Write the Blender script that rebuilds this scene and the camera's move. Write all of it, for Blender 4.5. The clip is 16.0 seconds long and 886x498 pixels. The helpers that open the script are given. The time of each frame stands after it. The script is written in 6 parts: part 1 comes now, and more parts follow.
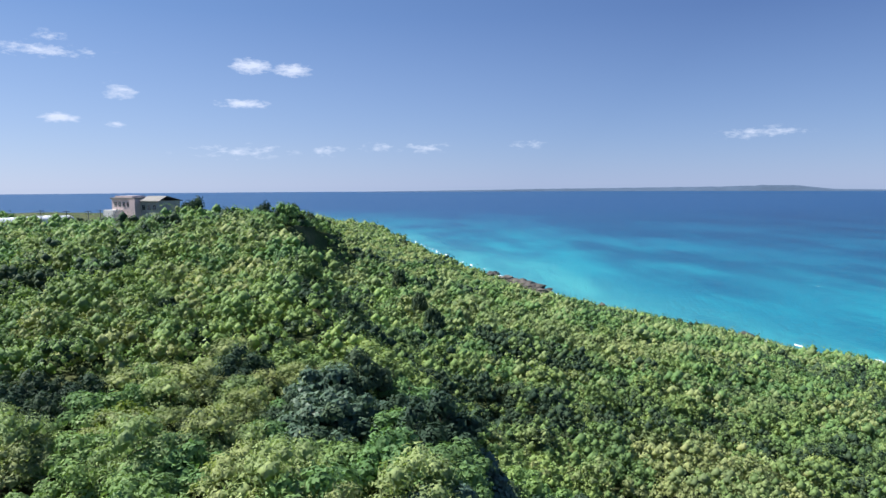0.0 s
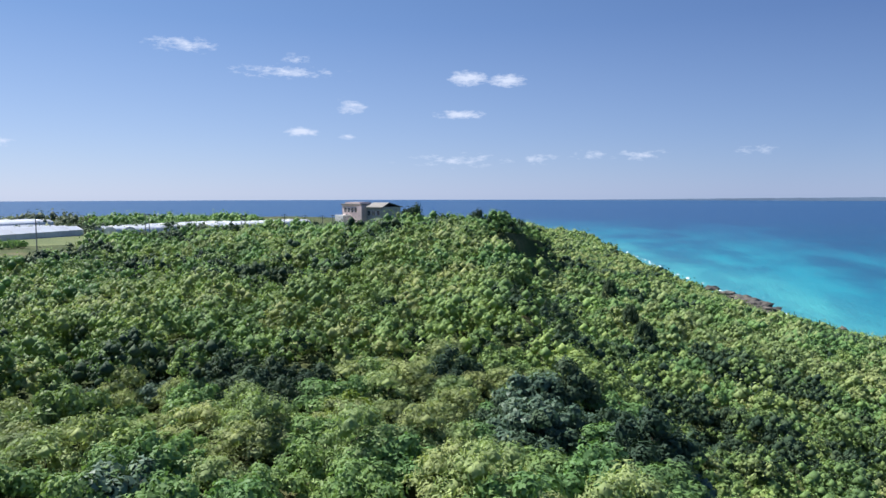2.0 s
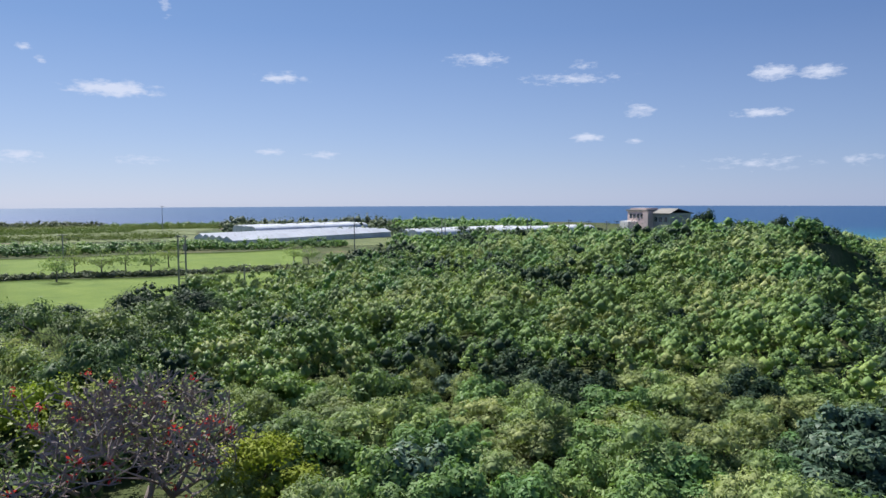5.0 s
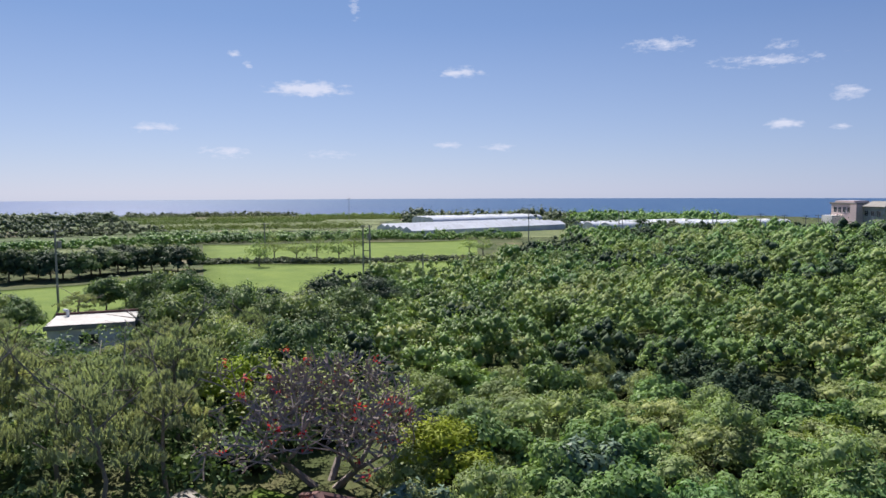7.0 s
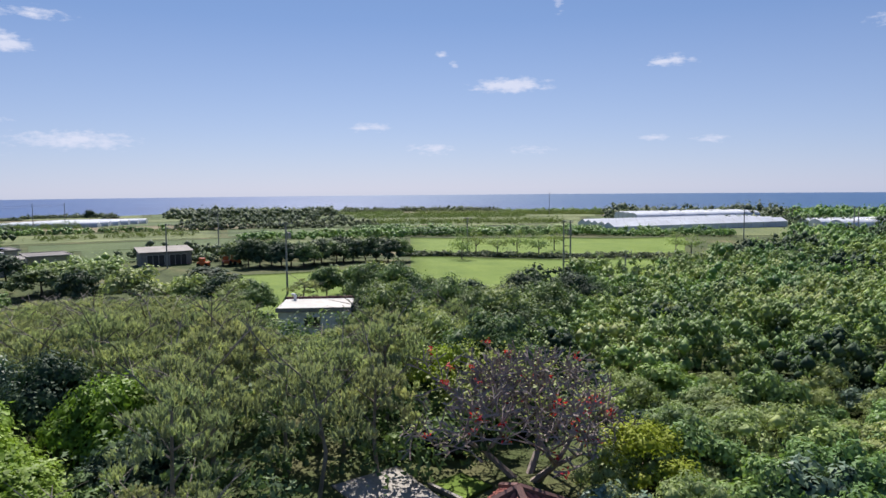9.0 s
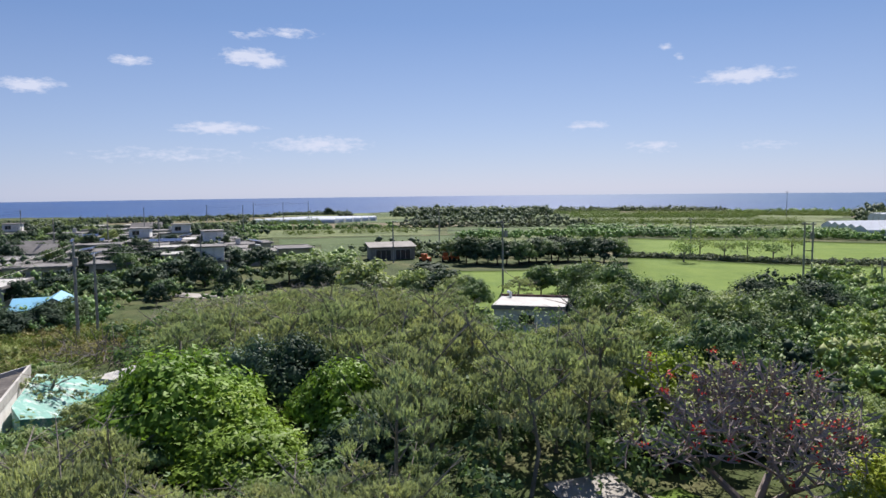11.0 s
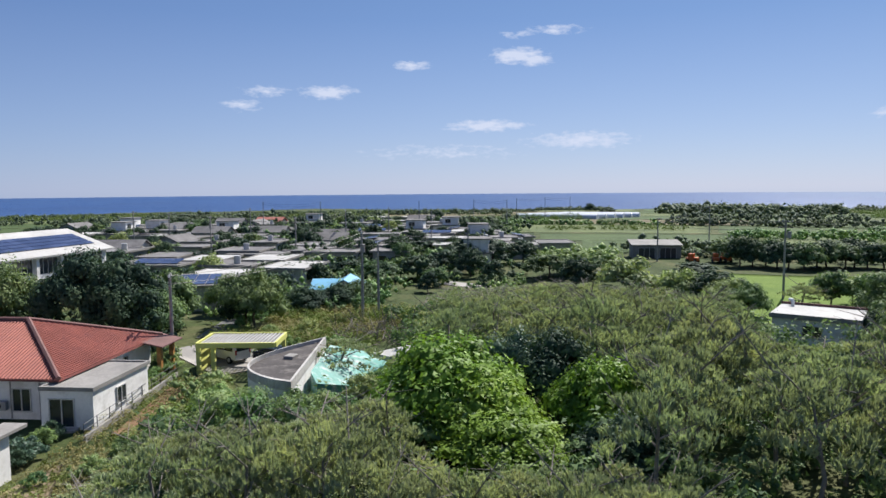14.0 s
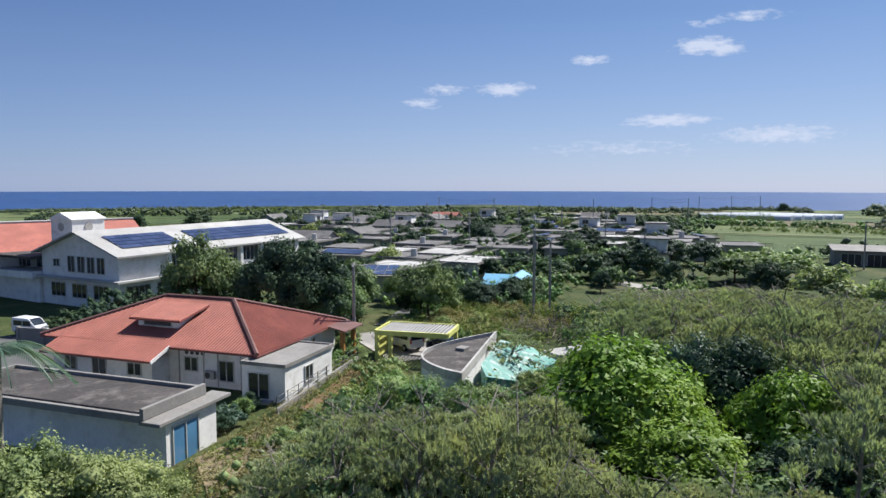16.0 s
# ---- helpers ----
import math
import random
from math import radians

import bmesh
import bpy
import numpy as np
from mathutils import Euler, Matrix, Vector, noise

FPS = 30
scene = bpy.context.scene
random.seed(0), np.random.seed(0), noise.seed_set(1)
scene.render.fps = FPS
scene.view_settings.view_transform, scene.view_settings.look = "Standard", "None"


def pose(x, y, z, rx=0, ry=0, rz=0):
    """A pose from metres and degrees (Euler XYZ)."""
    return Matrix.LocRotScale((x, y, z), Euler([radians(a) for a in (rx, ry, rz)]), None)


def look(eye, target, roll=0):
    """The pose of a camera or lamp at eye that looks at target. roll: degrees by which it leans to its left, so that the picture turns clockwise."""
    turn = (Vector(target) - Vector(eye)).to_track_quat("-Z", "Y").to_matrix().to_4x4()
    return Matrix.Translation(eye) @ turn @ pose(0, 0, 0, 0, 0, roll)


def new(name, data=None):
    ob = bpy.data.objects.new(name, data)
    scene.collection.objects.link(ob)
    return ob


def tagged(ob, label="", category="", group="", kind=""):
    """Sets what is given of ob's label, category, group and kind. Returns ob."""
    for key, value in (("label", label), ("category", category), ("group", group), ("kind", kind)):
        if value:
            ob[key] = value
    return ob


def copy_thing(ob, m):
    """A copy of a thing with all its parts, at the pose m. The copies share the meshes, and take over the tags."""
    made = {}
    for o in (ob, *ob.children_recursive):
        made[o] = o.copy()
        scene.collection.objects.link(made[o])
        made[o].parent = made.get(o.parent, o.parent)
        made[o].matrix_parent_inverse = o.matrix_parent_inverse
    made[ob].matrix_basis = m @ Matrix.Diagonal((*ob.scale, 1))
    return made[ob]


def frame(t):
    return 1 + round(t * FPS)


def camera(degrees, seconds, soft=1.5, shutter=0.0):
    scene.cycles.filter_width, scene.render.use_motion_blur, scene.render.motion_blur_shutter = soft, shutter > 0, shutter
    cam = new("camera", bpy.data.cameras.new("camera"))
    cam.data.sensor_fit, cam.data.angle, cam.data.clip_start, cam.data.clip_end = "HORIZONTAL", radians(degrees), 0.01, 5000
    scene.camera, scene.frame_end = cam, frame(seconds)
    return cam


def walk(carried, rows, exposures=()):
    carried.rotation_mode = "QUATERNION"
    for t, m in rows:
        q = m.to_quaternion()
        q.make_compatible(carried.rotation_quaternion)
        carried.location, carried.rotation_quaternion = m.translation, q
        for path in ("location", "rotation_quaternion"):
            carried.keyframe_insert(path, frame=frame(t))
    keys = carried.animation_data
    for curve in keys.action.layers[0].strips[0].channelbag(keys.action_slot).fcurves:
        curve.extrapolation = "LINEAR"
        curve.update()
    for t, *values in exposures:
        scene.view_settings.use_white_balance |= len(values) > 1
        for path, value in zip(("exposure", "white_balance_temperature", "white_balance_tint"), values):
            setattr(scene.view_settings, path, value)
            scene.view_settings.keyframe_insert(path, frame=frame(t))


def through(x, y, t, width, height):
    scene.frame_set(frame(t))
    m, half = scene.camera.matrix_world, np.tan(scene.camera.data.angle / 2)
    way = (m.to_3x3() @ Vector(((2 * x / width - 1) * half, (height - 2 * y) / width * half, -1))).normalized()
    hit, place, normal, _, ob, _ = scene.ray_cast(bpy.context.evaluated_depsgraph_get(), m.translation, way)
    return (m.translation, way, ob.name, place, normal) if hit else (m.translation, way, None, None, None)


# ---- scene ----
# ---- camera and walk: a hand-held phone panning left on a lookout, eye 15.5 m above the village ground ----
EYE = 15.5
SEA = -30.0
cam = camera(65.07, 16.0)
PATH = [
    (0.0, 0.044, 0.598, -4.20, -5.29, 0.27),
    (0.5, -0.003, 0.600, 0.24, -5.17, 0.21),
    (1.0, -0.048, 0.598, 4.56, -4.99, 0.21),
    (1.5, -0.091, 0.593, 8.73, -4.81, 0.13),
    (2.0, -0.135, 0.585, 12.98, -4.59, 0.07),
    (2.5, -0.175, 0.574, 16.99, -4.38, 0.02),
    (3.0, -0.211, 0.561, 20.64, -4.12, 0.05),
    (3.5, -0.247, 0.547, 24.35, -3.90, 0.06),
    (4.0, -0.284, 0.528, 28.29, -3.88, 0.10),
    (4.5, -0.320, 0.507, 32.25, -3.95, 0.17),
    (7.0, -0.462, 0.383, 50.31, -4.68, 0.22),
    (7.5, -0.486, 0.352, 54.09, -4.75, 0.35),
    (8.0, -0.510, 0.316, 58.26, -4.81, 0.46),
    (8.5, -0.532, 0.277, 62.47, -4.89, 0.47),
    (9.0, -0.551, 0.238, 66.67, -4.99, 0.50),
    (9.5, -0.568, 0.193, 71.20, -5.00, 0.54),
    (12.0, -0.600, -0.020, 91.89, -4.84, 0.80),
    (12.5, -0.597, -0.056, 95.37, -4.85, 0.86),
    (13.0, -0.593, -0.092, 98.85, -4.90, 0.74),
    (13.5, -0.587, -0.126, 102.14, -5.03, 0.64),
    (14.0, -0.578, -0.161, 105.52, -5.06, 0.44),
    (14.5, -0.567, -0.196, 109.05, -5.12, 0.24),
    (15.0, -0.554, -0.231, 112.63, -5.17, 0.14),
    (15.5, -0.538, -0.265, 116.18, -5.26, 0.05),
    (16.0, -0.521, -0.297, 119.68, -5.30, -0.07),
]
EXPOSURE = 0.80
walk(cam, [(t, pose(x, y, EYE, 90 + pitch, roll, yaw)) for t, x, y, yaw, pitch, roll in PATH],
     [(0.0, EXPOSURE + 0.26, 6250, 10), (2.5, EXPOSURE + 0.18, 6250, 10), (5.0, EXPOSURE + 0.06, 6350, 11), (7.0, EXPOSURE + 0.08, 6550, 14), (9.5, EXPOSURE + 0.08, 6550, 14), (13.0, EXPOSURE + 0.06, 6400, 12), (16.0, EXPOSURE + 0.02, 6250, 10)])

# ---- sky, clouds and sun ----
SUN_AZ, SUN_EL = 74.0, 48.0  # azimuths run from +y towards -x
sun_way = Vector((-math.sin(radians(SUN_AZ)) * math.cos(radians(SUN_EL)), math.cos(radians(SUN_AZ)) * math.cos(radians(SUN_EL)), math.sin(radians(SUN_EL))))


def ramp(N, stops):
    r = N.new("ShaderNodeValToRGB")
    while len(r.color_ramp.elements) < len(stops):
        r.color_ramp.elements.new(0.5)
    for e, (p, c) in zip(r.color_ramp.elements, stops):
        e.position, e.color = p, (*c, 1)
    return r


def mixed(N, L, kind, fac, a, b):
    n = N.new("ShaderNodeMix")
    n.data_type, n.blend_type = "RGBA", kind
    for i, v in ((0, fac), (6, a), (7, b)):
        if isinstance(v, (int, float)):
            n.inputs[i].default_value = v
        elif isinstance(v, tuple):
            n.inputs[i].default_value = (*v, 1)
        else:
            L.new(v, n.inputs[i])
    return n.outputs[2]


def make_world():
    w = bpy.data.worlds.new("sky")
    scene.world = w
    w.use_nodes = True
    nt = w.node_tree
    nt.nodes.clear()
    N, L = nt.nodes, nt.links

    def math_node(op, a, b=None, clamp=False):
        n = N.new("ShaderNodeMath")
        n.operation, n.use_clamp = op, clamp
        for i, v in enumerate((a, b)):
            if v is None:
                continue
            if isinstance(v, (int, float)):
                n.inputs[i].default_value = v
            else:
                L.new(v, n.inputs[i])
        return n.outputs[0]

    out, bg = N.new("ShaderNodeOutputWorld"), N.new("ShaderNodeBackground")
    sky = N.new("ShaderNodeTexSky")
    sky.sky_type, sky.sun_disc = "NISHITA", False
    sky.sun_elevation, sky.sun_rotation = radians(SUN_EL), radians(-SUN_AZ)
    sky.altitude, sky.air_density, sky.dust_density, sky.ozone_density = 50, 1.0, 0.1, 1.0
    bg.inputs["Strength"].default_value = SKY_STRENGTH
    co = N.new("ShaderNodeTexCoord")
    sep = N.new("ShaderNodeSeparateXYZ")
    L.new(co.outputs["Generated"], sep.inputs[0])
    el = math_node("ARCSINE", sep.outputs[2])
    az = math_node("ARCTAN2", math_node("MULTIPLY", sep.outputs[0], -1.0), sep.outputs[1])
    flat = N.new("ShaderNodeCombineXYZ")
    L.new(az, flat.inputs[0])
    L.new(el, flat.inputs[1])
    # wisps: stretched noise that frays the edges of the clouds
    wob = N.new("ShaderNodeTexNoise")
    wob.inputs["Scale"].default_value, wob.inputs["Detail"].default_value, wob.inputs["Roughness"].default_value = 55.0, 5.0, 0.62
    L.new(flat.outputs[0], wob.inputs["Vector"])
    stretch = N.new("ShaderNodeVectorMath")
    stretch.operation = "MULTIPLY"
    stretch.inputs[1].default_value = (1.0, 2.6, 1.0)
    L.new(flat.outputs[0], stretch.inputs[0])
    L.new(stretch.outputs[0], wob.inputs["Vector"])
    best = None
    for a, e, wa, we, dense in CLOUDS:
        sub = N.new("ShaderNodeVectorMath")
        sub.operation = "SUBTRACT"
        sub.inputs[1].default_value = (radians(a), radians(e), 0)
        L.new(flat.outputs[0], sub.inputs[0])
        mul = N.new("ShaderNodeVectorMath")
        mul.operation = "MULTIPLY"
        mul.inputs[1].default_value = (1.12 / radians(wa), 1.15 / radians(we), 0)
        L.new(sub.outputs[0], mul.inputs[0])
        dot = N.new("ShaderNodeVectorMath")
        dot.operation = "LENGTH"
        L.new(mul.outputs[0], dot.inputs[0])
        v = math_node("MULTIPLY", math_node("SUBTRACT", 1.0, dot.outputs["Value"]), dense)
        best = v if best is None else math_node("MAXIMUM", best, v)
    frayed = math_node("ADD", best, math_node("MULTIPLY", math_node("SUBTRACT", wob.outputs["Fac"], 0.5), 2.4))
    inside = math_node("MULTIPLY", math_node("ADD", best, 0.35), 3.0, True)
    cover = math_node("MULTIPLY", math_node("MULTIPLY", math_node("MULTIPLY", frayed, 1.15, True), inside, True), 0.88)
    # clear marine air: paler towards the horizon and towards the sun
    haze = N.new("ShaderNodeMapRange")
    haze.inputs["From Min"].default_value, haze.inputs["From Max"].default_value = 0.0, 0.27
    L.new(el, haze.inputs["Value"])
    near_sun = N.new("ShaderNodeVectorMath")
    near_sun.operation = "DOT_PRODUCT"
    near_sun.inputs[1].default_value = sun_way
    L.new(co.outputs["Generated"], near_sun.inputs[0])
    glow = N.new("ShaderNodeMapRange")
    glow.inputs["From Min"].default_value, glow.inputs["From Max"].default_value = 0.05, 0.85
    L.new(near_sun.outputs["Value"], glow.inputs["Value"])
    away, towards = ramp(N, SKY_AWAY), ramp(N, SKY_TOWARDS)
    L.new(haze.outputs[0], away.inputs[0])
    L.new(haze.outputs[0], towards.inputs[0])
    air = mixed(N, L, "MIX", glow.outputs[0], away.outputs[0], towards.outputs[0])
    air = mixed(N, L, "MULTIPLY", 1.0, air, (9.1, 9.1, 9.2))
    tint = N.new("ShaderNodeMix")
    tint.data_type = "RGBA"
    tint.inputs[0].default_value = 0.85
    L.new(sky.outputs[0], tint.inputs[6])
    L.new(air, tint.inputs[7])
    mix = N.new("ShaderNodeMix")
    mix.data_type = "RGBA"
    mix.inputs[7].default_value = CLOUD_WHITE
    L.new(cover, mix.inputs[0])
    L.new(tint.outputs[2], mix.inputs[6])
    L.new(mix.outputs[2], bg.inputs["Color"])
    L.new(bg.outputs[0], out.inputs["Surface"])


SKY_STRENGTH = 0.10
SKY_AWAY = [(0.0, (0.104, 0.174, 0.335)), (0.25, (0.083, 0.143, 0.296)), (0.85, (0.034, 0.072, 0.196)), (1.0, (0.028, 0.062, 0.175))]
SKY_TOWARDS = [(0.0, (0.235, 0.295, 0.44)), (0.3, (0.18, 0.245, 0.41)), (0.85, (0.088, 0.16, 0.33)), (1.0, (0.078, 0.147, 0.31))]
CLOUD_WHITE = (3.9, 4.2, 5.0, 1)
# clouds: azimuth, elevation, half width, half height (degrees), density
CLOUDS = [
    (10.9, 9.18, 1.96, 0.72, 1.2),
    (7.8, 9.02, 1.86, 0.62, 1.1),
    (11.6, 6.34, 2.35, 0.41, 1.0),
    (20.4, 6.93, 1.27, 0.77, 0.8),
    (24.4, 4.87, 1.57, 0.46, 1.1),
    (20.7, 4.56, 0.78, 0.26, 0.8),
    (25.7, 9.50, 4.16, 0.51, 0.6),
    (24.7, 10.53, 1.08, 0.41, 0.6),
    (5.1, 2.77, 1.47, 0.41, 0.5),
    (-2.7, 3.00, 1.96, 0.41, 0.5),
    (1.2, 3.01, 1.27, 0.41, 0.5),
    (-28.7, 3.77, 2.94, 0.46, 0.5),
    (-11.0, 3.21, 1.22, 0.36, 0.4),
    (11.7, 2.69, 3.43, 0.51, 0.3),
    (33.0, 11.16, 2.69, 0.56, 0.7),
    (48.7, 9.59, 2.15, 0.51, 0.8),
    (33.3, 11.13, 2.06, 0.51, 0.6),
    (45.8, 3.68, 1.57, 0.36, 0.6),
    (61.1, 8.18, 3.82, 0.77, 1.3),
    (49.2, 9.55, 1.66, 0.46, 0.9),
    (33.2, 11.20, 2.35, 0.62, 0.6),
    (66.7, 10.66, 0.69, 0.31, 0.7),
    (65.7, 9.82, 0.44, 0.31, 0.6),
    (72.4, 5.02, 1.76, 0.41, 0.6),
    (67.5, 3.24, 2.25, 0.46, 0.6),
    (59.4, 3.05, 1.96, 0.41, 0.5),
    (49.8, 3.83, 1.22, 0.36, 0.6),
    (45.8, 3.57, 1.22, 0.36, 0.5),
    (57.4, 14.39, 0.49, 0.92, 0.5),
    (94.4, 3.71, 4.89, 0.87, 0.9),
    (98.0, 10.07, 1.76, 0.67, 1.2),
    (96.4, 12.30, 2.45, 0.51, 0.7),
    (67.3, 3.12, 2.06, 0.46, 0.6),
    (72.7, 4.91, 1.76, 0.41, 0.7),
    (99.5, 10.39, 2.74, 0.82, 1.3),
    (108.0, 9.75, 1.86, 0.46, 1.0),
    (114.7, 7.64, 2.74, 0.67, 1.2),
    (119.6, 7.59, 2.06, 0.51, 0.7),
    (121.4, 6.51, 1.66, 0.56, 0.8),
    (102.0, 4.97, 3.92, 0.62, 1.2),
    (94.5, 3.69, 4.41, 0.82, 0.8),
    (96.6, 12.18, 1.37, 0.41, 0.9),
    (99.4, 12.02, 1.47, 0.36, 0.6),
    (105.5, 2.88, 5.87, 0.62, 0.4),
]
make_world()
sun = new("sun", bpy.data.lights.new("sun", "SUN"))
sun.data.energy, sun.data.angle, sun.data.color = 5.0, radians(0.6), (1.0, 0.955, 0.88)
sun.matrix_world = look(sun_way * 100, (0, 0, 0))


# ---- materials ----
def material(name, rough=0.7, metal=0.0, spec=0.4):
    m = bpy.data.materials.new(name)
    m.use_nodes = True
    b = m.node_tree.nodes["Principled BSDF"]
    b.inputs["Roughness"].default_value, b.inputs["Metallic"].default_value = rough, metal
    b.inputs["Specular IOR Level"].default_value = spec
    return m, m.node_tree.nodes, m.node_tree.links, b


def noise_tex(N, L, scale, detail=4.0, rough=0.55, vector=None):
    n = N.new("ShaderNodeTexNoise")
    n.inputs["Scale"].default_value, n.inputs["Detail"].default_value, n.inputs["Roughness"].default_value = scale, detail, rough
    if vector is not None:
        L.new(vector, n.inputs["Vector"])
    return n.outputs["Fac"]


def place(N):
    return N.new("ShaderNodeNewGeometry").outputs["Position"]


def leaf_material(name, dark, mid, light, sheen=0.45, through=0.3, patch=0.22):
    """Leaves: a tone for each leaf, a drift of hue from plant to plant, light through the blade."""
    m, N, L, b = material(name, sheen, 0.0, 0.3 if sheen < 0.45 else 0.1)
    geo = N.new("ShaderNodeNewGeometry")
    info = N.new("ShaderNodeObjectInfo")
    tone = ramp(N, [(0.0, dark), (0.45, mid), (1.0, light)])
    big = noise_tex(N, L, patch, 3.0, 0.6, geo.outputs["Position"])
    add = N.new("ShaderNodeMath")
    add.operation = "MULTIPLY_ADD"
    add.inputs[1].default_value = 0.20
    L.new(geo.outputs["Random Per Island"], add.inputs[0])
    shift = N.new("ShaderNodeMath")
    shift.operation = "MULTIPLY_ADD"
    shift.inputs[1].default_value, shift.inputs[2].default_value = 1.6, -0.44
    L.new(big, shift.inputs[0])
    L.new(shift.outputs[0], add.inputs[2])
    L.new(add.outputs[0], tone.inputs[0])
    hue = N.new("ShaderNodeHueSaturation")
    swing = N.new("ShaderNodeMapRange")
    swing.inputs["To Min"].default_value, swing.inputs["To Max"].default_value = 0.475, 0.515
    L.new(info.outputs["Random"], swing.inputs["Value"])
    L.new(swing.outputs[0], hue.inputs["Hue"])
    L.new(tone.outputs[0], hue.inputs["Color"])
    L.new(hue.outputs[0], b.inputs["Base Color"])
    tr = N.new("ShaderNodeBsdfTranslucent")
    L.new(mixed(N, L, "MULTIPLY", 1.0, hue.outputs[0], (1.15, 1.25, 0.7)), tr.inputs["Color"])
    mx = N.new("ShaderNodeMixShader")
    mx.inputs[0].default_value = through
    L.new(b.outputs[0], mx.inputs[1])
    L.new(tr.outputs[0], mx.inputs[2])
    L.new(mx.outputs[0], N["Material Output"].inputs["Surface"])
    return m


def plain(name, color, rough=0.7, metal=0.0, scale=2.0, amount=0.25, bump=0.1, spec=0.35, stain=None):
    """Paint, concrete, earth: base colour with grain, blotches at a larger scale and a fine relief."""
    m, N, L, b = material(name, rough, metal, spec)
    p = place(N)
    fine, broad = noise_tex(N, L, scale * 6, 5.0, 0.6, p), noise_tex(N, L, scale * 0.35, 4.0, 0.6, p)
    dim = tuple(c * (1 - amount) for c in color)
    lit = tuple(min(1, c * (1 + amount * 0.6)) for c in color)
    c1 = ramp(N, [(0.3, dim), (0.7, lit)])
    L.new(broad, c1.inputs[0])
    c2 = ramp(N, [(0.25, (1 - amount, 1 - amount, 1 - amount)), (0.7, (1, 1, 1))])
    L.new(fine, c2.inputs[0])
    col = mixed(N, L, "MULTIPLY", 1.0, c1.outputs[0], c2.outputs[0])
    if stain:
        s = ramp(N, [(0.5, (0, 0, 0)), (0.68, (1, 1, 1))])
        L.new(noise_tex(N, L, scale * 1.1, 6.0, 0.7, p), s.inputs[0])
        col = mixed(N, L, "MIX", s.outputs[0], col, stain)
    L.new(col, b.inputs["Base Color"])
    if bump:
        bp = N.new("ShaderNodeBump")
        bp.inputs["Strength"].default_value, bp.inputs["Distance"].default_value = bump, 0.05
        L.new(fine, bp.inputs["Height"])
        L.new(bp.outputs[0], b.inputs["Normal"])
    return m


def sea_material():
    m, N, L, b = material("sea_water", 0.3, 0.0, 0.2)
    p = place(N)
    sep = N.new("ShaderNodeSeparateXYZ")
    L.new(p, sep.inputs[0])

    def lin(a, k, c):
        n = N.new("ShaderNodeMath")
        n.operation = "MULTIPLY_ADD"
        L.new(a, n.inputs[0])
        n.inputs[1].default_value = k
        if isinstance(c, (int, float)):
            n.inputs[2].default_value = c
        else:
            L.new(c, n.inputs[2])
        return n.outputs[0]

    off = lin(sep.outputs[0], 0.971, lin(sep.outputs[1], 0.239, -124.0))  # metres off the reef shore
    sq = N.new("ShaderNodeMapping")
    sq.inputs["Rotation"].default_value = (0, 0, radians(-14))
    sq.inputs["Scale"].default_value = (1.0, 0.4, 1.0)
    L.new(p, sq.inputs["Vector"])
    drift = noise_tex(N, L, 0.008, 5.0, 0.6, sq.outputs[0])
    off2 = lin(drift, 130.0, lin(off, 1.0, -65.0))
    rng = N.new("ShaderNodeMapRange")
    rng.inputs["From Min"].default_value, rng.inputs["From Max"].default_value = -400.0, 1600.0
    L.new(off2, rng.inputs["Value"])
    depth = ramp(N, [(0.0, (0.012, 0.05, 0.16)), (0.16, (0.02, 0.12, 0.22)), (0.198, (0.05, 0.27, 0.28)), (0.235, (0.008, 0.18, 0.235)),
                     (0.33, (0.004, 0.10, 0.17)), (0.50, (0.003, 0.05, 0.11)), (0.75, (0.003, 0.034, 0.09))])
    depth.color_ramp.interpolation = "EASE"
    L.new(rng.outputs[0], depth.inputs[0])
    reef = ramp(N, [(0.46, (1, 1, 1)), (0.60, (0.46, 0.56, 0.70))])
    L.new(noise_tex(N, L, 0.011, 6.0, 0.62, sq.outputs[0]), reef.inputs[0])
    col = mixed(N, L, "MULTIPLY", 1.0, depth.outputs[0], reef.outputs[0])
    fine = ramp(N, [(0.44, (0.70, 0.78, 0.86)), (0.58, (1.08, 1.06, 1.04))])
    ripple = N.new("ShaderNodeMapping")
    ripple.inputs["Rotation"].default_value = (0, 0, radians(-14))
    ripple.inputs["Scale"].default_value = (1.0, 0.22, 1.0)
    L.new(p, ripple.inputs["Vector"])
    L.new(noise_tex(N, L, 0.05, 6.0, 0.68, ripple.outputs[0]), fine.inputs[0])
    col = mixed(N, L, "MULTIPLY", 1.0, col, fine.outputs[0])
    open_sea = N.new("ShaderNodeMapRange")  # the reef shelf ends beyond the cape
    open_sea.inputs["From Min"].default_value, open_sea.inputs["From Max"].default_value = 520.0, 1300.0
    L.new(sep.outputs[1], open_sea.inputs["Value"])
    col = mixed(N, L, "MIX", open_sea.outputs[0], col, (0.004, 0.042, 0.115))
    caps = ramp(N, [(0.735, (0, 0, 0)), (0.76, (1, 1, 1))])
    L.new(noise_tex(N, L, 0.16, 4.0, 0.6, sq.outputs[0]), caps.inputs[0])
    col = mixed(N, L, "MIX", caps.outputs[0], col, (0.55, 0.68, 0.72))
    L.new(col, b.inputs["Base Color"])
    bp = N.new("ShaderNodeBump")
    bp.inputs["Strength"].default_value, bp.inputs["Distance"].default_value = 0.9, 0.9
    L.new(noise_tex(N, L, 0.35, 6.0, 0.65, sq.outputs[0]), bp.inputs["Height"])
    L.new(bp.outputs[0], b.inputs["Normal"])
    return m


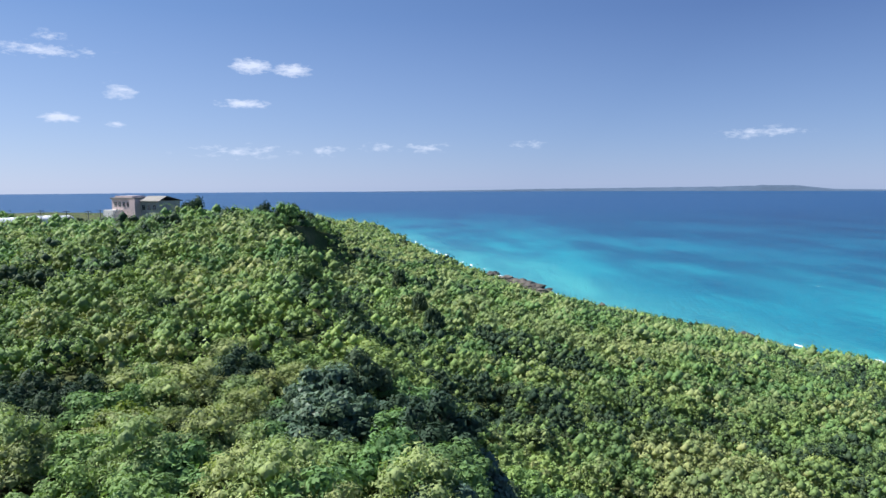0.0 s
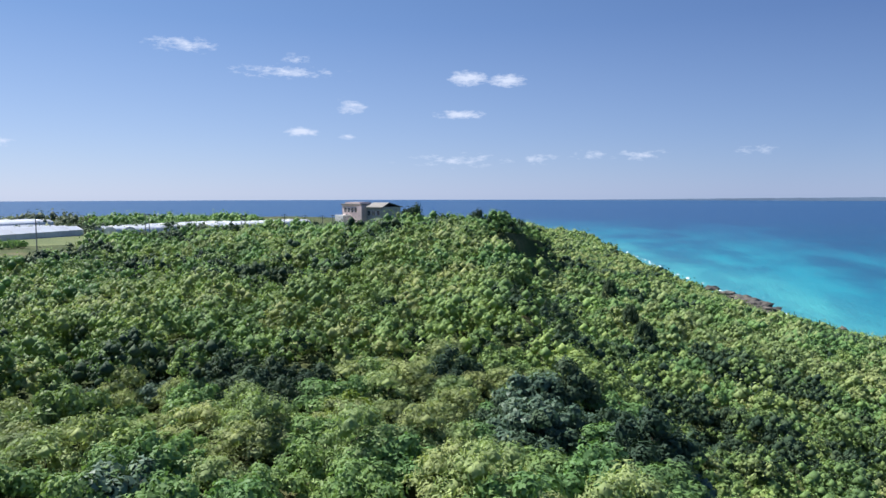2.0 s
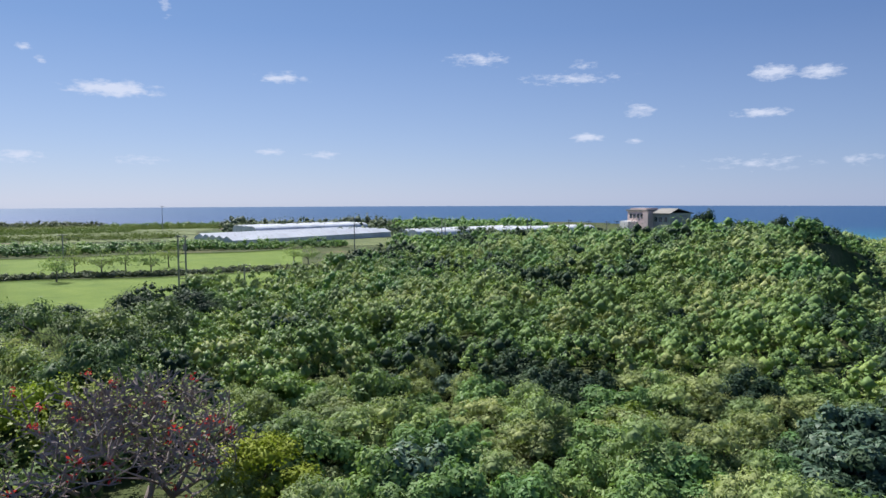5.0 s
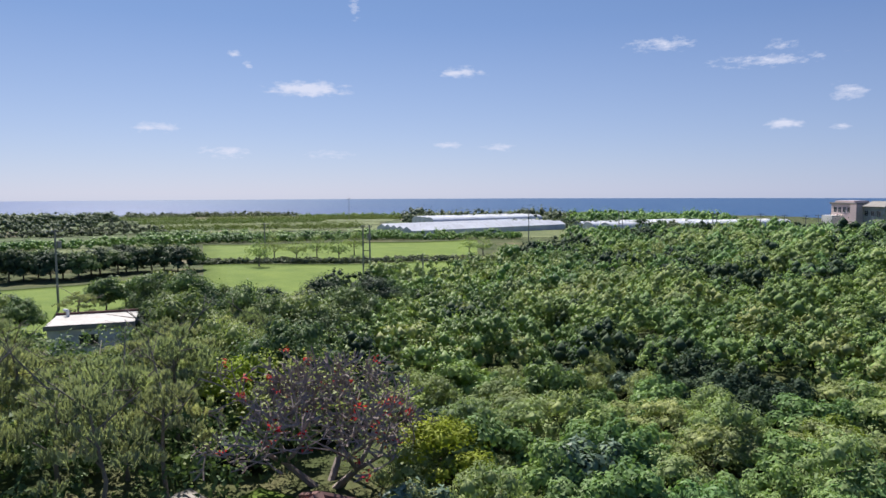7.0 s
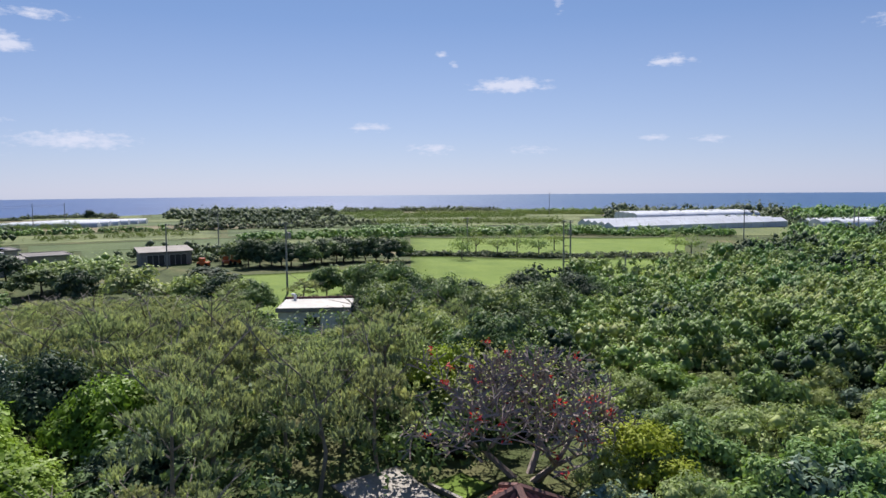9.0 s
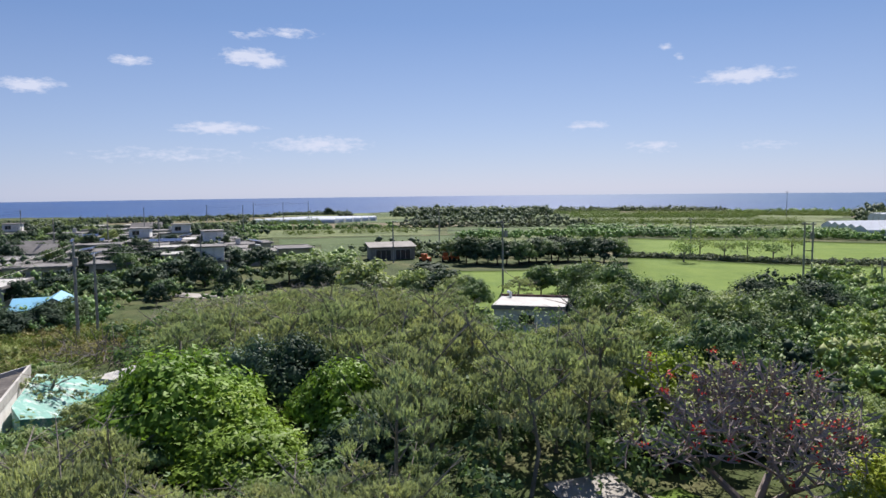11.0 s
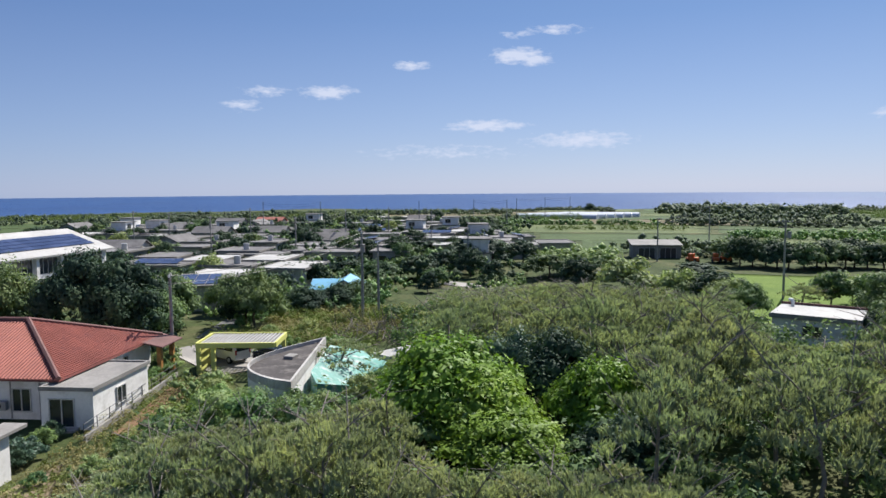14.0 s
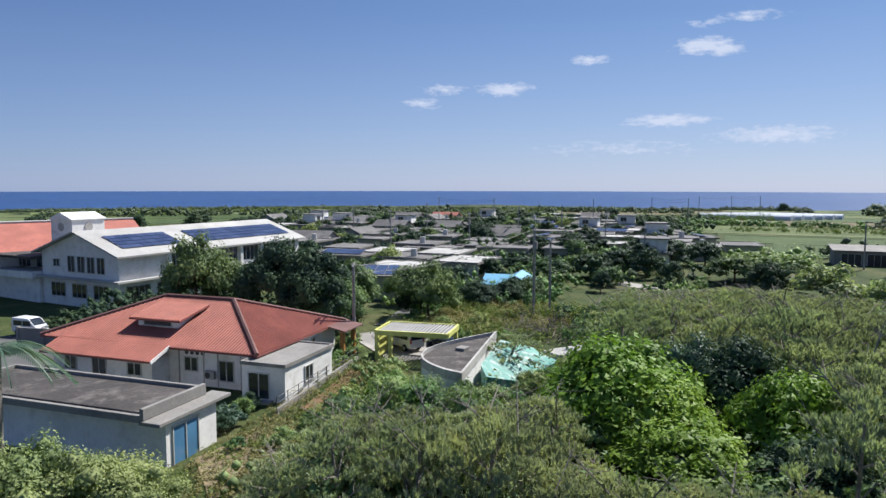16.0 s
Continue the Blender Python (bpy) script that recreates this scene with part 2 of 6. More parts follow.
def ground_material():
    """Rough grass, leaf litter and bare earth under the scrub; farm fields further inland."""
    m, N, L, b = material("ground_cover", 0.95, 0.0, 0.15)
    p = place(N)
    g1 = ramp(N, [(0.3, (0.03, 0.045, 0.016)), (0.5, (0.055, 0.075, 0.024)), (0.7, (0.13, 0.12, 0.06))])
    L.new(noise_tex(N, L, 0.09, 6.0, 0.65, p), g1.inputs[0])
    g2 = ramp(N, [(0.3, (0.6, 0.6, 0.6)), (0.7, (1.15, 1.15, 1.1))])
    L.new(noise_tex(N, L, 1.6, 5.0, 0.7, p), g2.inputs[0])
    L.new(mixed(N, L, "MULTIPLY", 1.0, g1.outputs[0], g2.outputs[0]), b.inputs["Base Color"])
    bp = N.new("ShaderNodeBump")
    bp.inputs["Strength"].default_value, bp.inputs["Distance"].default_value = 0.5, 0.2
    L.new(noise_tex(N, L, 2.5, 5.0, 0.7, p), bp.inputs["Height"])
    L.new(bp.outputs[0], b.inputs["Normal"])
    return m


M_SEA, M_GROUND = sea_material(), ground_material()
M_SCRUB = leaf_material("scrub_leaves", (0.052, 0.100, 0.048), (0.142, 0.240, 0.086), (0.33, 0.435, 0.135), 0.5, 0.25, 0.12)
M_BRIGHT = leaf_material("bright_leaves", (0.06, 0.11, 0.018), (0.15, 0.24, 0.036), (0.30, 0.40, 0.07), 0.5, 0.28)
M_DARKLEAF = leaf_material("dark_leaves", (0.018, 0.037, 0.028), (0.042, 0.074, 0.044), (0.10, 0.145, 0.060), 0.65, 0.14)
M_TREE = leaf_material("tree_leaves", (0.037, 0.070, 0.040), (0.102, 0.162, 0.068), (0.245, 0.325, 0.112), 0.6, 0.22)
M_OLIVE = leaf_material("olive_leaves", (0.110, 0.155, 0.075), (0.235, 0.30, 0.125), (0.41, 0.47, 0.195), 0.6, 0.28)
M_SILVER = leaf_material("glossy_leaves", (0.040, 0.078, 0.056), (0.095, 0.15, 0.105), (0.20, 0.265, 0.18), 0.45, 0.18)
M_YELLOW = leaf_material("yellow_leaves", (0.13, 0.18, 0.02), (0.25, 0.31, 0.035), (0.42, 0.46, 0.06), 0.6, 0.3)
M_NEEDLE = leaf_material("pine_needles", (0.14, 0.172, 0.122), (0.32, 0.36, 0.22), (0.66, 0.69, 0.37), 0.6, 0.28, 0.5)
M_RED = leaf_material("red_petals", (0.27, 0.02, 0.022), (0.45, 0.035, 0.035), (0.58, 0.06, 0.05), 0.6, 0.3)
M_BARK = plain("bark", (0.13, 0.10, 0.075), 0.9, 0, 3.0, 0.4, 0.5)
M_TWIG = plain("pale_twigs", (0.29, 0.24, 0.22), 0.9, 0, 3.0, 0.3, 0.3)
M_GREYBARK = plain("grey_bark", (0.24, 0.21, 0.18), 0.9, 0, 3.0, 0.35, 0.4)


# ---- helpers for meshes ----
def part(name, bm, mat, parent=None, label=""):
    me = bpy.data.meshes.new(name)
    bm.normal_update()
    bm.to_mesh(me)
    bm.free()
    me.materials.append(mat)
    ob = new(name, me)
    if parent is not None:
        ob.parent = parent
    if label:
        ob["label"] = label
    return ob


def thing(name, label, category, x, y, z=0.0, turn=0.0, group="", kind=""):
    ob = new(name)
    ob.matrix_world = pose(x, y, z, 0, 0, turn)
    return tagged(ob, label, category, group, kind)


def box(bm, x0, y0, z0, x1, y1, z1, bevel=0.0):
    m = Matrix.LocRotScale(((x0 + x1) / 2, (y0 + y1) / 2, (z0 + z1) / 2), None, (abs(x1 - x0), abs(y1 - y0), abs(z1 - z0)))
    vs = bmesh.ops.create_cube(bm, size=1, matrix=m)["verts"]
    if bevel:
        bmesh.ops.bevel(bm, geom=list({e for v in vs for e in v.link_edges}), offset=bevel, segments=1, affect="EDGES")
    return bm


def boxed(*args, bevel=0.0):
    return box(bmesh.new(), *args, bevel=bevel)


def rod(bm, a, b, r0, r1=None, sides=7):
    """A tapered bar from a to b."""
    a, b = Vector(a), Vector(b)
    r1 = r0 if r1 is None else r1
    turn = (b - a).to_track_quat("Z", "Y").to_matrix().to_4x4()
    m = Matrix.Translation((a + b) / 2) @ turn
    bmesh.ops.create_cone(bm, cap_ends=True, segments=sides, radius1=r0, radius2=r1, depth=(b - a).length, matrix=m)
    return bm


def sheet(bm, pts):
    return bm.faces.new([bm.verts.new(p) for p in pts])


def slab(bm, pts, thick):
    """A flat polygon (counter-clockwise from above) with thickness downwards."""
    top = [bm.verts.new(p) for p in pts]
    low = [bm.verts.new((p[0], p[1], p[2] - thick)) for p in pts]
    bm.faces.new(top)
    bm.faces.new(low[::-1])
    n = len(pts)
    for i in range(n):
        bm.faces.new((top[i], low[i], low[(i + 1) % n], top[(i + 1) % n]))
    return bm


def quad_mesh(name, verts, mat, extra=None):
    """A mesh of loose faces from an array (n, corners, 3); extra: (verts, quads) of a solid core, put in front."""
    corners = np.asarray(verts).shape[1]
    verts = np.asarray(verts, dtype=np.float32).reshape(-1, 3)
    quads = np.arange(len(verts), dtype=np.int32).reshape(-1, corners)
    if extra is not None:
        cv, cq = extra
        quads = np.concatenate([cq.astype(np.int32), quads + len(cv)])
        verts = np.concatenate([cv.astype(np.float32), verts])
    me = bpy.data.meshes.new(name)
    me.vertices.add(len(verts))
    me.vertices.foreach_set("co", verts.ravel())
    me.loops.add(quads.size)
    me.loops.foreach_set("vertex_index", quads.ravel())
    me.polygons.add(len(quads))
    me.polygons.foreach_set("loop_start", np.arange(0, quads.size, corners, dtype=np.int32))
    me.update(calc_edges=True)
    me.materials.append(mat)
    return me


# ---- the lie of the land ----
def step(a, b, v):
    q = np.clip((v - a) / (b - a), 0, 1)
    return q * q * (3 - 2 * q)


def brow(y):
    return np.interp(y, [-300, 0, 42, 58, 100, 140, 162, 183, 214, 226, 242, 262, 400, 700], [120, 9, 1, -4, -14, -27, -31, -25.5, -18, -20, -34, -70, -150, -250])


def shore(y):
    return np.interp(y, [-400, 0, 162, 207, 256, 315, 419, 666, 1200], [300, 190, 122, 97, 65, 55, 36, -2, -60])


def land(x, y):
    x, y = np.asarray(x, dtype=float), np.asarray(y, dtype=float)
    r = np.hypot(x, y)
    s = x - brow(y)
    top = np.interp(y, [-50, 20, 60, 120, 182, 200, 216, 250, 330, 420], [0, 0.3, 2.2, 4.7, 4.8, 3.6, 0.9, 0.4, -1.0, -3.0])
    wide = np.maximum(shore(y) - brow(y), 20)
    west = top * step(-72, -2, s) - 6 * step(280, 700, r)
    steep = np.interp(y, [100, 145, 235, 262], [6, 2.8, 2.8, 6])  # the bare-faced cliff below the ridge
    east = top - (top + 9) * (1 - np.exp(-np.maximum(s, 0) / steep)) - 21.3 * np.clip(s / wide, 0, 1) - 4 * step(wide, wide + 12, s)
    z = np.where(s < 0, west, east)
    z = z + 0.35 * np.sin(x * 0.11 + 1) * np.sin(y * 0.09) * step(150, 60, np.abs(r - 150)) * (s > -200)
    edge = 760 + 40 * np.sin(np.arctan2(y, x) * 9) + 25 * np.sin(np.arctan2(y, x) * 23 + 1)
    return np.where(r > edge - 60, z - (z - SEA + 6) * step(edge - 60, edge, r), z)


def lz(x, y):
    return float(land(x, y))


def spot(az, d):
    a = radians(az)
    return -math.sin(a) * d, math.cos(a) * d


def disc(name, radii, n, height, mat):
    a = np.linspace(0, 2 * np.pi, n, endpoint=False)
    x, y = np.outer(radii, -np.sin(a)), np.outer(radii, np.cos(a))
    v = np.stack([x, y, height(x, y)], -1).reshape(-1, 3)
    i, j = np.meshgrid(np.arange(len(radii) - 1), np.arange(n), indexing="ij")
    k = (j + 1) % n
    q = np.stack([i * n + j, i * n + k, (i + 1) * n + k, (i + 1) * n + j], -1).reshape(-1, 4)[:, ::-1]
    me = quad_mesh(name, np.zeros((0, 4, 3)), mat, (v, q))
    me.polygons.foreach_set("use_smooth", np.ones(len(me.polygons), dtype=bool))
    return new(name, me)


rings = np.concatenate([[0.05], np.geomspace(4, 860, 210), [1500, 4870]])
tagged(disc("ground", rings, 760, land, M_GROUND), "rolling island ground of rough grass and dark earth", "ground", kind="structure")
tagged(disc("water", np.concatenate([np.geomspace(40, 900, 40), np.geomspace(1000, 4880, 20)]), 360, lambda x, y: SEA + 0 * x, M_SEA),
       "clear turquoise reef sea turning deep blue offshore", "sea", kind="structure")


# ---- leaves ----
def leaves(c, nrm, size, slim, rng, fine=False):
    """Pointed leaf blades (n, 4, 3), or three-cornered ones if fine, at the points c, square to nrm."""
    n = len(c)
    nrm = nrm / np.linalg.norm(nrm, axis=1, keepdims=True)
    t = np.cross(nrm, rng.normal(size=(n, 3)))
    t /= np.linalg.norm(t, axis=1, keepdims=True) + 1e-9
    b = np.cross(nrm, t)
    size = np.asarray(size).reshape(-1, 1) * rng.uniform(0.7, 1.3, (n, 1))
    t, b = t * size * 0.5, b * size * 0.5 * slim
    if fine:
        return np.stack([c - t, c + 0.9 * t + b, c + 0.9 * t - b], 1)
    return np.stack([c - t, c + b + 0.15 * t, c + t, c - b + 0.15 * t], 1)


def dome(n, rng, low=-0.15):
    """Random directions, mostly upwards."""
    z = rng.uniform(low, 1, n)
    a = rng.uniform(0, 2 * np.pi, n)
    r = np.sqrt(1 - z * z)
    return np.stack([r * np.cos(a), r * np.sin(a), z], -1)


def cores(c, radius, flat=1.0):
    """Small solid lumps (eight faces) inside the leaves: vertices and triangles."""
    six = np.array([(1, 0, 0), (0, 1, 0), (-1, 0, 0), (0, -1, 0), (0, 0, 1), (0, 0, -1)], dtype=float)
    tri = np.array([(0, 1, 4), (1, 2, 4), (2, 3, 4), (3, 0, 4), (1, 0, 5), (2, 1, 5), (3, 2, 5), (0, 3, 5)])
    v = c[:, None, :] + six * np.asarray(radius).reshape(-1, 1, 1) * np.array([1, 1, flat])
    return v.reshape(-1, 3), (tri + 6 * np.arange(len(c))[:, None, None]).reshape(-1, 3)


def crown(name, mat, rng, radius, height, lobes, count, size, slim=0.55, base=0.0, spread=0.62, lobe=0.5, upward=0.35, fine=False, stray=0.55):
    """A crown of leafy lobes with gaps between them."""
    pts, nrm, hearts, bulks = [], [], [], []
    for i in range(lobes):
        a, q = 2.399 * i + rng.uniform(-0.4, 0.4), math.sqrt((i + 0.3) / lobes)
        up = rng.uniform(0.45, 1.0) * (1 - 0.55 * q * q)
        c = np.array([math.cos(a) * q * radius * spread, math.sin(a) * q * radius * spread, base + up * height - lobe * radius * 0.3])
        r = radius * lobe * rng.uniform(0.65, 1.15)
        hearts.append(c)
        bulks.append(r * 0.58)
        d = dome(count // lobes, rng, -0.35)
        bump = 1 + 0.22 * np.sin(d[:, :1] * 5 + i) * np.sin(d[:, 1:2] * 6 + 2 * i) + rng.normal(0, 0.09, (len(d), 1))
        pts.append(c + d * bump * r * np.sqrt(rng.uniform(0.5, 1.1, (len(d), 1))) * np.array([1, 1, 0.8]))
        nrm.append(d + np.array([0, 0, upward]) + rng.normal(0, stray, d.shape))
    c, nn = np.concatenate(pts), np.concatenate(nrm)
    return quad_mesh(name, leaves(c, nn, size, slim, rng, fine), mat, cores(np.array(hearts), bulks, 0.8) if fine else None)


def limbs(bm, rng, foot, top, r, n, reach, depth=1):
    """A trunk from foot to top with n limbs that fork."""
    foot, top = Vector(foot), Vector(top)
    mid = foot.lerp(top, 0.5) + Vector((rng.uniform(-1, 1), rng.uniform(-1, 1), 0)) * 0.08 * (top - foot).length
    rod(bm, foot, mid, r, r * 0.75)
    rod(bm, mid, top, r * 0.75, r * 0.4)
    for i in range(n):
        p = mid.lerp(top, rng.uniform(0, 0.9)) if i else top
        a = 2.399 * i + rng.uniform(-0.5, 0.5)
        q = p + Vector((math.cos(a), math.sin(a), rng.uniform(0.35, 0.9))) * reach * rng.uniform(0.6, 1.1)
        rod(bm, p, q, r * 0.38, r * 0.14, 5)
        if depth:
            for k in range(2):
                d = Vector((rng.uniform(-1, 1), rng.uniform(-1, 1), rng.uniform(0.1, 0.9))) * reach * 0.6
                rod(bm, p.lerp(q, 0.7), p.lerp(q, 0.7) + d, r * 0.18, r * 0.06, 4)
    return bm


def plant(name, label, category, mesh, trunk_to, radius, bark, seed, limb=4):
    """A tree or shrub > trunk, crown, at the origin."""
    rng = np.random.default_rng(seed)
    ob = thing(name, label, category, 0, 0)
    part("trunk", limbs(bmesh.new(), rng, (0, 0, -0.8), (rng.uniform(-0.2, 0.2), rng.uniform(-0.2, 0.2), trunk_to), radius, limb, trunk_to * 0.5), bark, ob)
    cr = new("crown", mesh)
    cr.parent = ob
    return ob


def put(proto, x, y, size=1.0, turn=0.0, tall=1.0, sink=0.0, label="", z=None):
    ob = copy_thing(proto, pose(x, y, (lz(x, y) if z is None else z) - sink, 0, 0, turn))
    ob.scale = (size, size, size * tall)
    if label:
        ob["label"] = label
    return ob


def retire(*protos):
    for ob in protos:
        for o in (*ob.children_recursive, ob):
            bpy.data.objects.remove(o)


# ---- scrub: where it grows ----
def scrub_west(y):
    return np.interp(y, [-60, 0, 20, 40, 58, 94, 165, 222, 245, 350, 500], [0, -22, -40, -76, -86, -98, -130, -120, -78, -125, -190])


def scrubby(x, y):
    west = x > scrub_west(y) + 4 * np.sin(y * 0.2)
    sea = x < shore(y) - 7 + 3 * np.sin(y * 0.13)
    yard = (np.hypot(x + 95, y - 262) > 30)
    return west & sea & yard


def scatter(r0, r1, az0, az1, gap, rng):
    """Jittered places in a sector, about gap metres apart."""
    n = int(r1 / gap) + 1
    gx, gy = np.meshgrid(np.arange(-n, n + 1), np.arange(-n, n + 1))
    p = np.stack([gx.ravel(), gy.ravel()], -1) * gap + rng.uniform(-0.5, 0.5, (gx.size, 2)) * gap
    r, a = np.hypot(p[:, 0], p[:, 1]), np.degrees(np.arctan2(-p[:, 0], p[:, 1]))
    return p[(r >= r0) & (r < r1) & (a > az0) & (a < az1)]


def thicket(name, p, mat, rng, rad, tall, count, size, slim=0.6, low=-0.1, lift=0.45, solid=True):
    """Shrubs too many to count, as one mesh of leaf blades."""
    if not len(p):
        return None
    k = len(p)
    wind = 0.05 + 0.95 * step(0, 115, shore(p[:, 1]) - p[:, 0])  # clipped low by the sea wind
    r = rad * np.clip(rng.lognormal(-0.05, 0.52, k), 0.35, 2.1)
    s = p[:, 0] - brow(p[:, 1])
    r = np.where((s > -1.5) & (s < 8) & (p[:, 1] > 135) & (p[:, 1] < 236), r * 0.42, r)  # stunted growth clings to the cliff
    h = np.minimum(r, rad * 1.5) * 1.0 * rng.uniform(0.8, 1.2, k) * (0.5 + 0.5 * wind)
    z = land(p[:, 0], p[:, 1]) + tall * wind * (lift + rng.uniform(-0.5, 0.5, k) + 0.3 * np.array([noise.noise((a * 0.07, b * 0.07, 9.0)) for a, b in p]))
    # each shrub is a dome of leafy tufts with dark clefts between them
    n = max(5, int(round(math.sqrt(count) * 1.2)))
    m = max(5, count // n)
    d = dome(k * n, rng, low).reshape(k, n, 1, 3)
    lump = 1 + 0.20 * np.sin(d[..., :1] * 4 + rng.uniform(0, 6.28, (k, 1, 1, 1))) + rng.normal(0, 0.13, (k, n, 1, 1))
    sc = np.stack([r * rng.uniform(0.8, 1.25, k), r * rng.uniform(0.8, 1.25, k), h], -1)[:, None, None, :]
    base = np.stack([p[:, 0], p[:, 1], z], -1)[:, None, None, :]
    e = dome(k * n * m, rng, -0.45).reshape(k, n, m, 3)
    e = e + 0.35 * d
    bulk = r[:, None, None, None] * (1.02 / math.sqrt(n)) * rng.uniform(0.55, 1.5, (k, n, 1, 1))
    c = (base + d * lump * sc * 0.86 + e * bulk * rng.uniform(0.7, 1.2, (k, n, m, 1))).reshape(-1, 3)
    nrm = (e + 0.25 * d + np.array([0, 0, 0.10]) + rng.normal(0, 0.24, e.shape)).reshape(-1, 3)
    heart = (base + d * lump * sc * 0.86).reshape(-1, 3)
    blades = leaves(c, nrm, size, slim * 1.15, rng, True)
    return new(name, quad_mesh(name, blades, mat, cores(heart, bulk.reshape(-1) * 0.72) if solid else None))


def mottled(p, rng, scale=0.05):
    """A slow random field over the places, 0 to 1, by which kinds of shrub gather."""
    return np.array([0.5 + 0.5 * noise.noise((a * scale, b * scale, 3.3)) for a, b in p]) + rng.normal(0, 0.10, len(p))


rng = np.random.default_rng(7)
BANDS = [  # from, to, gap, radius, height, blades, blade size
    (52, 90, 2.4, 1.5, 2.9, 320, 0.245),
    (90, 150, 2.7, 1.75, 2.9, 190, 0.34),
    (150, 270, 3.3, 2.1, 2.8, 96, 0.5),
    (270, 480, 5.0, 3.0, 2.6, 64, 0.95),
    (480, 760, 7.8, 4.2, 2.2, 30, 2.2),
]
for r0, r1, gap, rad, tall, count, size in BANDS:
    # the closed canopy, then taller bushes that stand out of it
    for far_apart, grow in ((1.0, 1.0), (3.3, 1.75)):
        p = scatter(r0, r1, -42, 62, gap * far_apart, rng)
        if grow > 1:
            p = np.repeat(p, 6, 0) + rng.normal(0, rad * 0.85, (len(p) * 6, 2))
        p = p[scrubby(p[:, 0], p[:, 1])]
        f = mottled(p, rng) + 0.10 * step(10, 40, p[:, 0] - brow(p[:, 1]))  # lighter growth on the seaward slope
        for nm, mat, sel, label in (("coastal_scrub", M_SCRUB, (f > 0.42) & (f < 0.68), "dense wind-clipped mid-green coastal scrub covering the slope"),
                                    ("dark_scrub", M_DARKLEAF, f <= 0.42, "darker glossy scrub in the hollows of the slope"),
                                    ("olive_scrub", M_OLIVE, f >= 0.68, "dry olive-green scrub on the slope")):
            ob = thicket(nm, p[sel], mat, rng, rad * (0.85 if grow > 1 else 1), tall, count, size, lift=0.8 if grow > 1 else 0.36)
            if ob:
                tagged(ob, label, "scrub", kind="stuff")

# near shrubs, one by one
def shrub_kinds():
    r = np.random.default_rng(11)
    out = []
    for i, (mat, name, label, size, slim, lobes) in enumerate((
            (M_SCRUB, "shrub", "mid-green broad-leaved shrub in the dense thicket", 0.19, 0.6, 20),
            (M_SCRUB, "shrub", "rounded mid-green shrub in the dense thicket", 0.21, 0.55, 16),
            (M_SILVER, "shrub", "shrub with shiny light-catching leaves in the thicket", 0.21, 0.7, 18),
            (M_OLIVE, "shrub", "feathery olive-green shrub in the thicket", 0.17, 0.35, 22),
            (M_DARKLEAF, "shrub", "dark green glossy shrub in the thicket", 0.20, 0.6, 18),
            (M_BRIGHT, "shrub", "fresh yellow-green shrub in the thicket", 0.20, 0.6, 18))):
        m = crown(f"{name}_crown", mat, r, 1.9, 2.3, lobes, 2400, size * 1.2, slim, 0.2, 0.85, 0.30, 0.3, True, 0.3)
        out.append(plant(name, label, "shrub", m, 1.3, 0.08, M_BARK, 40 + i, 3))
    return out


KINDS = shrub_kinds()
p = scatter(24, 52, -42, 66, 2.5, rng)
p = p[scrubby(p[:, 0], p[:, 1])]
p = p[(np.hypot(p[:, 0] + 33, p[:, 1] - 19) > 5.2) & (np.hypot(p[:, 0] + 25.0, p[:, 1] - 14.0) > 3.6)]
f = mottled(p, rng, 0.09)
for (x, y), v in zip(p, f):
    k = 4 if v < 0.38 else 2 if v < 0.43 else rng.integers(0, 2) if v < 0.60 else 3 if v < 0.86 else 5
    if rng.random() < 0.08:
        k = int(rng.integers(0, 6))
    ob = put(KINDS[int(k)], x, y, rng.uniform(0.7, 1.4), rng.uniform(0, 360), rng.uniform(0.75, 1.2), 0.1)
    ob["group"] = "near thicket shrubs"

# ---- woodland beside the lookout ----
SKYLINE = [(40, -8), (60, -7.6), (72, -7.6), (75, -10.6), (81, -10.6), (83, -7.6), (98, -7.1), (105.5, -8.2), (108.5, -14.2), (113, -15.8), (117, -16.8), (126, -16.9), (130, -17.4), (133, -20.5), (137, -24), (140, -20), (144, -18.6), (150, -17.8), (156, -17)]


def clear_top(az, d):
    """How high a tree may stand there without rising over the outline of the grove."""
    return EYE + d * math.tan(radians(np.interp(az, [a for a, _ in SKYLINE], [e for _, e in SKYLINE])))


def pine_crown(name, r, radius, height, tufts, blade):
    """Layered pads of separate brush-like shoots, each a short upright cone of needles."""
    pads = []
    for i in range(24):
        a, q = 2.399 * i, math.sqrt((i + 0.4) / 24)
        pads.append((math.cos(a) * q * radius * 0.86, math.sin(a) * q * radius * 0.86, height * (1 - 0.44 * q * r.uniform(0.5, 1.4)), radius * r.uniform(0.13, 0.25)))
    blades = []
    for x, y, z, rad in pads:
        d = dome(tufts // len(pads), r, -0.1)
        foot = np.array([x, y, z]) + d * np.array([1, 1, 0.42]) * rad * r.uniform(0.75, 1.08, (len(d), 1))
        axis = d * 0.55 + np.array([0, 0, 0.9]) + r.normal(0, 0.16, d.shape)
        axis /= np.linalg.norm(axis, axis=1, keepdims=True)
        long = r.uniform(0.6, 1.3, (len(d), 1))
        for k in range(17):
            w = axis + r.normal(0, 0.30, d.shape)
            w /= np.linalg.norm(w, axis=1, keepdims=True)
            c = foot + axis * long * blade * 0.9 * (k / 17)
            side = np.cross(w, r.normal(size=w.shape))
            side /= np.linalg.norm(side, axis=1, keepdims=True)
            ln = blade * r.uniform(0.6, 1.1, (len(c), 1))
            blades.append(np.stack([c + side * 0.046, c + w * ln, c - side * 0.046], 1))
    return quad_mesh(name, np.concatenate(blades), M_NEEDLE)


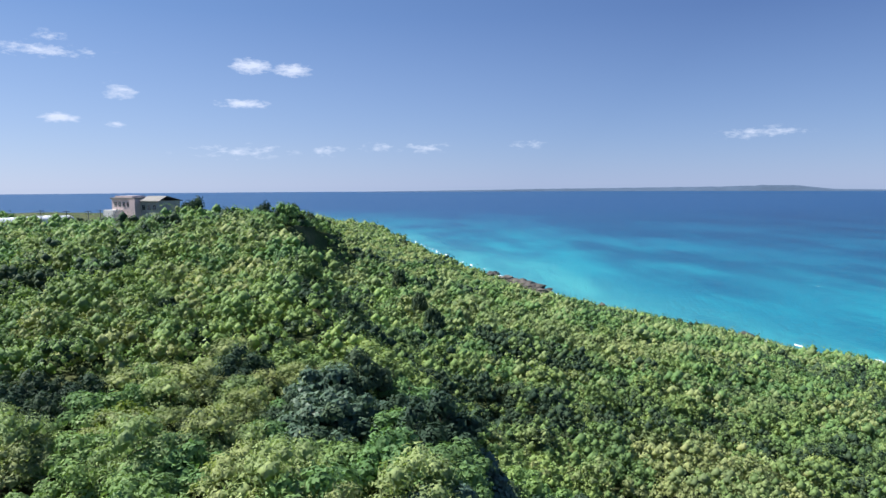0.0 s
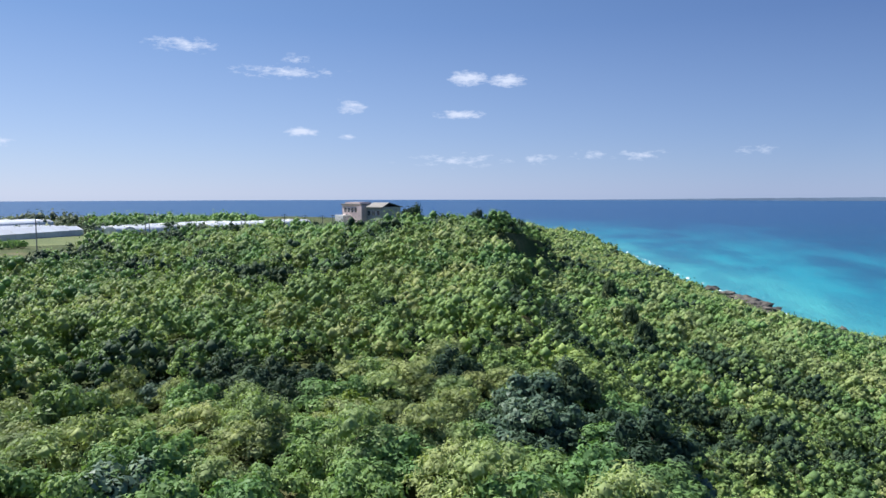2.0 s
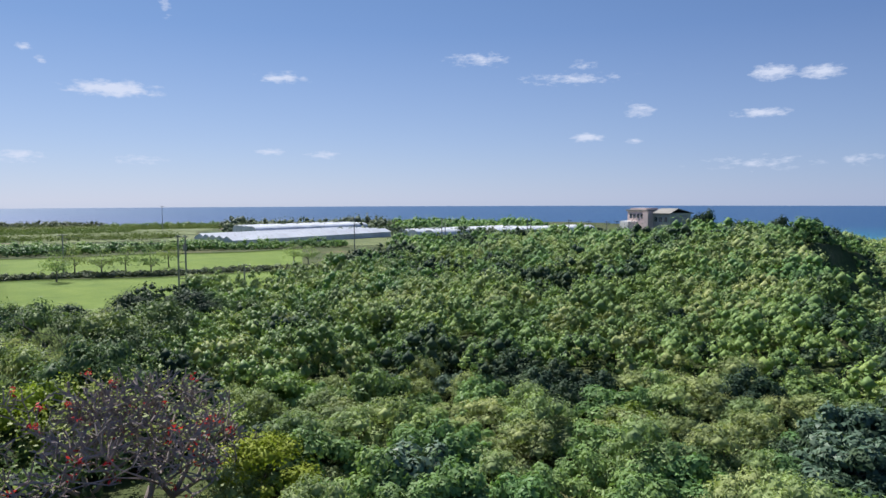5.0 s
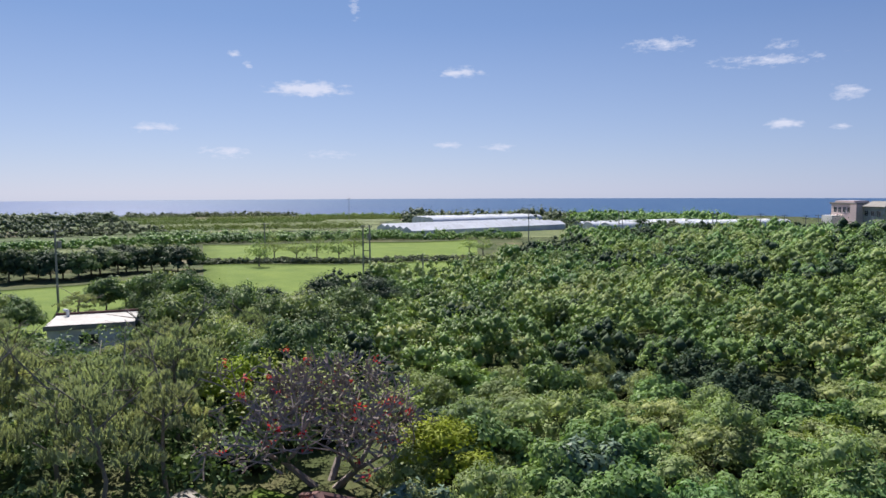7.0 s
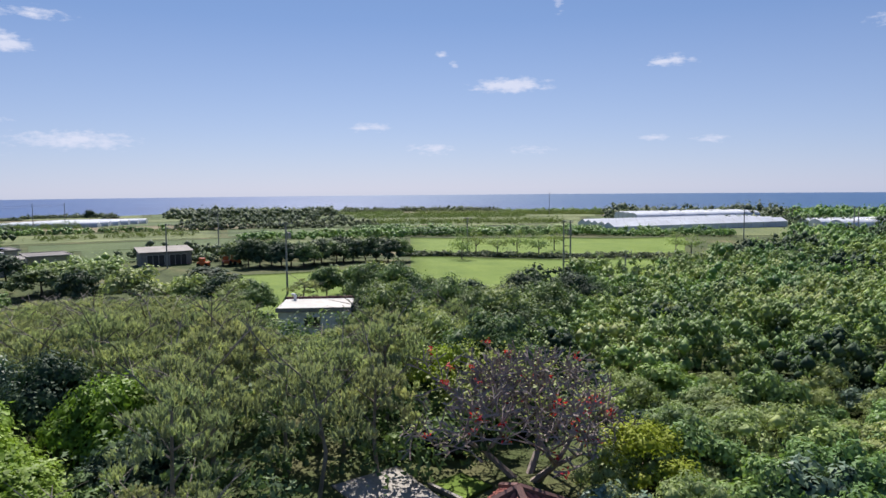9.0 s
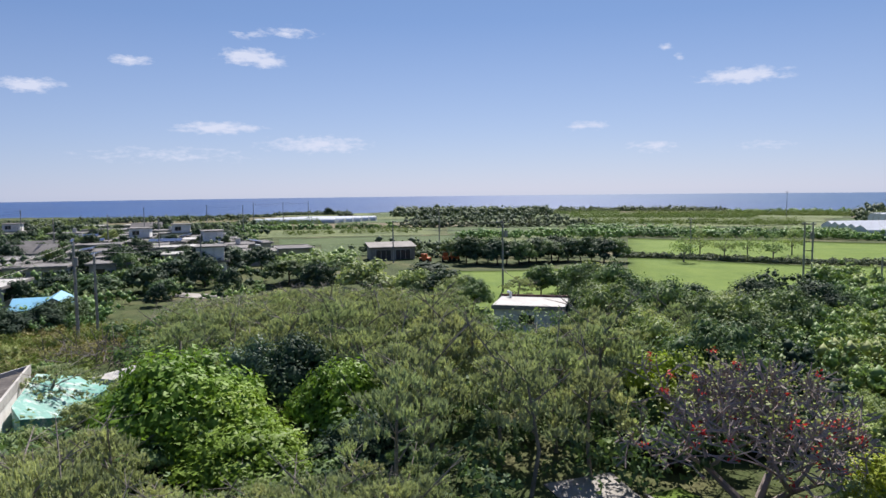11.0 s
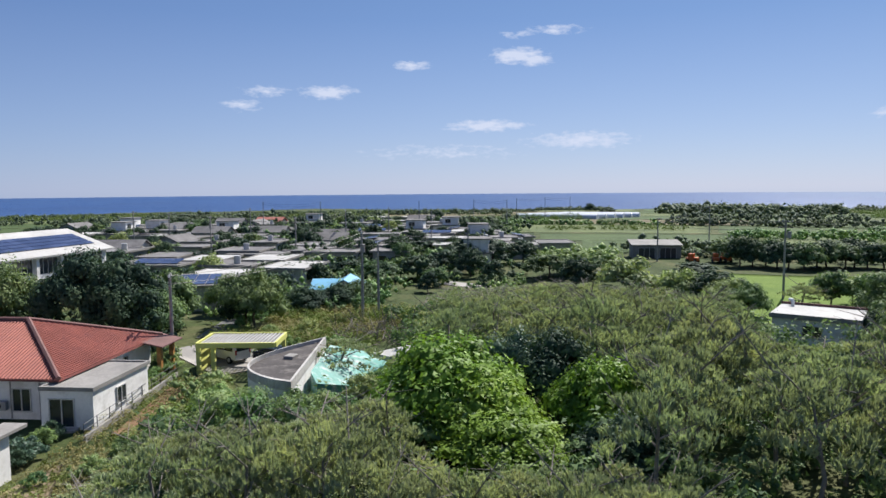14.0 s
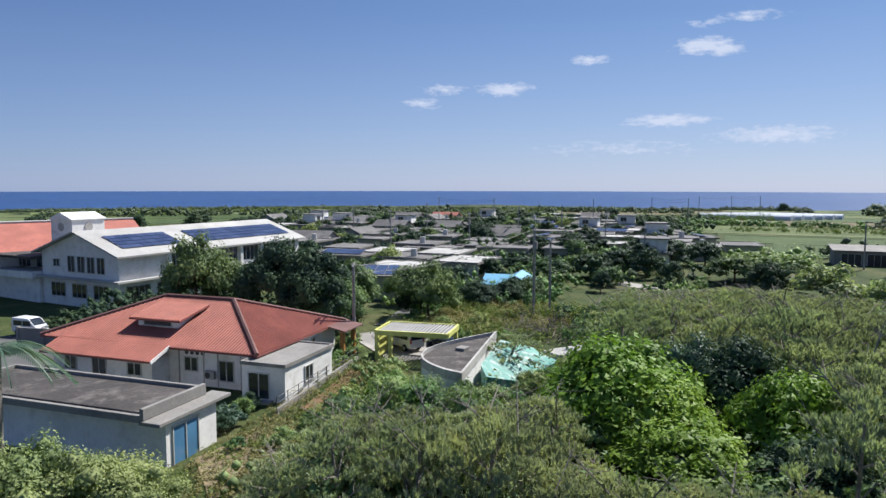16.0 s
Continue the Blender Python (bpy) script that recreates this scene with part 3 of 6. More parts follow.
def pine_kinds():
    r = np.random.default_rng(23)
    out = []
    for i, (rad, h) in enumerate(((3.4, 7.0), (3.0, 6.2), (3.8, 7.4))):
        ob = plant("pine_tree", "island pine with upright grey-green needle tufts in the grove", "tree", pine_crown("pine_crown", r, rad, h, 400, 0.36), h * 0.86, 0.17, M_GREYBARK, 60 + i, 5)
        out.append((ob, h + 1.15))
    return out


def tree_kind(seed, mat, label, radius, height, lobes, count, size, slim=0.6, trunk=0.2, bark=None, fine=True):
    r = np.random.default_rng(seed)
    m = crown("tree_crown", mat, r, radius, height * 0.72, lobes, count, size, slim, height * 0.2, 0.8, 0.31, 0.35, fine, 0.28)
    return plant("tree", label, "tree", m, height * 0.5, trunk, bark or M_BARK, seed + 1, 5)


PINES = pine_kinds()
T_BRIGHT = tree_kind(31, M_BRIGHT, "broad tree with large fresh bright-green leaves", 4.0, 6.0, 74, 8200, 0.30, 0.62)
T_DARK = tree_kind(33, M_DARKLEAF, "dense dark-green evergreen tree with a rounded crown", 4.0, 6.5, 54, 8600, 0.24, 0.75)
T_MID = tree_kind(35, M_TREE, "mid-green broad-leaved tree with a rounded crown", 4.0, 6.0, 46, 7400, 0.235, 0.75)
T_OLIVE = tree_kind(37, M_OLIVE, "airy olive-green tree with light foliage", 4.0, 6.0, 26, 5200, 0.22, 0.6)
T_YELLOW = tree_kind(39, M_YELLOW, "tree with yellowing golden-green foliage", 3.0, 5.0, 24, 4600, 0.2)
T_SILVER = tree_kind(45, M_SILVER, "blue-green tree with shiny leathery leaves", 4.0, 6.0, 30, 6600, 0.24, 0.65)

T_BARE = tree_kind(47, M_OLIVE, "half-bare field tree with thin foliage on grey limbs", 3.6, 6.0, 30, 1000, 0.34, 0.5, 0.22, M_GREYBARK, False)


FAR = {}
for kind, seed, mat in ((T_DARK, 133, M_DARKLEAF), (T_MID, 135, M_TREE), (T_OLIVE, 137, M_OLIVE)):
    FAR[kind.name] = tree_kind(seed, mat, kind["label"], 4.0, 6.2, 30, 2000, 0.46, 0.75)


def stand(kind, full, az, d, top, wide=1.0, label="", turn=None):
    """Stand a copy of a tree so that its top reaches the height top."""
    x, y = spot(az, d)
    z = lz(x, y)
    if d > 92:
        kind = FAR.get(kind.name, kind)
    s = max(top - z, 1.2) / full * (1.0 if kind.name.startswith("pine") else 1.14)
    ob = copy_thing(kind, pose(x, y, z - 0.15, 0, 0, rng.uniform(0, 360) if turn is None else turn))
    wide = max(wide, (0.62 if az > 134 else 0.8 if az > 40 else 0.42) * s)
    ob.scale = (wide, wide, s)
    if label:
        ob["label"] = label
    return ob


# the fixed trees: kind, full height, azimuth, distance, top, width
for kind, full, az, d, top, wide in (
        (T_BRIGHT, 6.0, 105.2, 42.5, 6.2, 1.3), (T_BRIGHT, 6.0, 100.5, 36.5, 3.6, 1.0), (T_BRIGHT, 6.0, 92.8, 42.0, 5.2, 0.85), (T_BRIGHT, 6.0, 102.5, 40.0, 4.6, 1.0), (T_DARK, 6.5, 84.2, 96.0, 4.6, 0.9), (T_DARK, 6.5, 82.6, 97.0, 3.6, 0.6), (T_MID, 6.0, 86.6, 100.0, 4.0, 0.8),
        (T_DARK, 6.5, 96.2, 46.5, 6.0, 0.8), (T_DARK, 6.5, 91.0, 37.0, 3.6, 0.75), (T_SILVER, 6.0, 99.0, 49.0, 5.6, 0.7),
        (T_OLIVE, 6.0, 90.6, 100.0, 5.6, 1.15), (T_OLIVE, 6.0, 86.8, 98.0, 4.4, 0.75), (T_YELLOW, 5.0, 66.0, 46.0, 6.0, 0.95), (T_YELLOW, 5.0, 50.4, 36.0, 4.2, 1.0), (T_MID, 6.0, 76.4, 99.0, 4.6, 0.7), (T_OLIVE, 6.0, 75.0, 101.0, 4.4, 0.75), (T_MID, 6.0, 73.4, 98.0, 4.8, 0.7), (T_OLIVE, 6.0, 72.0, 100.0, 5.2, 0.8),
        (T_MID, 6.0, 70.5, 60.0, 7.4, 1.0), (T_MID, 6.0, 66.0, 66.0, 7.0, 1.1), (T_MID, 6.0, 61.5, 62.0, 6.4, 1.0), (T_MID, 6.5, 73.0, 54.0, 6.4, 0.8), (T_MID, 6.0, 58.0, 70.0, 6.0, 1.0),
        (T_OLIVE, 6.0, 70.0, 50.0, 5.0, 0.8), (T_MID, 6.5, 139.2, 84.0, 10.4, 0.9), (T_MID, 6.5, 136.9, 83.0, 7.4, 0.55), (T_DARK, 6.5, 132.9, 78.0, 9.3, 1.1), (T_DARK, 6.5, 130.2, 75.0, 8.7, 1.1),
        (T_MID, 6.0, 128.6, 74.0, 6.2, 0.75), (T_MID, 6.0, 120.8, 80.0, 6.6, 1.0), (T_DARK, 6.5, 121.6, 82.0, 5.6, 0.8), (T_MID, 6.0, 127.3, 84.0, 6.4, 1.05),
        (T_DARK, 6.5, 117.0, 88.0, 3.4, 0.8), (T_DARK, 6.5, 114.2, 90.0, 3.4, 0.8), (T_MID, 6.0, 112.6, 92.0, 3.6, 0.7), (T_MID, 6.0, 122.8, 92.0, 4.8, 0.6),
        (T_DARK, 6.5, 113.5, 120.0, 3.4, 0.9), (T_MID, 6.0, 111.0, 114.0, 3.6, 1.0), (T_DARK, 6.5, 107.5, 118.0, 4.2, 1.1), (T_DARK, 6.5, 105.5, 126.0, 4.4, 1.0), (T_MID, 6.0, 116.2, 117.0, 3.0, 0.8), (T_OLIVE, 6.0, 83.4, 92.0, 4.2, 0.8), (T_MID, 6.0, 81.8, 90.0, 4.0, 0.7), (T_MID, 6.0, 72.6, 87.0, 6.2, 0.8), (T_MID, 6.0, 70.4, 85.0, 6.6, 0.9), (T_DARK, 6.5, 109.0, 150.0, 5.2, 1.1), (T_DARK, 6.5, 104.0, 135.0, 5.4, 1.1), (T_DARK, 6.5, 101.5, 138.0, 5.6, 1.15), (T_DARK, 6.5, 99.0, 140.0, 5.0, 0.9), (T_MID, 6.0, 97.0, 120.0, 4.0, 1.1),
        (T_DARK, 6.5, 94.5, 108.0, 4.8, 0.9), (T_OLIVE, 6.0, 92.5, 122.0, 5.0, 1.3), (T_OLIVE, 6.0, 95.2, 124.0, 5.0, 1.3), (T_DARK, 6.5, 83.0, 98.0, 3.2, 0.7), (T_DARK, 6.5, 85.5, 122.0, 3.0, 1.1),
        (T_OLIVE, 6.0, 146.5, 33.5, 4.2, 0.75), (T_OLIVE, 6.0, 149.5, 34.5, 4.6, 0.7), (T_OLIVE, 6.0, 143.8, 32.0, 3.6, 0.6), (T_OLIVE, 6.0, 153.0, 34.0, 4.6, 0.8), (T_SILVER, 6.0, 147.0, 29.5, 1.8, 0.7)):
    stand(kind, full, az, d, top, wide)
for i in range(14):
    az = 54.5 + i * 1.45
    if not 74 < az < 81:
        stand((T_MID, T_DARK, T_OLIVE)[i % 3], 6.2, az, 80 + rng.uniform(-5, 6), clear_top(az, 80) + rng.uniform(-1.0, 0.4), rng.uniform(0.7, 1.0))
# the row of field trees, some half bare
for i in range(16):
    az = 70.5 + i * 0.85 + rng.uniform(-0.2, 0.2)
    stand(T_DARK if i % 3 else T_MID, 6.5, az, 148 + rng.uniform(-5, 5), rng.uniform(4.6, 5.8), rng.uniform(0.8, 1.05))
for az, d in ((65.2, 150), (64.0, 165), (62.2, 160), (60.6, 166), (58.9, 160), (57.6, 175), (48.2, 172), (47.0, 170)):
    stand(T_BARE, 6.0, az, d, rng.uniform(4.5, 6.2), rng.uniform(0.7, 0.9))

# pines over the rest of the grove
KEEP_OUT = [(-33, 19, 7.0), (-31, 11.6, 4.4), (-42, -10.5, 5), (-35.5, -5.5, 4), (-42.5, -2.7, 3.2), (-46, -5, 3.2), (-37, -0.6, 3.2), (-50, -23, 7.5), (-45, -25, 5), (-55, -21, 6), (-53, -33, 6), (-42, 18.5, 3), (-37, -37, 6), (-29, -29, 5), (-52, -40, 6), (-31, -31, 5), (-60, -38, 6), (-28, 15, 5.5), (-77, 13.5, 5.0), (-74.5, 18.0, 5.0), (-72.5, 14.0, 4.0), (-78.5, 19.0, 4.5)]
count = 0
for x, y in scatter(31, 101, 63, 131, 4.1, rng):
    az, d = math.degrees(math.atan2(-x, y)), math.hypot(x, y)
    if any(math.hypot(x - a, y - b) < c for a, b, c in KEEP_OUT) or (az > 110 and d > 42) or (az < 82 and d > 66) or d > (100 if az > 92 else 86) or x < -101:
        continue
    kind, full = PINES[int(rng.integers(0, 3))]
    top = min(clear_top(az, d) - rng.uniform(0, 1.2), rng.uniform(6.5, 9.0))
    if top < 1.4:
        continue
    if (az < 72 and d > 44 and rng.random() < 0.7) or (89 < az < 110 and d < 41):
        if az > 89:
            continue
        kind, full = (T_MID, T_OLIVE, T_MID)[int(rng.integers(0, 3))], 6.3
    stand(kind, full, az, d, top, rng.uniform(0.65, 1.0))["group"] = "trees of the grove"
    count += 1
for x, y in scatter(27, 38, 110, 134, 2.5, rng):
    az, d = math.degrees(math.atan2(-x, y)), math.hypot(x, y)
    top = clear_top(az, d) - rng.uniform(0, 0.6)
    if 1.2 < top < 8.5 and not any(math.hypot(x - a, y - b) < c * 0.8 for a, b, c in ((-35.5, -5.5, 4), (-42, -10.5, 5), (-29, -29, 4))):
        kind, full = PINES[int(rng.integers(0, 3))]
        stand(kind, full, az, d, top, rng.uniform(0.5, 0.75))["group"] = "trees of the grove"
for x, y in scatter(25, 33, 84, 111, 2.4, rng):
    az, d = math.degrees(math.atan2(-x, y)), math.hypot(x, y)
    kind, full = PINES[int(rng.integers(0, 3))]
    stand(kind, full, az, d, 15.5 - 0.375 * d - rng.uniform(0, 0.7), rng.uniform(0.5, 0.75))["group"] = "trees of the grove"
stand(PINES[0][0], PINES[0][1], 113.6, 57.0, 3.8, 1.0, "low spreading pine beside the teal pool")
stand(PINES[1][0], PINES[1][1], 78.0, 95.0, 4.2, 1.0, "flat-topped pine at the edge of the field")
p = scatter(24, 80, 60, 131, 2.6, rng)
az = np.degrees(np.arctan2(-p[:, 0], p[:, 1]))
ok = np.array([not any(math.hypot(x - a, y - b) < c * 0.9 for a, b, c in KEEP_OUT[1:2] + KEEP_OUT[7:]) for x, y in p]) & ~((az > 110) & (np.hypot(p[:, 0], p[:, 1]) > 42))
tagged(thicket("undergrowth", p[ok], M_TREE, rng, 1.4, 2.0, 220, 0.33, solid=False), "shaded undergrowth beneath the trees of the grove", "undergrowth", kind="stuff")


def coral_tree():
    """The half-bare tree with red blossom: a forking frame of twigs, few leaves, flower heads at twig ends."""
    r = np.random.default_rng(5)
    ob = thing("coral_tree", "nearly leafless spreading tree with scattered red blossoms", "tree", -31.9, 18.4, lz(-31.9, 18.4))
    bm, tips = bmesh.new(), []

    def grow(p, way, length, radius, level):
        q = p + way * length
        rod(bm, p, q, max(radius, 0.036), max(radius * 0.66, 0.03), 6 if level < 2 else 4 if level < 4 else 3)
        if level >= 3:
            tips.append(q)
        if level == 6:
            return
        for k in range(3 if level in (0, 1, 3, 4, 5) else 2):
            w = (way * 0.8 + Vector(r.normal(0, 0.55, 3)) + Vector((0, 0, 0.10))).normalized()
            if level < 2:
                a = 2 * math.pi * k / 3 + r.uniform(0, 1)
                w = (Vector((math.cos(a), math.sin(a), 0.7)) * 0.95 + way * 0.4).normalized()
            grow(q, w, length * r.uniform(0.66, 0.9), radius * 0.6, level + 1)

    for a in (0.3, 2.2, 4.2):
        grow(Vector((0.3 * math.cos(a), 0.3 * math.sin(a), -0.3)), Vector((math.cos(a) * 0.9, math.sin(a) * 0.9, 1.0)).normalized(), 2.1, 0.2, 0)
    ob.scale = (1.22, 1.22, 1.02)
    part("trunk", bm, M_TWIG, ob)
    tips = np.array([tuple(t) for t in tips])
    reds = tips[r.random(len(tips)) < 0.017]
    c = np.repeat(reds, 12, 0) + r.normal(0, 0.12, (len(reds) * 12, 3))
    fl = new("blossom", quad_mesh("blossom", leaves(c, r.normal(size=c.shape), 0.2, 0.45, r), M_RED))
    fl.parent = ob
    fl["label"] = "red flower heads"
    c = np.repeat(tips, 3, 0) + r.normal(0, 0.25, (len(tips) * 3, 3))
    c = c[r.random(len(c)) < np.where(c[:, 0] + 0.6 * c[:, 1] < -2.2, 0.8, 0.34)]
    lf = new("foliage", quad_mesh("foliage", leaves(c, r.normal(size=c.shape) + [0, 0, 0.8], 0.16, 0.65, r), M_OLIVE))
    lf.parent = ob
    return ob


coral_tree()

# ---- fields, yards and roads, laid on the ground ----
def crop(name, a, b, rows=0.0, scale=0.3, rough=0.9):
    """Grass or crop: two tones in patches, faint rows."""
    m, N, L, bs = material(name, rough, 0.0, 0.15)
    p = place(N)
    c = ramp(N, [(0.32, a), (0.68, b)])
    L.new(noise_tex(N, L, scale, 6.0, 0.65, p), c.inputs[0])
    col = c.outputs[0]
    if rows:
        wv = N.new("ShaderNodeTexWave")
        wv.inputs["Scale"].default_value, wv.inputs["Distortion"].default_value, wv.inputs["Detail"].default_value = rows, 1.5, 2.0
        tn = N.new("ShaderNodeMapping")
        tn.inputs["Rotation"].default_value = (0, 0, radians(38))
        L.new(p, tn.inputs["Vector"])
        L.new(tn.outputs[0], wv.inputs["Vector"])
        r = ramp(N, [(0.2, (0.72, 0.72, 0.7)), (0.7, (1, 1, 1))])
        L.new(wv.outputs["Fac"], r.inputs[0])
        col = mixed(N, L, "MULTIPLY", 1.0, col, r.outputs[0])
    L.new(col, bs.inputs["Base Color"])
    bp = N.new("ShaderNodeBump")
    bp.inputs["Strength"].default_value, bp.inputs["Distance"].default_value = 0.6, 0.15
    L.new(noise_tex(N, L, 3.0, 4.0, 0.7, p), bp.inputs["Height"])
    L.new(bp.outputs[0], bs.inputs["Normal"])
    return m


M_LAWN = crop("young_crop", (0.076, 0.128, 0.016), (0.12, 0.175, 0.026), 0.0, 0.16)
M_PASTURE = crop("pale_pasture", (0.085, 0.115, 0.045), (0.14, 0.165, 0.065), 0.25, 0.05)
M_CROP = crop("green_rows", (0.045, 0.075, 0.025), (0.08, 0.115, 0.04), 0.3, 0.05)
M_STUBBLE = crop("dry_stubble", (0.12, 0.105, 0.06), (0.17, 0.15, 0.085), 0.3, 0.06)
M_EARTH = plain("red_earth", (0.19, 0.105, 0.055), 0.95, 0, 0.6, 0.35, 0.4, stain=(0.10, 0.10, 0.035))
M_SAND = plain("sandy_soil", (0.26, 0.20, 0.125), 0.95, 0, 0.8, 0.35, 0.4, stain=(0.16, 0.17, 0.06))
M_ASPHALT = plain("asphalt", (0.11, 0.108, 0.105), 0.9, 0, 1.0, 0.25, 0.2)
M_PAVING = plain("pale_paving", (0.30, 0.28, 0.255), 0.85, 0, 0.8, 0.25, 0.15)
M_GRASS = crop("rough_grass", (0.06, 0.09, 0.02), (0.13, 0.14, 0.05), 0.0, 0.5)


def lay(name, corners, mat, label, category, lift=0.06, n=10, high=0.0):
    """A four-cornered piece of ground draped over the land; high: how tall the crop stands."""
    c = [np.array(p, dtype=float) for p in corners]
    u = np.linspace(0, 1, n + 1)
    U, V = np.meshgrid(u, u, indexing="ij")
    g = ((1 - U)[..., None] * (1 - V)[..., None] * c[0] + U[..., None] * (1 - V)[..., None] * c[1] + U[..., None] * V[..., None] * c[2] + (1 - U)[..., None] * V[..., None] * c[3])
    z = land(g[..., 0], g[..., 1]) + lift + high
    v = np.concatenate([g, z[..., None]], -1).reshape(-1, 3)
    i, j = np.meshgrid(np.arange(n), np.arange(n), indexing="ij")
    k = n + 1
    q = np.stack([i * k + j, (i + 1) * k + j, (i + 1) * k + j + 1, i * k + j + 1], -1).reshape(-1, 4)
    rim = [(a, 0) for a in range(n)] + [(n, b) for b in range(n)] + [(a, n) for a in range(n, 0, -1)] + [(0, b) for b in range(n, 0, -1)]
    idx = np.array([a * k + b for a, b in rim])
    low = v[idx] - np.array([0, 0, lift + high + 0.3])
    side = np.array([(idx[m], idx[(m + 1) % len(idx)], len(v) + (m + 1) % len(idx), len(v) + m) for m in range(len(idx))])
    area = np.cross(c[1] - c[0], c[2] - c[0])
    if area < 0:
        q, side = q[:, ::-1], side[:, ::-1]
    ob = new(name, quad_mesh(name, np.zeros((0, 4, 3)), mat, (np.concatenate([v, low]), np.concatenate([q, side]))))
    return tagged(ob, label, category, kind="structure")


def wedge(name, az0, az1, d0, d1, mat, label, category, lift=0.06, high=0.0, slant=0.0):
    return lay(name, (spot(az0, d0), spot(az0, d1), spot(az1, d1 + slant), spot(az1, d0 + slant)), mat, label, category, lift, 10, high)


wedge("field", 69.5, 88, 88, 136, M_LAWN, "flat bright-green field of young crop", "field")
wedge("field", 44.5, 69.4, 88, 158, M_LAWN, "flat bright-green field beside the scrub", "field")
wedge("field", 47.5, 69.4, 161, 222, M_LAWN, "bright-green lawn-like field with scattered trees", "field", 0.05)
M_CANELEAF = leaf_material("cane_leaves", (0.06, 0.10, 0.03), (0.12, 0.18, 0.05), (0.20, 0.27, 0.08), 0.65, 0.2)
mats = [M_PASTURE, M_CROP, M_PASTURE, M_CROP, M_STUBBLE, M_PASTURE, M_CROP]
labels = {"pale_pasture": "pale green open pasture field", "green_rows": "dark green field planted in rows", "dry_stubble": "dry straw-coloured stubble field"}
fr = np.random.default_rng(77)
edges = [165, 205, 240, 290, 345, 410, 490, 580, 680]
for i in range(len(edges) - 1):
    az = 66.0 if i < 2 else 28.0
    while az < (98 if i < 2 else 152):
        w = float(fr.uniform(7, 16))
        if i < 2 and az < 70:
            az = 70.0
        m = mats[int(fr.integers(0, len(mats)))]
        gap = float(fr.uniform(1, 4))
        wedge("field", az + 0.2, az + w, edges[i] + gap, edges[i + 1] - gap, m, labels[m.name], "field", 0.05 + 0.01 * (i % 2), 0.0, float(fr.uniform(-6, 6)))
        az += w + 0.3
for az0, az1, d0, d1 in ((57, 73, 300, 330), (60, 74, 395, 430), (52, 69, 470, 520), (94, 104, 330, 352), (70, 80, 520, 560), (112, 124, 420, 440), (124, 140, 470, 500), (104, 114, 520, 545), (140, 150, 400, 425), (86, 97, 250, 262)):
    tagged(thicket("cane_field", scatter(d0, d1, az0, az1, 2.9, rng), M_CANELEAF, rng, 1.7, 0.5, 60, 0.6, 0.3, solid=False), "tall dense stand of green sugar cane", "crop", kind="stuff")
for az0, az1, d0, d1 in ((92, 95.6, 428, 436), (66.5, 68.8, 255, 300), (83, 97, 322, 325)):
    wedge("farm_road", az0, az1, d0, d1, M_SAND, "pale unpaved farm track", "road", 0.12)

# yards and ground round the near houses
lay("yard", ((-31.5, -31.2), (-26, -27.0), (-23.0, -26.0), (-26.5, -31.2)), M_SAND, "bare sandy ground strewn with dry litter", "yard")
lay("verge", ((-47, -33.4), (-37, -30.2), (-36, -31.9), (-46.4, -35.2)), M_EARTH, "orange-brown earth bank with dry grass", "bank", 0.10)
lay("grass_verge", ((-50, -33.0), (-42, -22.5), (-27, -26), (-36, -31.2)), M_GRASS, "grassy strip with low weeds", "grass", 0.16)
lay("driveway", ((-62, -41), (-57, -29.0), (-50, -33.5), (-56, -43)), M_PAVING, "pale concrete driveway under the carport", "driveway", 0.08)
lay("meadow", ((-80, -40), (-74, -24), (-56, -26), (-62, -40)), M_GRASS, "overgrown yellow-green grass plot", "grass", 0.07)
lay("parking_lot", ((-14, -50), (-28.5, -49.5), (-46, -70), (-16, -86)), M_ASPHALT, "worn grey asphalt parking lot beside the tiled house", "parking lot", 0.05)
for k in range(4):
    x, y = -34 - k * 2.7, -66.5 - k * 0.6
    lay("parking_line", ((x, y), (x - 0.6, y - 4.5), (x - 0.75, y - 4.5), (x - 0.15, y)), M_PAVING, "faded white parking bay line", "marking", 0.08, 1)
lay("courtyard", ((-36.0, 12.6), (-29.0, 13.6), (-28.0, 10.2), (-35.0, 8.6)), M_PAVING, "pale concrete courtyard beneath the trees", "courtyard", 0.06)
lay("lawn_bed", ((-33.6, 15.4), (-31.4, 16.2), (-30.6, 14.2), (-32.8, 13.4)), M_LAWN, "small bright lawn bed edged by a pale kerb", "lawn", 0.14, 4)
lay("kerb", ((-32.9, 13.35), (-30.6, 14.15), (-30.55, 13.95), (-32.85, 13.15)), M_PAVING, "pale concrete kerb of the lawn bed", "kerb", 0.22, 4)
lay("village_road", ((-112, -30), (-100, 2), (-97, 1), (-108, -31)), M_PAVING, "pale lane beside a flower bed", "road", 0.08)
lay("flower_bed", ((-107.5, -19), (-103.5, -9.5), (-101.5, -10.5), (-105, -19.5)), M_EARTH, "red-brown earth bed at the edge of the village", "flower bed", 0.12)
lay("street", ((-62, -44), (-86, -52), (-87, -49), (-63, -41)), M_ASPHALT, "narrow grey village street", "road", 0.06)

# ---- hedges, far woods and single far trees ----
def strip(name, az0, az1, d0, d1, gap, mat, rad, tall, count, size, label, lift=0.6):
    p = scatter(d0, d1, az0, az1, gap, rng)
    ob = thicket(name, p, mat, rng, rad, tall, count, size, lift=lift)
    if ob:
        tagged(ob, label, "hedge" if name == "hedge" else "woodland", kind="stuff")


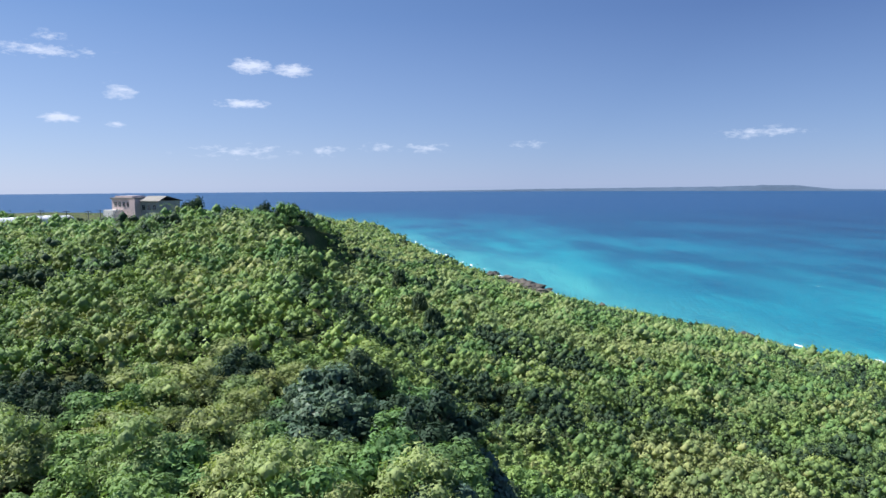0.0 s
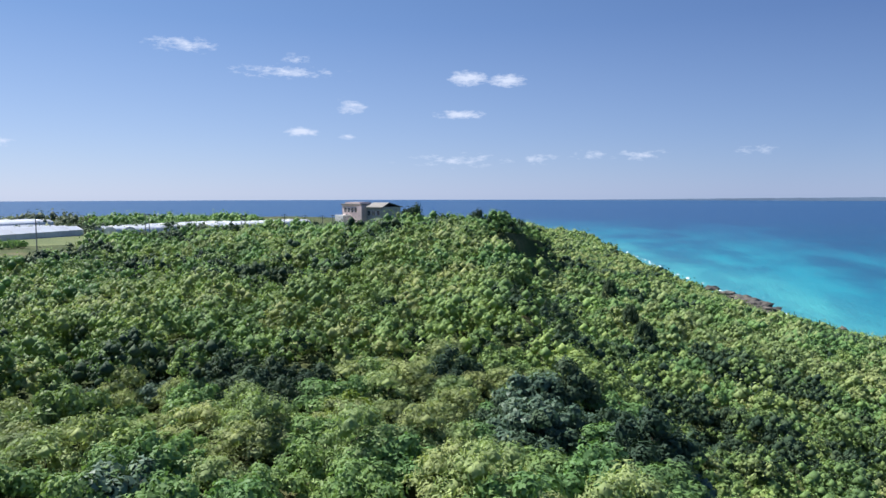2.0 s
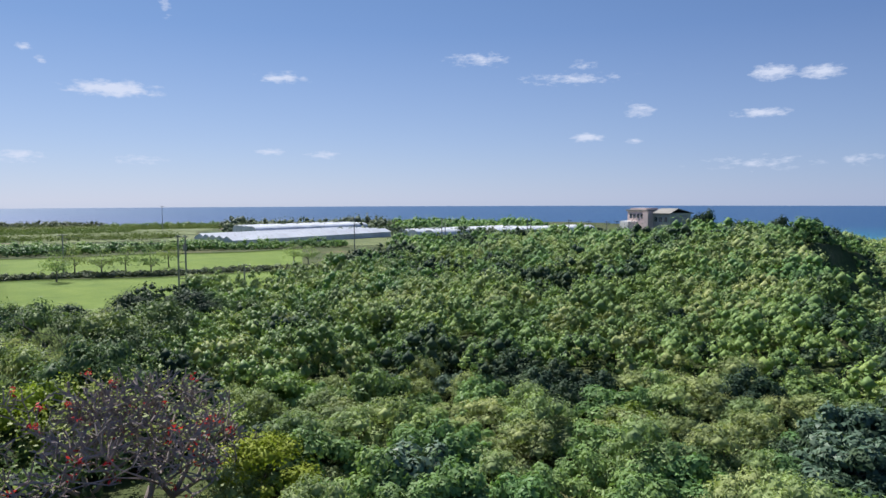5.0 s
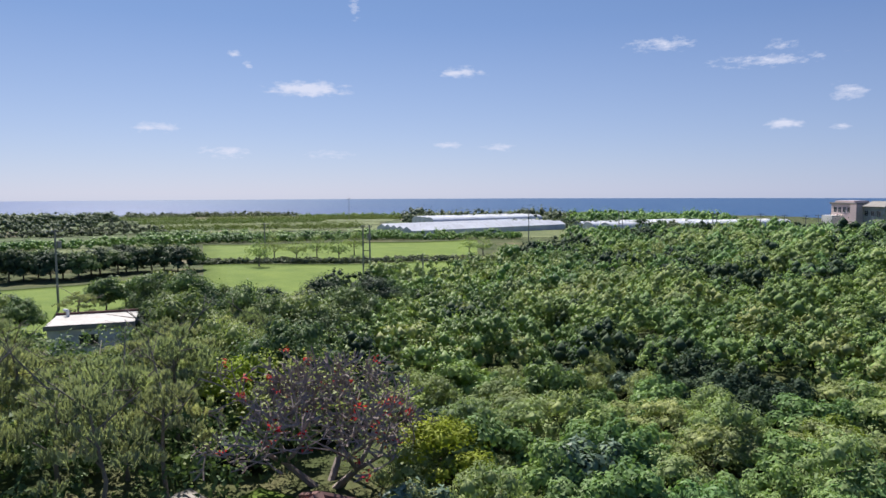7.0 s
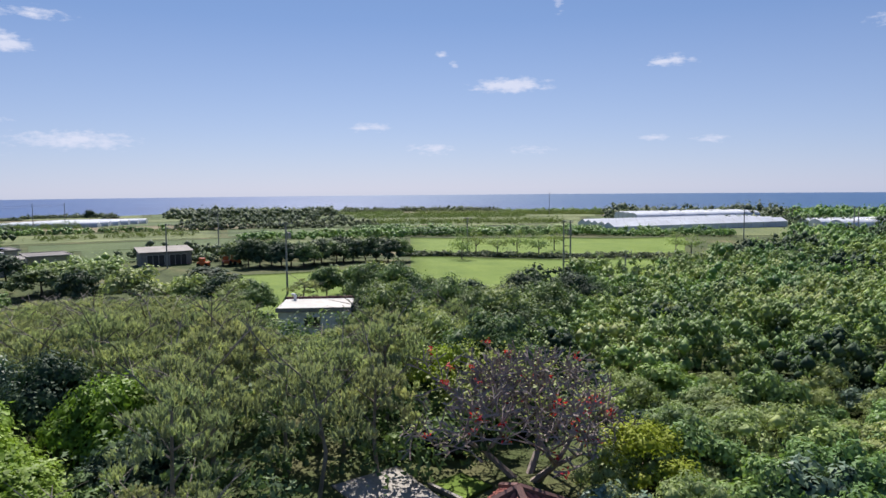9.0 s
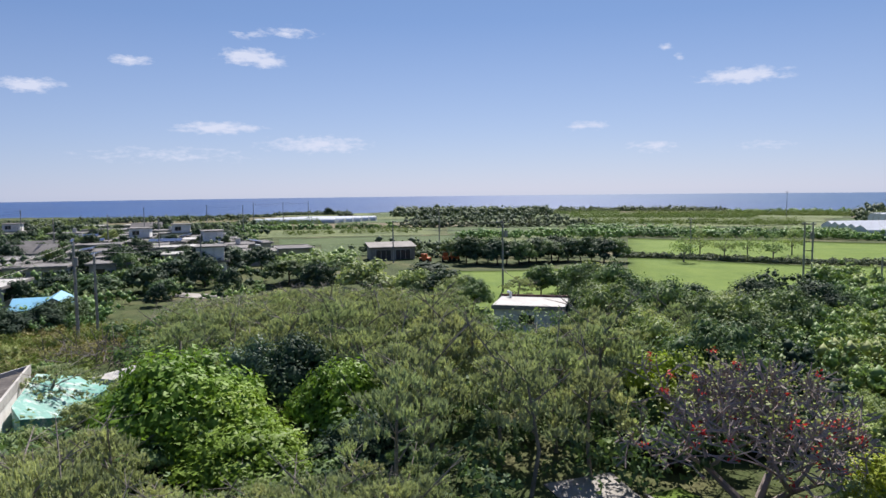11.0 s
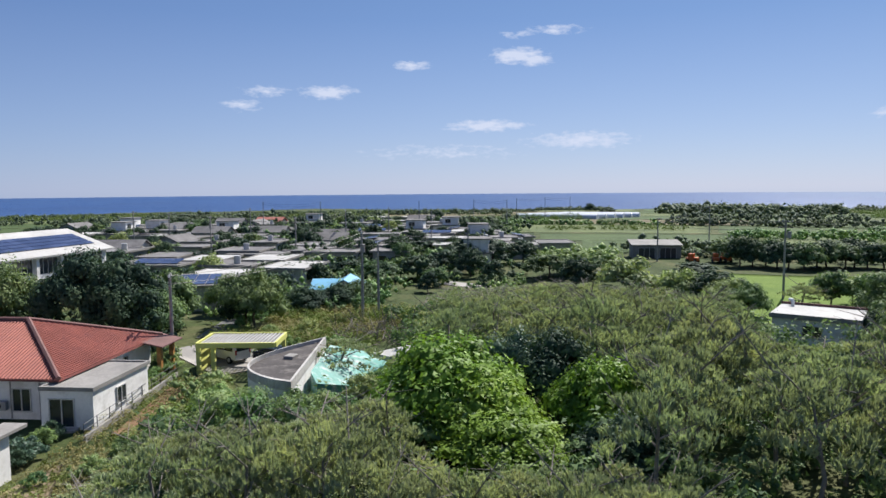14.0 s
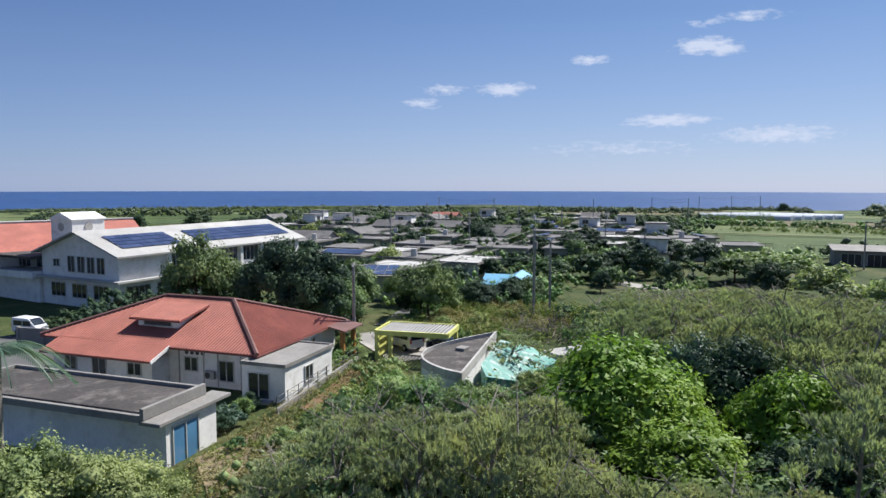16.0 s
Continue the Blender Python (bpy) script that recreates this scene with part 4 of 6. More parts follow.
# leaf green lightened and greyed: aerial haze over far growth, put into the colour
M_HAZEHEDGE = leaf_material("hazed_hedge_leaves", (0.055, 0.082, 0.062), (0.115, 0.15, 0.095), (0.20, 0.235, 0.135), 0.65, 0.22)
for az0, az1, d0, d1, mat, rad, tall in (
        (72, 87, 156, 162, M_HAZEHEDGE, 1.8, 2.4), (46, 70, 157, 162, M_HAZEHEDGE, 0.7, 0.5), (70, 83, 218, 226, M_SCRUB, 1.8, 2.0), (44, 72, 226, 236, M_SCRUB, 1.6, 2.0),
        (83, 92, 168, 176, M_HAZEHEDGE, 2.0, 2.2), (92, 101, 150, 158, M_SCRUB, 2.0, 2.2), (72, 88, 284, 292, M_HAZEHEDGE, 2.2, 2.2), (88, 101, 286, 290, M_SCRUB, 1.5, 1.6),
        (74, 87, 340, 348, M_HAZEHEDGE, 2.6, 2.6), (66, 74, 236, 262, M_SCRUB, 1.6, 1.4), (98, 110, 300, 306, M_HAZEHEDGE, 2.2, 2.4), (110, 135, 330, 338, M_HAZEHEDGE, 2.6, 2.4),
        (118, 150, 385, 392, M_HAZEHEDGE, 2.8, 2.6), (100, 128, 455, 462, M_HAZEHEDGE, 2.6, 2.0), (31, 46, 300, 316, M_HAZEHEDGE, 2.2, 1.8), (26, 40, 240, 256, M_SCRUB, 1.8, 1.8), (54, 66, 236, 250, M_SCRUB, 1.5, 1.2)):
    strip("hedge", az0, az1, d0, d1, rad * 1.15, mat, rad * 0.72, tall * 0.55, 50, 0.22 + d0 * 0.0012, "ragged hedge of dark shrubs along the field edge")
for az0, az1, d0, d1, mat, rad, tall in (
        (75.5, 88.3, 470, 600, M_HAZEHEDGE, 4.0, 3.6), (40, 53.5, 330, 420, M_HAZEHEDGE, 4.0, 4.2), (28, 40, 340, 440, M_SCRUB, 3.8, 3.4), (62, 75, 640, 680, M_HAZEHEDGE, 3.0, 1.0),
        (98, 126, 560, 572, M_HAZEHEDGE, 1.8, 0.5), (126, 152, 590, 606, M_HAZEHEDGE, 1.8, 0.6), (92, 98, 620, 640, M_HAZEHEDGE, 2.4, 0.8), (54, 62, 580, 600, M_SCRUB, 2.4, 1.2)):
    strip("far_woods", az0, az1, d0, d1, rad * 1.25, mat, rad * 0.66, tall * 0.62, 26, 1.1, "dark wind-bent coastal woodland on the far shore", 0.5)
for az, d, top, wide in ((93.6, 492, 4.0, 1.1), (92.2, 488, 1.2, 1.5), (106, 330, 4.5, 1.0), (112, 300, 4.0, 1.0), (115.5, 345, 4.5, 1.2), (103, 290, 3.5, 1.0), (147, 260, 6.5, 1.2), (143.5, 240, 6.0, 1.0), (139, 250, 6.0, 1.4), (136, 235, 5.0, 1.2), (150, 250, 6.0, 1.3)):
    stand(T_DARK, 6.5, az, d, top, wide, "lone dark tree on the open farmland")
for az, d, top, wide in ((10.1, 205, 10.9, 0.5), (10.6, 207, 10.0, 0.35), (8.65, 210, 9.4, 0.36), (15.3, 235, 12.0, 0.5), (16.0, 238, 10.6, 0.4), (8.0, 195, 10.6, 0.4), (-0.6, 175, -5.5, 0.5), (-3.4, 118, -5.2, 0.6), (-2.2, 140, -6.0, 0.5), (29.5, 215, 6.6, 0.5), (12.5, 210, 9.2, 0.4)):
    stand(T_DARK, 6.5, az, d, top, wide, "dark tree standing out of the coastal scrub")

# ---- reef rocks at the waterline and the low island across the strait ----
M_ROCK = plain("reef_rock", (0.12, 0.108, 0.095), 0.9, 0, 0.5, 0.5, 0.8)
M_FOAM = plain("surf_foam", (0.72, 0.78, 0.78), 0.8, 0, 0.3, 0.2, 0.3)
# island: the blue of the distance haze is mixed into its base colour
M_HAZEISLAND = plain("far_island", (0.075, 0.11, 0.165), 1.0, 0, 0.004, 0.2, 0.0, 0.1)


def rock(x, y, sx, sy, sz, seed):
    bm = bmesh.new()
    bmesh.ops.create_icosphere(bm, subdivisions=3, radius=1)
    for v in bm.verts:
        k = 1 + 0.5 * noise.noise(v.co * 1.7 + Vector((seed, 0, 0))) + 0.2 * noise.noise(v.co * 5 + Vector((0, seed, 0)))
        v.co = Vector((v.co.x * sx * k, v.co.y * sy * k, v.co.z * sz * k))
    ob = part("rock", bm, M_ROCK)
    ob.matrix_world = pose(x, y, SEA + 0.2, 0, 0, seed * 40)
    return tagged(ob, "dark weathered reef rock at the waterline", "rock", "shore rocks")


for i, (y, out, s) in enumerate(((249, 7.5, 1.7), (286, 2.5, 5.0), (296, 3.0, 6.0), (306, 3.5, 6.5), (316, 3.0, 6.0), (327, 1.5, 5.0), (268, 0.5, 3.5), (345, 0.5, 4.5), (214, -1, 3), (226, -1, 3.5), (195, -1, 3))):
    rock(float(shore(y)) + out, y, s * 0.7, s, 1.2 + 0.12 * s, i + 1)


def surf():
    """Broken white water along the reef edge."""
    r = np.random.default_rng(9)
    y = np.arange(150, 560, 1.5)
    x = shore(y)
    quads = []
    for a, b in zip(x, y):
        strong = 1.0 if 272 < b < 345 else 0.10
        for k in range(3):
            if r.random() > strong * 0.85:
                continue
            o, w = r.uniform(0.5, 7.5) * (0.6 + 0.4 * strong), r.uniform(0.3, 1.1)
            ln = r.uniform(1.2, 4.0)
            quads.append([(a + o, b - ln, SEA + 0.05), (a + o + w, b - ln * 0.3, SEA + 0.07), (a + o + w * 0.2, b + ln, SEA + 0.05), (a + o - w, b + ln * 0.2, SEA + 0.06)])
    return tagged(new("surf", quad_mesh("surf", np.array(quads), M_FOAM)), "thin white surf breaking along the reef edge", "surf", kind="stuff")


surf()


def far_island():
    az = np.linspace(3, -62, 130)
    prof = np.interp(-az, [-3, 4, 12, 20, 26, 29, 31, 33.5, 40, 50, 62], [0, 6, 14, 22, 28, 36, 36, 10, 4, 3, 0])
    bm, rows = bmesh.new(), []
    for a, h in zip(az, prof):
        h = h * (0.92 + 0.12 * noise.noise((a * 1.3, 0, 0))) + 0.6
        cols = []
        for d, k in ((4560, 0), (4600, 0.55), (4660, 0.92), (4740, 1.0), (4830, 0.3)):
            x, y = spot(a, d)
            cols.append(bm.verts.new((x, y, SEA - 2 + (h + 2) * k)))
        rows.append(cols)
    for p, q in zip(rows, rows[1:]):
        for i in range(4):
            bm.faces.new((p[i], q[i], q[i + 1], p[i + 1]))
    return tagged(part("backdrop", bm, M_HAZEISLAND), "low island across the strait, coloured blue-green with painted haze", "island", kind="structure")


far_island()

# ---- building materials ----
M_WALL = plain("white_wall", (0.78, 0.76, 0.73), 0.85, 0, 0.8, 0.12, 0.08, stain=(0.56, 0.54, 0.50))
M_PALE = plain("pale_plaster", (0.46, 0.44, 0.41), 0.85, 0, 0.8, 0.25, 0.1, stain=(0.26, 0.24, 0.22))
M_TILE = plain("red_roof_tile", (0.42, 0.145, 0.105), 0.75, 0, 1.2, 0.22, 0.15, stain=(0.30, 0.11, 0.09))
# darkened copy of the tile red: shade of the grooves between ribs, as colour
M_TILEBED_SHADED = plain("shaded_tile_bed", (0.25, 0.085, 0.07), 0.8, 0, 1.2, 0.25, 0.15)
M_TILERIDGE = plain("dark_ridge_tile", (0.17, 0.085, 0.075), 0.8, 0, 1.5, 0.3, 0.15)
M_CONC = plain("weathered_concrete", (0.075, 0.066, 0.062), 0.92, 0, 0.7, 0.4, 0.25, stain=(0.14, 0.125, 0.115))
M_CONCLT = plain("pale_concrete", (0.27, 0.255, 0.235), 0.9, 0, 1.0, 0.3, 0.2, stain=(0.20, 0.19, 0.175))
M_FLATROOF = plain("grey_flat_roof", (0.20, 0.19, 0.185), 0.9, 0, 0.4, 0.4, 0.15, stain=(0.085, 0.08, 0.077))
M_WHITEROOF = plain("white_flat_roof", (0.43, 0.42, 0.40), 0.85, 0, 0.5, 0.25, 0.1, stain=(0.33, 0.31, 0.28))
M_BLUE = plain("blue_metal_roof", (0.17, 0.40, 0.56), 0.45, 0, 0.8, 0.15, 0.05)
M_YELLOWPAINT = plain("yellow_green_paint", (0.60, 0.60, 0.17), 0.6, 0, 1.0, 0.12, 0.04)
M_TEAL = plain("teal_painted_shell", (0.10, 0.30, 0.25), 0.6, 0, 1.0, 0.25, 0.1, stain=(0.42, 0.45, 0.43))
M_FRAME = plain("window_frame", (0.50, 0.49, 0.47), 0.5, 0.2, 4.0, 0.1, 0.0)
M_DARKMETAL = plain("dark_metal", (0.06, 0.06, 0.062), 0.5, 0.5, 4.0, 0.2, 0.05)
M_POLE = plain("concrete_pole", (0.30, 0.285, 0.265), 0.85, 0, 2.0, 0.2, 0.1)
M_WOOD = plain("varnished_wood", (0.42, 0.20, 0.06), 0.55, 0, 2.0, 0.3, 0.1)
M_VINYL = plain("vinyl_sheet", (0.58, 0.60, 0.63), 0.3, 0, 0.4, 0.18, 0.1, 0.5)
M_CAR = plain("white_car_paint", (0.72, 0.72, 0.72), 0.25, 0, 1.0, 0.05, 0.0, 0.6)
M_CARDARK = plain("dark_car_paint", (0.02, 0.025, 0.035), 0.2, 0, 1.0, 0.05, 0.0, 0.6)
M_TYRE = plain("tyre_rubber", (0.018, 0.018, 0.018), 0.85, 0, 4.0, 0.2, 0.1)
M_ORANGE = plain("orange_machine_paint", (0.55, 0.12, 0.03), 0.5, 0, 2.0, 0.2, 0.05)
M_PINK = plain("dusty_pink_wall", (0.68, 0.54, 0.52), 0.85, 0, 0.3, 0.2, 0.1)


def glass_material():
    m, N, L, b = material("window_glass", 0.08, 0.0, 0.6)
    c = ramp(N, [(0.3, (0.012, 0.016, 0.02)), (0.8, (0.035, 0.045, 0.055))])
    L.new(noise_tex(N, L, 0.9, 2.0, 0.5, place(N)), c.inputs[0])
    L.new(c.outputs[0], b.inputs["Base Color"])
    return m


def solar_material():
    m, N, L, b = material("solar_cells", 0.22, 0.0, 0.6)
    c = ramp(N, [(0.2, (0.028, 0.038, 0.085)), (0.9, (0.05, 0.065, 0.13))])
    L.new(N.new("ShaderNodeObjectInfo").outputs["Random"], c.inputs[0])
    L.new(c.outputs[0], b.inputs["Base Color"])
    return m


M_GLASS, M_SOLAR = glass_material(), solar_material()


# ---- building parts ----
def window(parent, side, at, a0, a1, z0, z1, panes=2, name="window", glass=None):
    """A window > frame, panes on the wall whose outer face is at x = at ('x-', 'x+') or y = at ('y-', 'y+')."""
    s = -1 if side[1] == "-" else 1
    w = new(name)
    w.parent = parent

    def bar(bm, b0, b1, c0, c1, deep0, deep1):
        if side[0] == "x":
            box(bm, at + s * deep0, b0, c0, at + s * deep1, b1, c1)
        else:
            box(bm, b0, at + s * deep0, c0, b1, at + s * deep1, c1)

    bm, t = bmesh.new(), 0.07
    bar(bm, a0 - t, a1 + t, z1, z1 + t, -0.05, 0.09)
    bar(bm, a0 - t, a1 + t, z0 - t, z0, -0.05, 0.12)
    for k in range(panes + 1):
        c = a0 + (a1 - a0) * k / panes
        bar(bm, c - t / 2, c + t / 2, z0, z1, -0.05, 0.08)
    part("window_frame", bm, M_FRAME, w)
    for k in range(panes):
        bm = bmesh.new()
        bar(bm, a0 + (a1 - a0) * k / panes + t / 2, a0 + (a1 - a0) * (k + 1) / panes - t / 2, z0, z1, -0.04, 0.03)
        part("pane", bm, glass or M_GLASS, w)
    return w


def flat_roof(parent, x0, y0, x1, y1, z, mat, rim_mat, over=0.45, thick=0.2, rim=0.22):
    part("roof", boxed(x0 - over, y0 - over, z, x1 + over, y1 + over, z + thick, bevel=0.03), mat, parent)
    bm = bmesh.new()
    a, b, c, d = x0 - over - 0.02, y0 - over - 0.02, x1 + over + 0.02, y1 + over + 0.02
    for q in ((a, b, c, b + 0.18), (a, d - 0.18, c, d), (a, b + 0.18, a + 0.18, d - 0.18), (c - 0.18, b + 0.18, c, d - 0.18)):
        box(bm, q[0], q[1], z - 0.02, q[2], q[3], z + thick + rim)
    part("parapet", bm, rim_mat, parent)


def ribs(parent, lines, r=0.085, mat=None):
    """Rows of cover tiles: a half-sunk bar on each line (a, b)."""
    bm = bmesh.new()
    for a, b in lines:
        rod(bm, a, b, r, r, 5)
    return tagged(part("tiling", bm, mat or M_TILE, parent), kind="stuff")


def hip_roof(parent, x0, y0, x1, y1, z, rise, gap=0.27):
    run = (x1 - x0) / 2
    xm, ya, yb = (x0 + x1) / 2, y0 + run, y1 - run
    ra, rb = (xm, ya, z + rise), (xm, yb, z + rise)
    for pts in (((x0, y0, z), ra, rb, (x0, y1, z)), ((x1, y1, z), rb, ra, (x1, y0, z)), ((x1, y0, z), ra, (x0, y0, z)), ((x0, y1, z), rb, (x1, y1, z))):
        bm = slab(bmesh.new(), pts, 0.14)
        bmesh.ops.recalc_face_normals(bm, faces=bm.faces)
        part("roof", bm, M_TILEBED_SHADED, parent)
    lines = []
    y = y0 + gap
    while y < y1:
        k = min(1, (y - y0) / run, (y1 - y) / run)
        lines += [((x0, y, z + 0.012), (x0 + run * k, y, z + rise * k + 0.012)), ((x1, y, z + 0.012), (x1 - run * k, y, z + rise * k + 0.012))]
        y += gap
    x = x0 + gap
    while x < x1:
        k = min((x - x0) / run, (x1 - x) / run)
        lines += [((x, y0, z + 0.012), (x, y0 + run * k, z + rise * k + 0.012)), ((x, y1, z + 0.012), (x, y1 - run * k, z + rise * k + 0.012))]
        x += gap
    ribs(parent, [q for q in lines if (Vector(q[0]) - Vector(q[1])).length > 0.15])
    for a, b in (((x0, y0, z), ra), ((x1, y0, z), ra), ((x0, y1, z), rb), ((x1, y1, z), rb), (ra, rb)):
        bm = bmesh.new()
        up = Vector((0, 0, 0.1))
        rod(bm, Vector(a) + up, Vector(b) + up, 0.17, 0.17, 6)
        part("ridge_tiles", bm, M_TILERIDGE, parent)


def air_unit(x, y, z, turn, parent):
    """An air-conditioner box > fan grille, fixed to the wall."""
    u = part("air_conditioner", boxed(-0.16, -0.42, 0, 0.16, 0.42, 0.62, bevel=0.02), M_PALE, parent, "beige air-conditioner unit")
    u.matrix_local = pose(x, y, z, 0, 0, turn)
    bm = bmesh.new()
    bmesh.ops.create_cone(bm, cap_ends=True, segments=14, radius1=0.24, radius2=0.22, depth=0.04, matrix=pose(-0.18, 0.1, 0.31, 0, 90, 0))
    part("fan_grille", bm, M_DARKMETAL, u)


def tiled_house():
    h = thing("house", "single-storey white house with a red tiled hip roof", "house", -37.1, -36.8, 0, 190.4)
    part("wall", boxed(0.8, 0.7, -0.4, 13.2, 20.3, 2.98), M_WALL, h)
    part("wall", boxed(-1.1, 8.6, -0.4, 0.8, 18.4, 2.2), M_WALL, h)
    hip_roof(h, 0, 0, 14, 21, 3.0, 2.6)
    # the roof runs on down over the front wing
    k = 2.6 / 7
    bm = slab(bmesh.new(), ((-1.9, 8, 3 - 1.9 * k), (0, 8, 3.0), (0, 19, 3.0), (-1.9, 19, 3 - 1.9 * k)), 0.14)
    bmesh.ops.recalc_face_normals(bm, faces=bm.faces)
    part("roof", bm, M_TILEBED_SHADED, h)
    ribs(h, [((-1.9, 8.1 + 0.27 * i, 3.012 - 1.9 * k), (0.1, 8.1 + 0.27 * i, 3.012 + 0.1 * k)) for i in range(41)])
    bm = slab(bmesh.new(), ((-1.95, 7.9, 2.36), (0.1, 7.9, 3.12), (0.1, 8.0, 3.12), (-1.95, 8.0, 2.36)), 0.24)
    bmesh.ops.recalc_face_normals(bm, faces=bm.faces)
    part("bargeboard", bm, M_WALL, h)
    # roof lantern
    part("wall", boxed(2.4, 8.9, 3.6, 5.2, 13.0, 4.62), M_WALL, h)
    window(h, "x-", 2.4, 9.6, 12.4, 4.08, 4.42, 1)
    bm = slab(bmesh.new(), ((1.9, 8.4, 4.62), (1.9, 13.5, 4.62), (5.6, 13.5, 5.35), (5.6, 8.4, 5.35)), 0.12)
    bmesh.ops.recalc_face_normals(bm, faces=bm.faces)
    part("roof", bm, M_TILEBED_SHADED, h)
    ribs(h, [((1.9, 8.5 + 0.27 * i, 4.66), (5.6, 8.5 + 0.27 * i, 5.39)) for i in range(19)])
    # openings of the shaded front
    window(h, "x-", 0.8, 2.6, 3.9, 0.6, 2.1, 2)
    window(h, "x-", 0.8, 5.9, 7.1, 1.15, 2.15, 2)
    window(h, "x-", -1.1, 9.6, 10.9, 0.95, 1.85, 2)
    window(h, "x-", -1.1, 13.0, 14.4, 0.4, 1.95, 2)
    window(h, "x-", -1.1, 16.0, 17.2, 0.9, 1.9, 2)
    for i in range(4):
        bm = bmesh.new()
        bmesh.ops.create_cone(bm, cap_ends=True, segments=10, radius1=0.16, radius2=0.16, depth=0.06, matrix=pose(0.78, 5.4 + i * 0.5, 2.55, 0, 90, 0))
        part("vent", bm, M_DARKMETAL, h, "round dark vent")
    air_unit(0.55, 4.6, 0.7, 0, h)
    air_unit(0.55, 1.3, 0.9, 0, h)
    for y in (1.9, 4.0, 5.3, 7.6):
        part("drain_pipe", rod(bmesh.new(), (0.72, y, 0), (0.72, y, 2.9), 0.045), M_PALE, h)
    # flat-roofed room at the corner
    part("wall", boxed(-0.9, -2.9, -0.4, 6.0, 0.7, 2.6), M_WALL, h)
    flat_roof(h, -0.9, -2.9, 6.0, 0.6, 2.6, M_CONCLT, M_CONCLT, 0.12, 0.14, 0.10)
    window(h, "y-", -2.9, 1.8, 2.9, 0.9, 2.0, 2)
    window(h, "x-", -0.9, -1.6, 0.1, 0.2, 2.0, 2, "door")
    part("step", boxed(-1.6, -1.9, -0.2, -0.9, 0.3, 0.14), M_CONCLT, h)
    window(h, "y-", 0.7, 7.4, 8.0, 1.2, 2.3, 1)
    window(h, "y-", 0.7, 9.0, 9.6, 1.2, 2.3, 1)
    for x in (11.5, 13.6):
        part("porch_post", boxed(x, -1.1, -0.2, x + 0.35, -0.75, 2.7), M_WOOD, h, "brown porch post")
    bm = slab(bmesh.new(), ((10.8, -1.6, 2.75), (14.4, -1.6, 2.75), (14.4, 0.6, 3.2), (10.8, 0.6, 3.2)), 0.1)
    bmesh.ops.recalc_face_normals(bm, faces=bm.faces)
    part("porch_roof", bm, M_TILERIDGE, h)


def concrete_annex():
    h = thing("annex", "flat-roofed white building with a stained dark concrete roof", "house", -37.1, -36.8, 0, 190.4)
    part("wall", boxed(-13.0, -3.05, -0.6, -8.75, 12.8, 2.62), M_WALL, h)
    part("roof", boxed(-13.3, -1.95, 2.9, -8.75, 13.2, 3.15, bevel=0.03), M_CONC, h)
    part("fascia", boxed(-13.6, -1.95, 2.66, -13.3, 13.3, 3.06, bevel=0.02), M_CONCLT, h)
    part("soffit", boxed(-13.3, -1.95, 2.62, -8.75, 13.2, 2.9), M_CONCLT, h)
    bm = bmesh.new()
    box(bm, -13.7, -2.2, 2.84, -8.5, -1.95, 3.5, 0.02)
    box(bm, -8.75, -1.95, 2.62, -8.5, 13.3, 3.36, 0.02)
    box(bm, -13.3, 13.05, 3.15, -8.75, 13.3, 3.36, 0.02)
    part("parapet", bm, M_CONCLT, h, "pale weathered parapet edge")
    part("canopy", boxed(-13.8, -3.35, 2.62, -7.65, -1.95, 2.82, bevel=0.02), M_CONCLT, h)
    window(h, "y-", -3.05, -12.5, -10.4, 0.0, 2.2, 2, "window", M_BLUEGLASS)
    part("porch_wall", boxed(-8.75, -2.45, -0.6, -8.0, -1.6, 2.62), M_WALL, h)
    window(h, "y-", -2.45, -8.66, -8.1, -0.4, 2.3, 1, "door", M_WOOD)
    window(h, "x+", -8.75, 1.5, 3.3, 0.8, 2.0, 2)
    window(h, "x+", -8.75, 6.0, 7.8, 0.8, 2.0, 2)


def glass_blue():
    m, N, L, b = material("blue_tinted_glass", 0.12, 0.0, 0.6)
    c = ramp(N, [(0.3, (0.06, 0.16, 0.28)), (0.8, (0.10, 0.24, 0.40))])
    L.new(noise_tex(N, L, 0.5, 2.0, 0.5, place(N)), c.inputs[0])
    L.new(c.outputs[0], b.inputs["Base Color"])
    return m


M_BLUEGLASS = glass_blue()
tiled_house()
concrete_annex()


def gable_solid(x0, x1, y0, y1, z0, z1, top):
    bm = bmesh.new()
    ym = (y0 + y1) / 2
    prof = [(y0, z0), (y1, z0), (y1, z1), (ym, top), (y0, z1)]
    a = [bm.verts.new((x0, y, z)) for y, z in prof]
    b = [bm.verts.new((x1, y, z)) for y, z in prof]
    bm.faces.new(a[::-1])
    bm.faces.new(b)
    for i in range(5):
        bm.faces.new((a[i], a[(i + 1) % 5], b[(i + 1) % 5], b[i]))
    bmesh.ops.recalc_face_normals(bm, faces=bm.faces)
    return bm


def roof_slopes(parent, x0, x1, y0, y1, z, top, mat, over=0.7, thick=0.22):
    ym = (y0 + y1) / 2
    k = (top - z) / (ym - y0)
    for pts in (((x0 - over, y0 - over, z - over * k), (x1 + over, y0 - over, z - over * k), (x1 + over, ym, top), (x0 - over, ym, top)),
                ((x0 - over, ym, top), (x1 + over, ym, top), (x1 + over, y1 + over, z - over * k), (x0 - over, y1 + over, z - over * k))):
        bm = slab(bmesh.new(), [(x, y, zz + thick) for x, y, zz in pts], thick)
        bmesh.ops.recalc_face_normals(bm, faces=bm.faces)
        part("roof", bm, mat, parent)


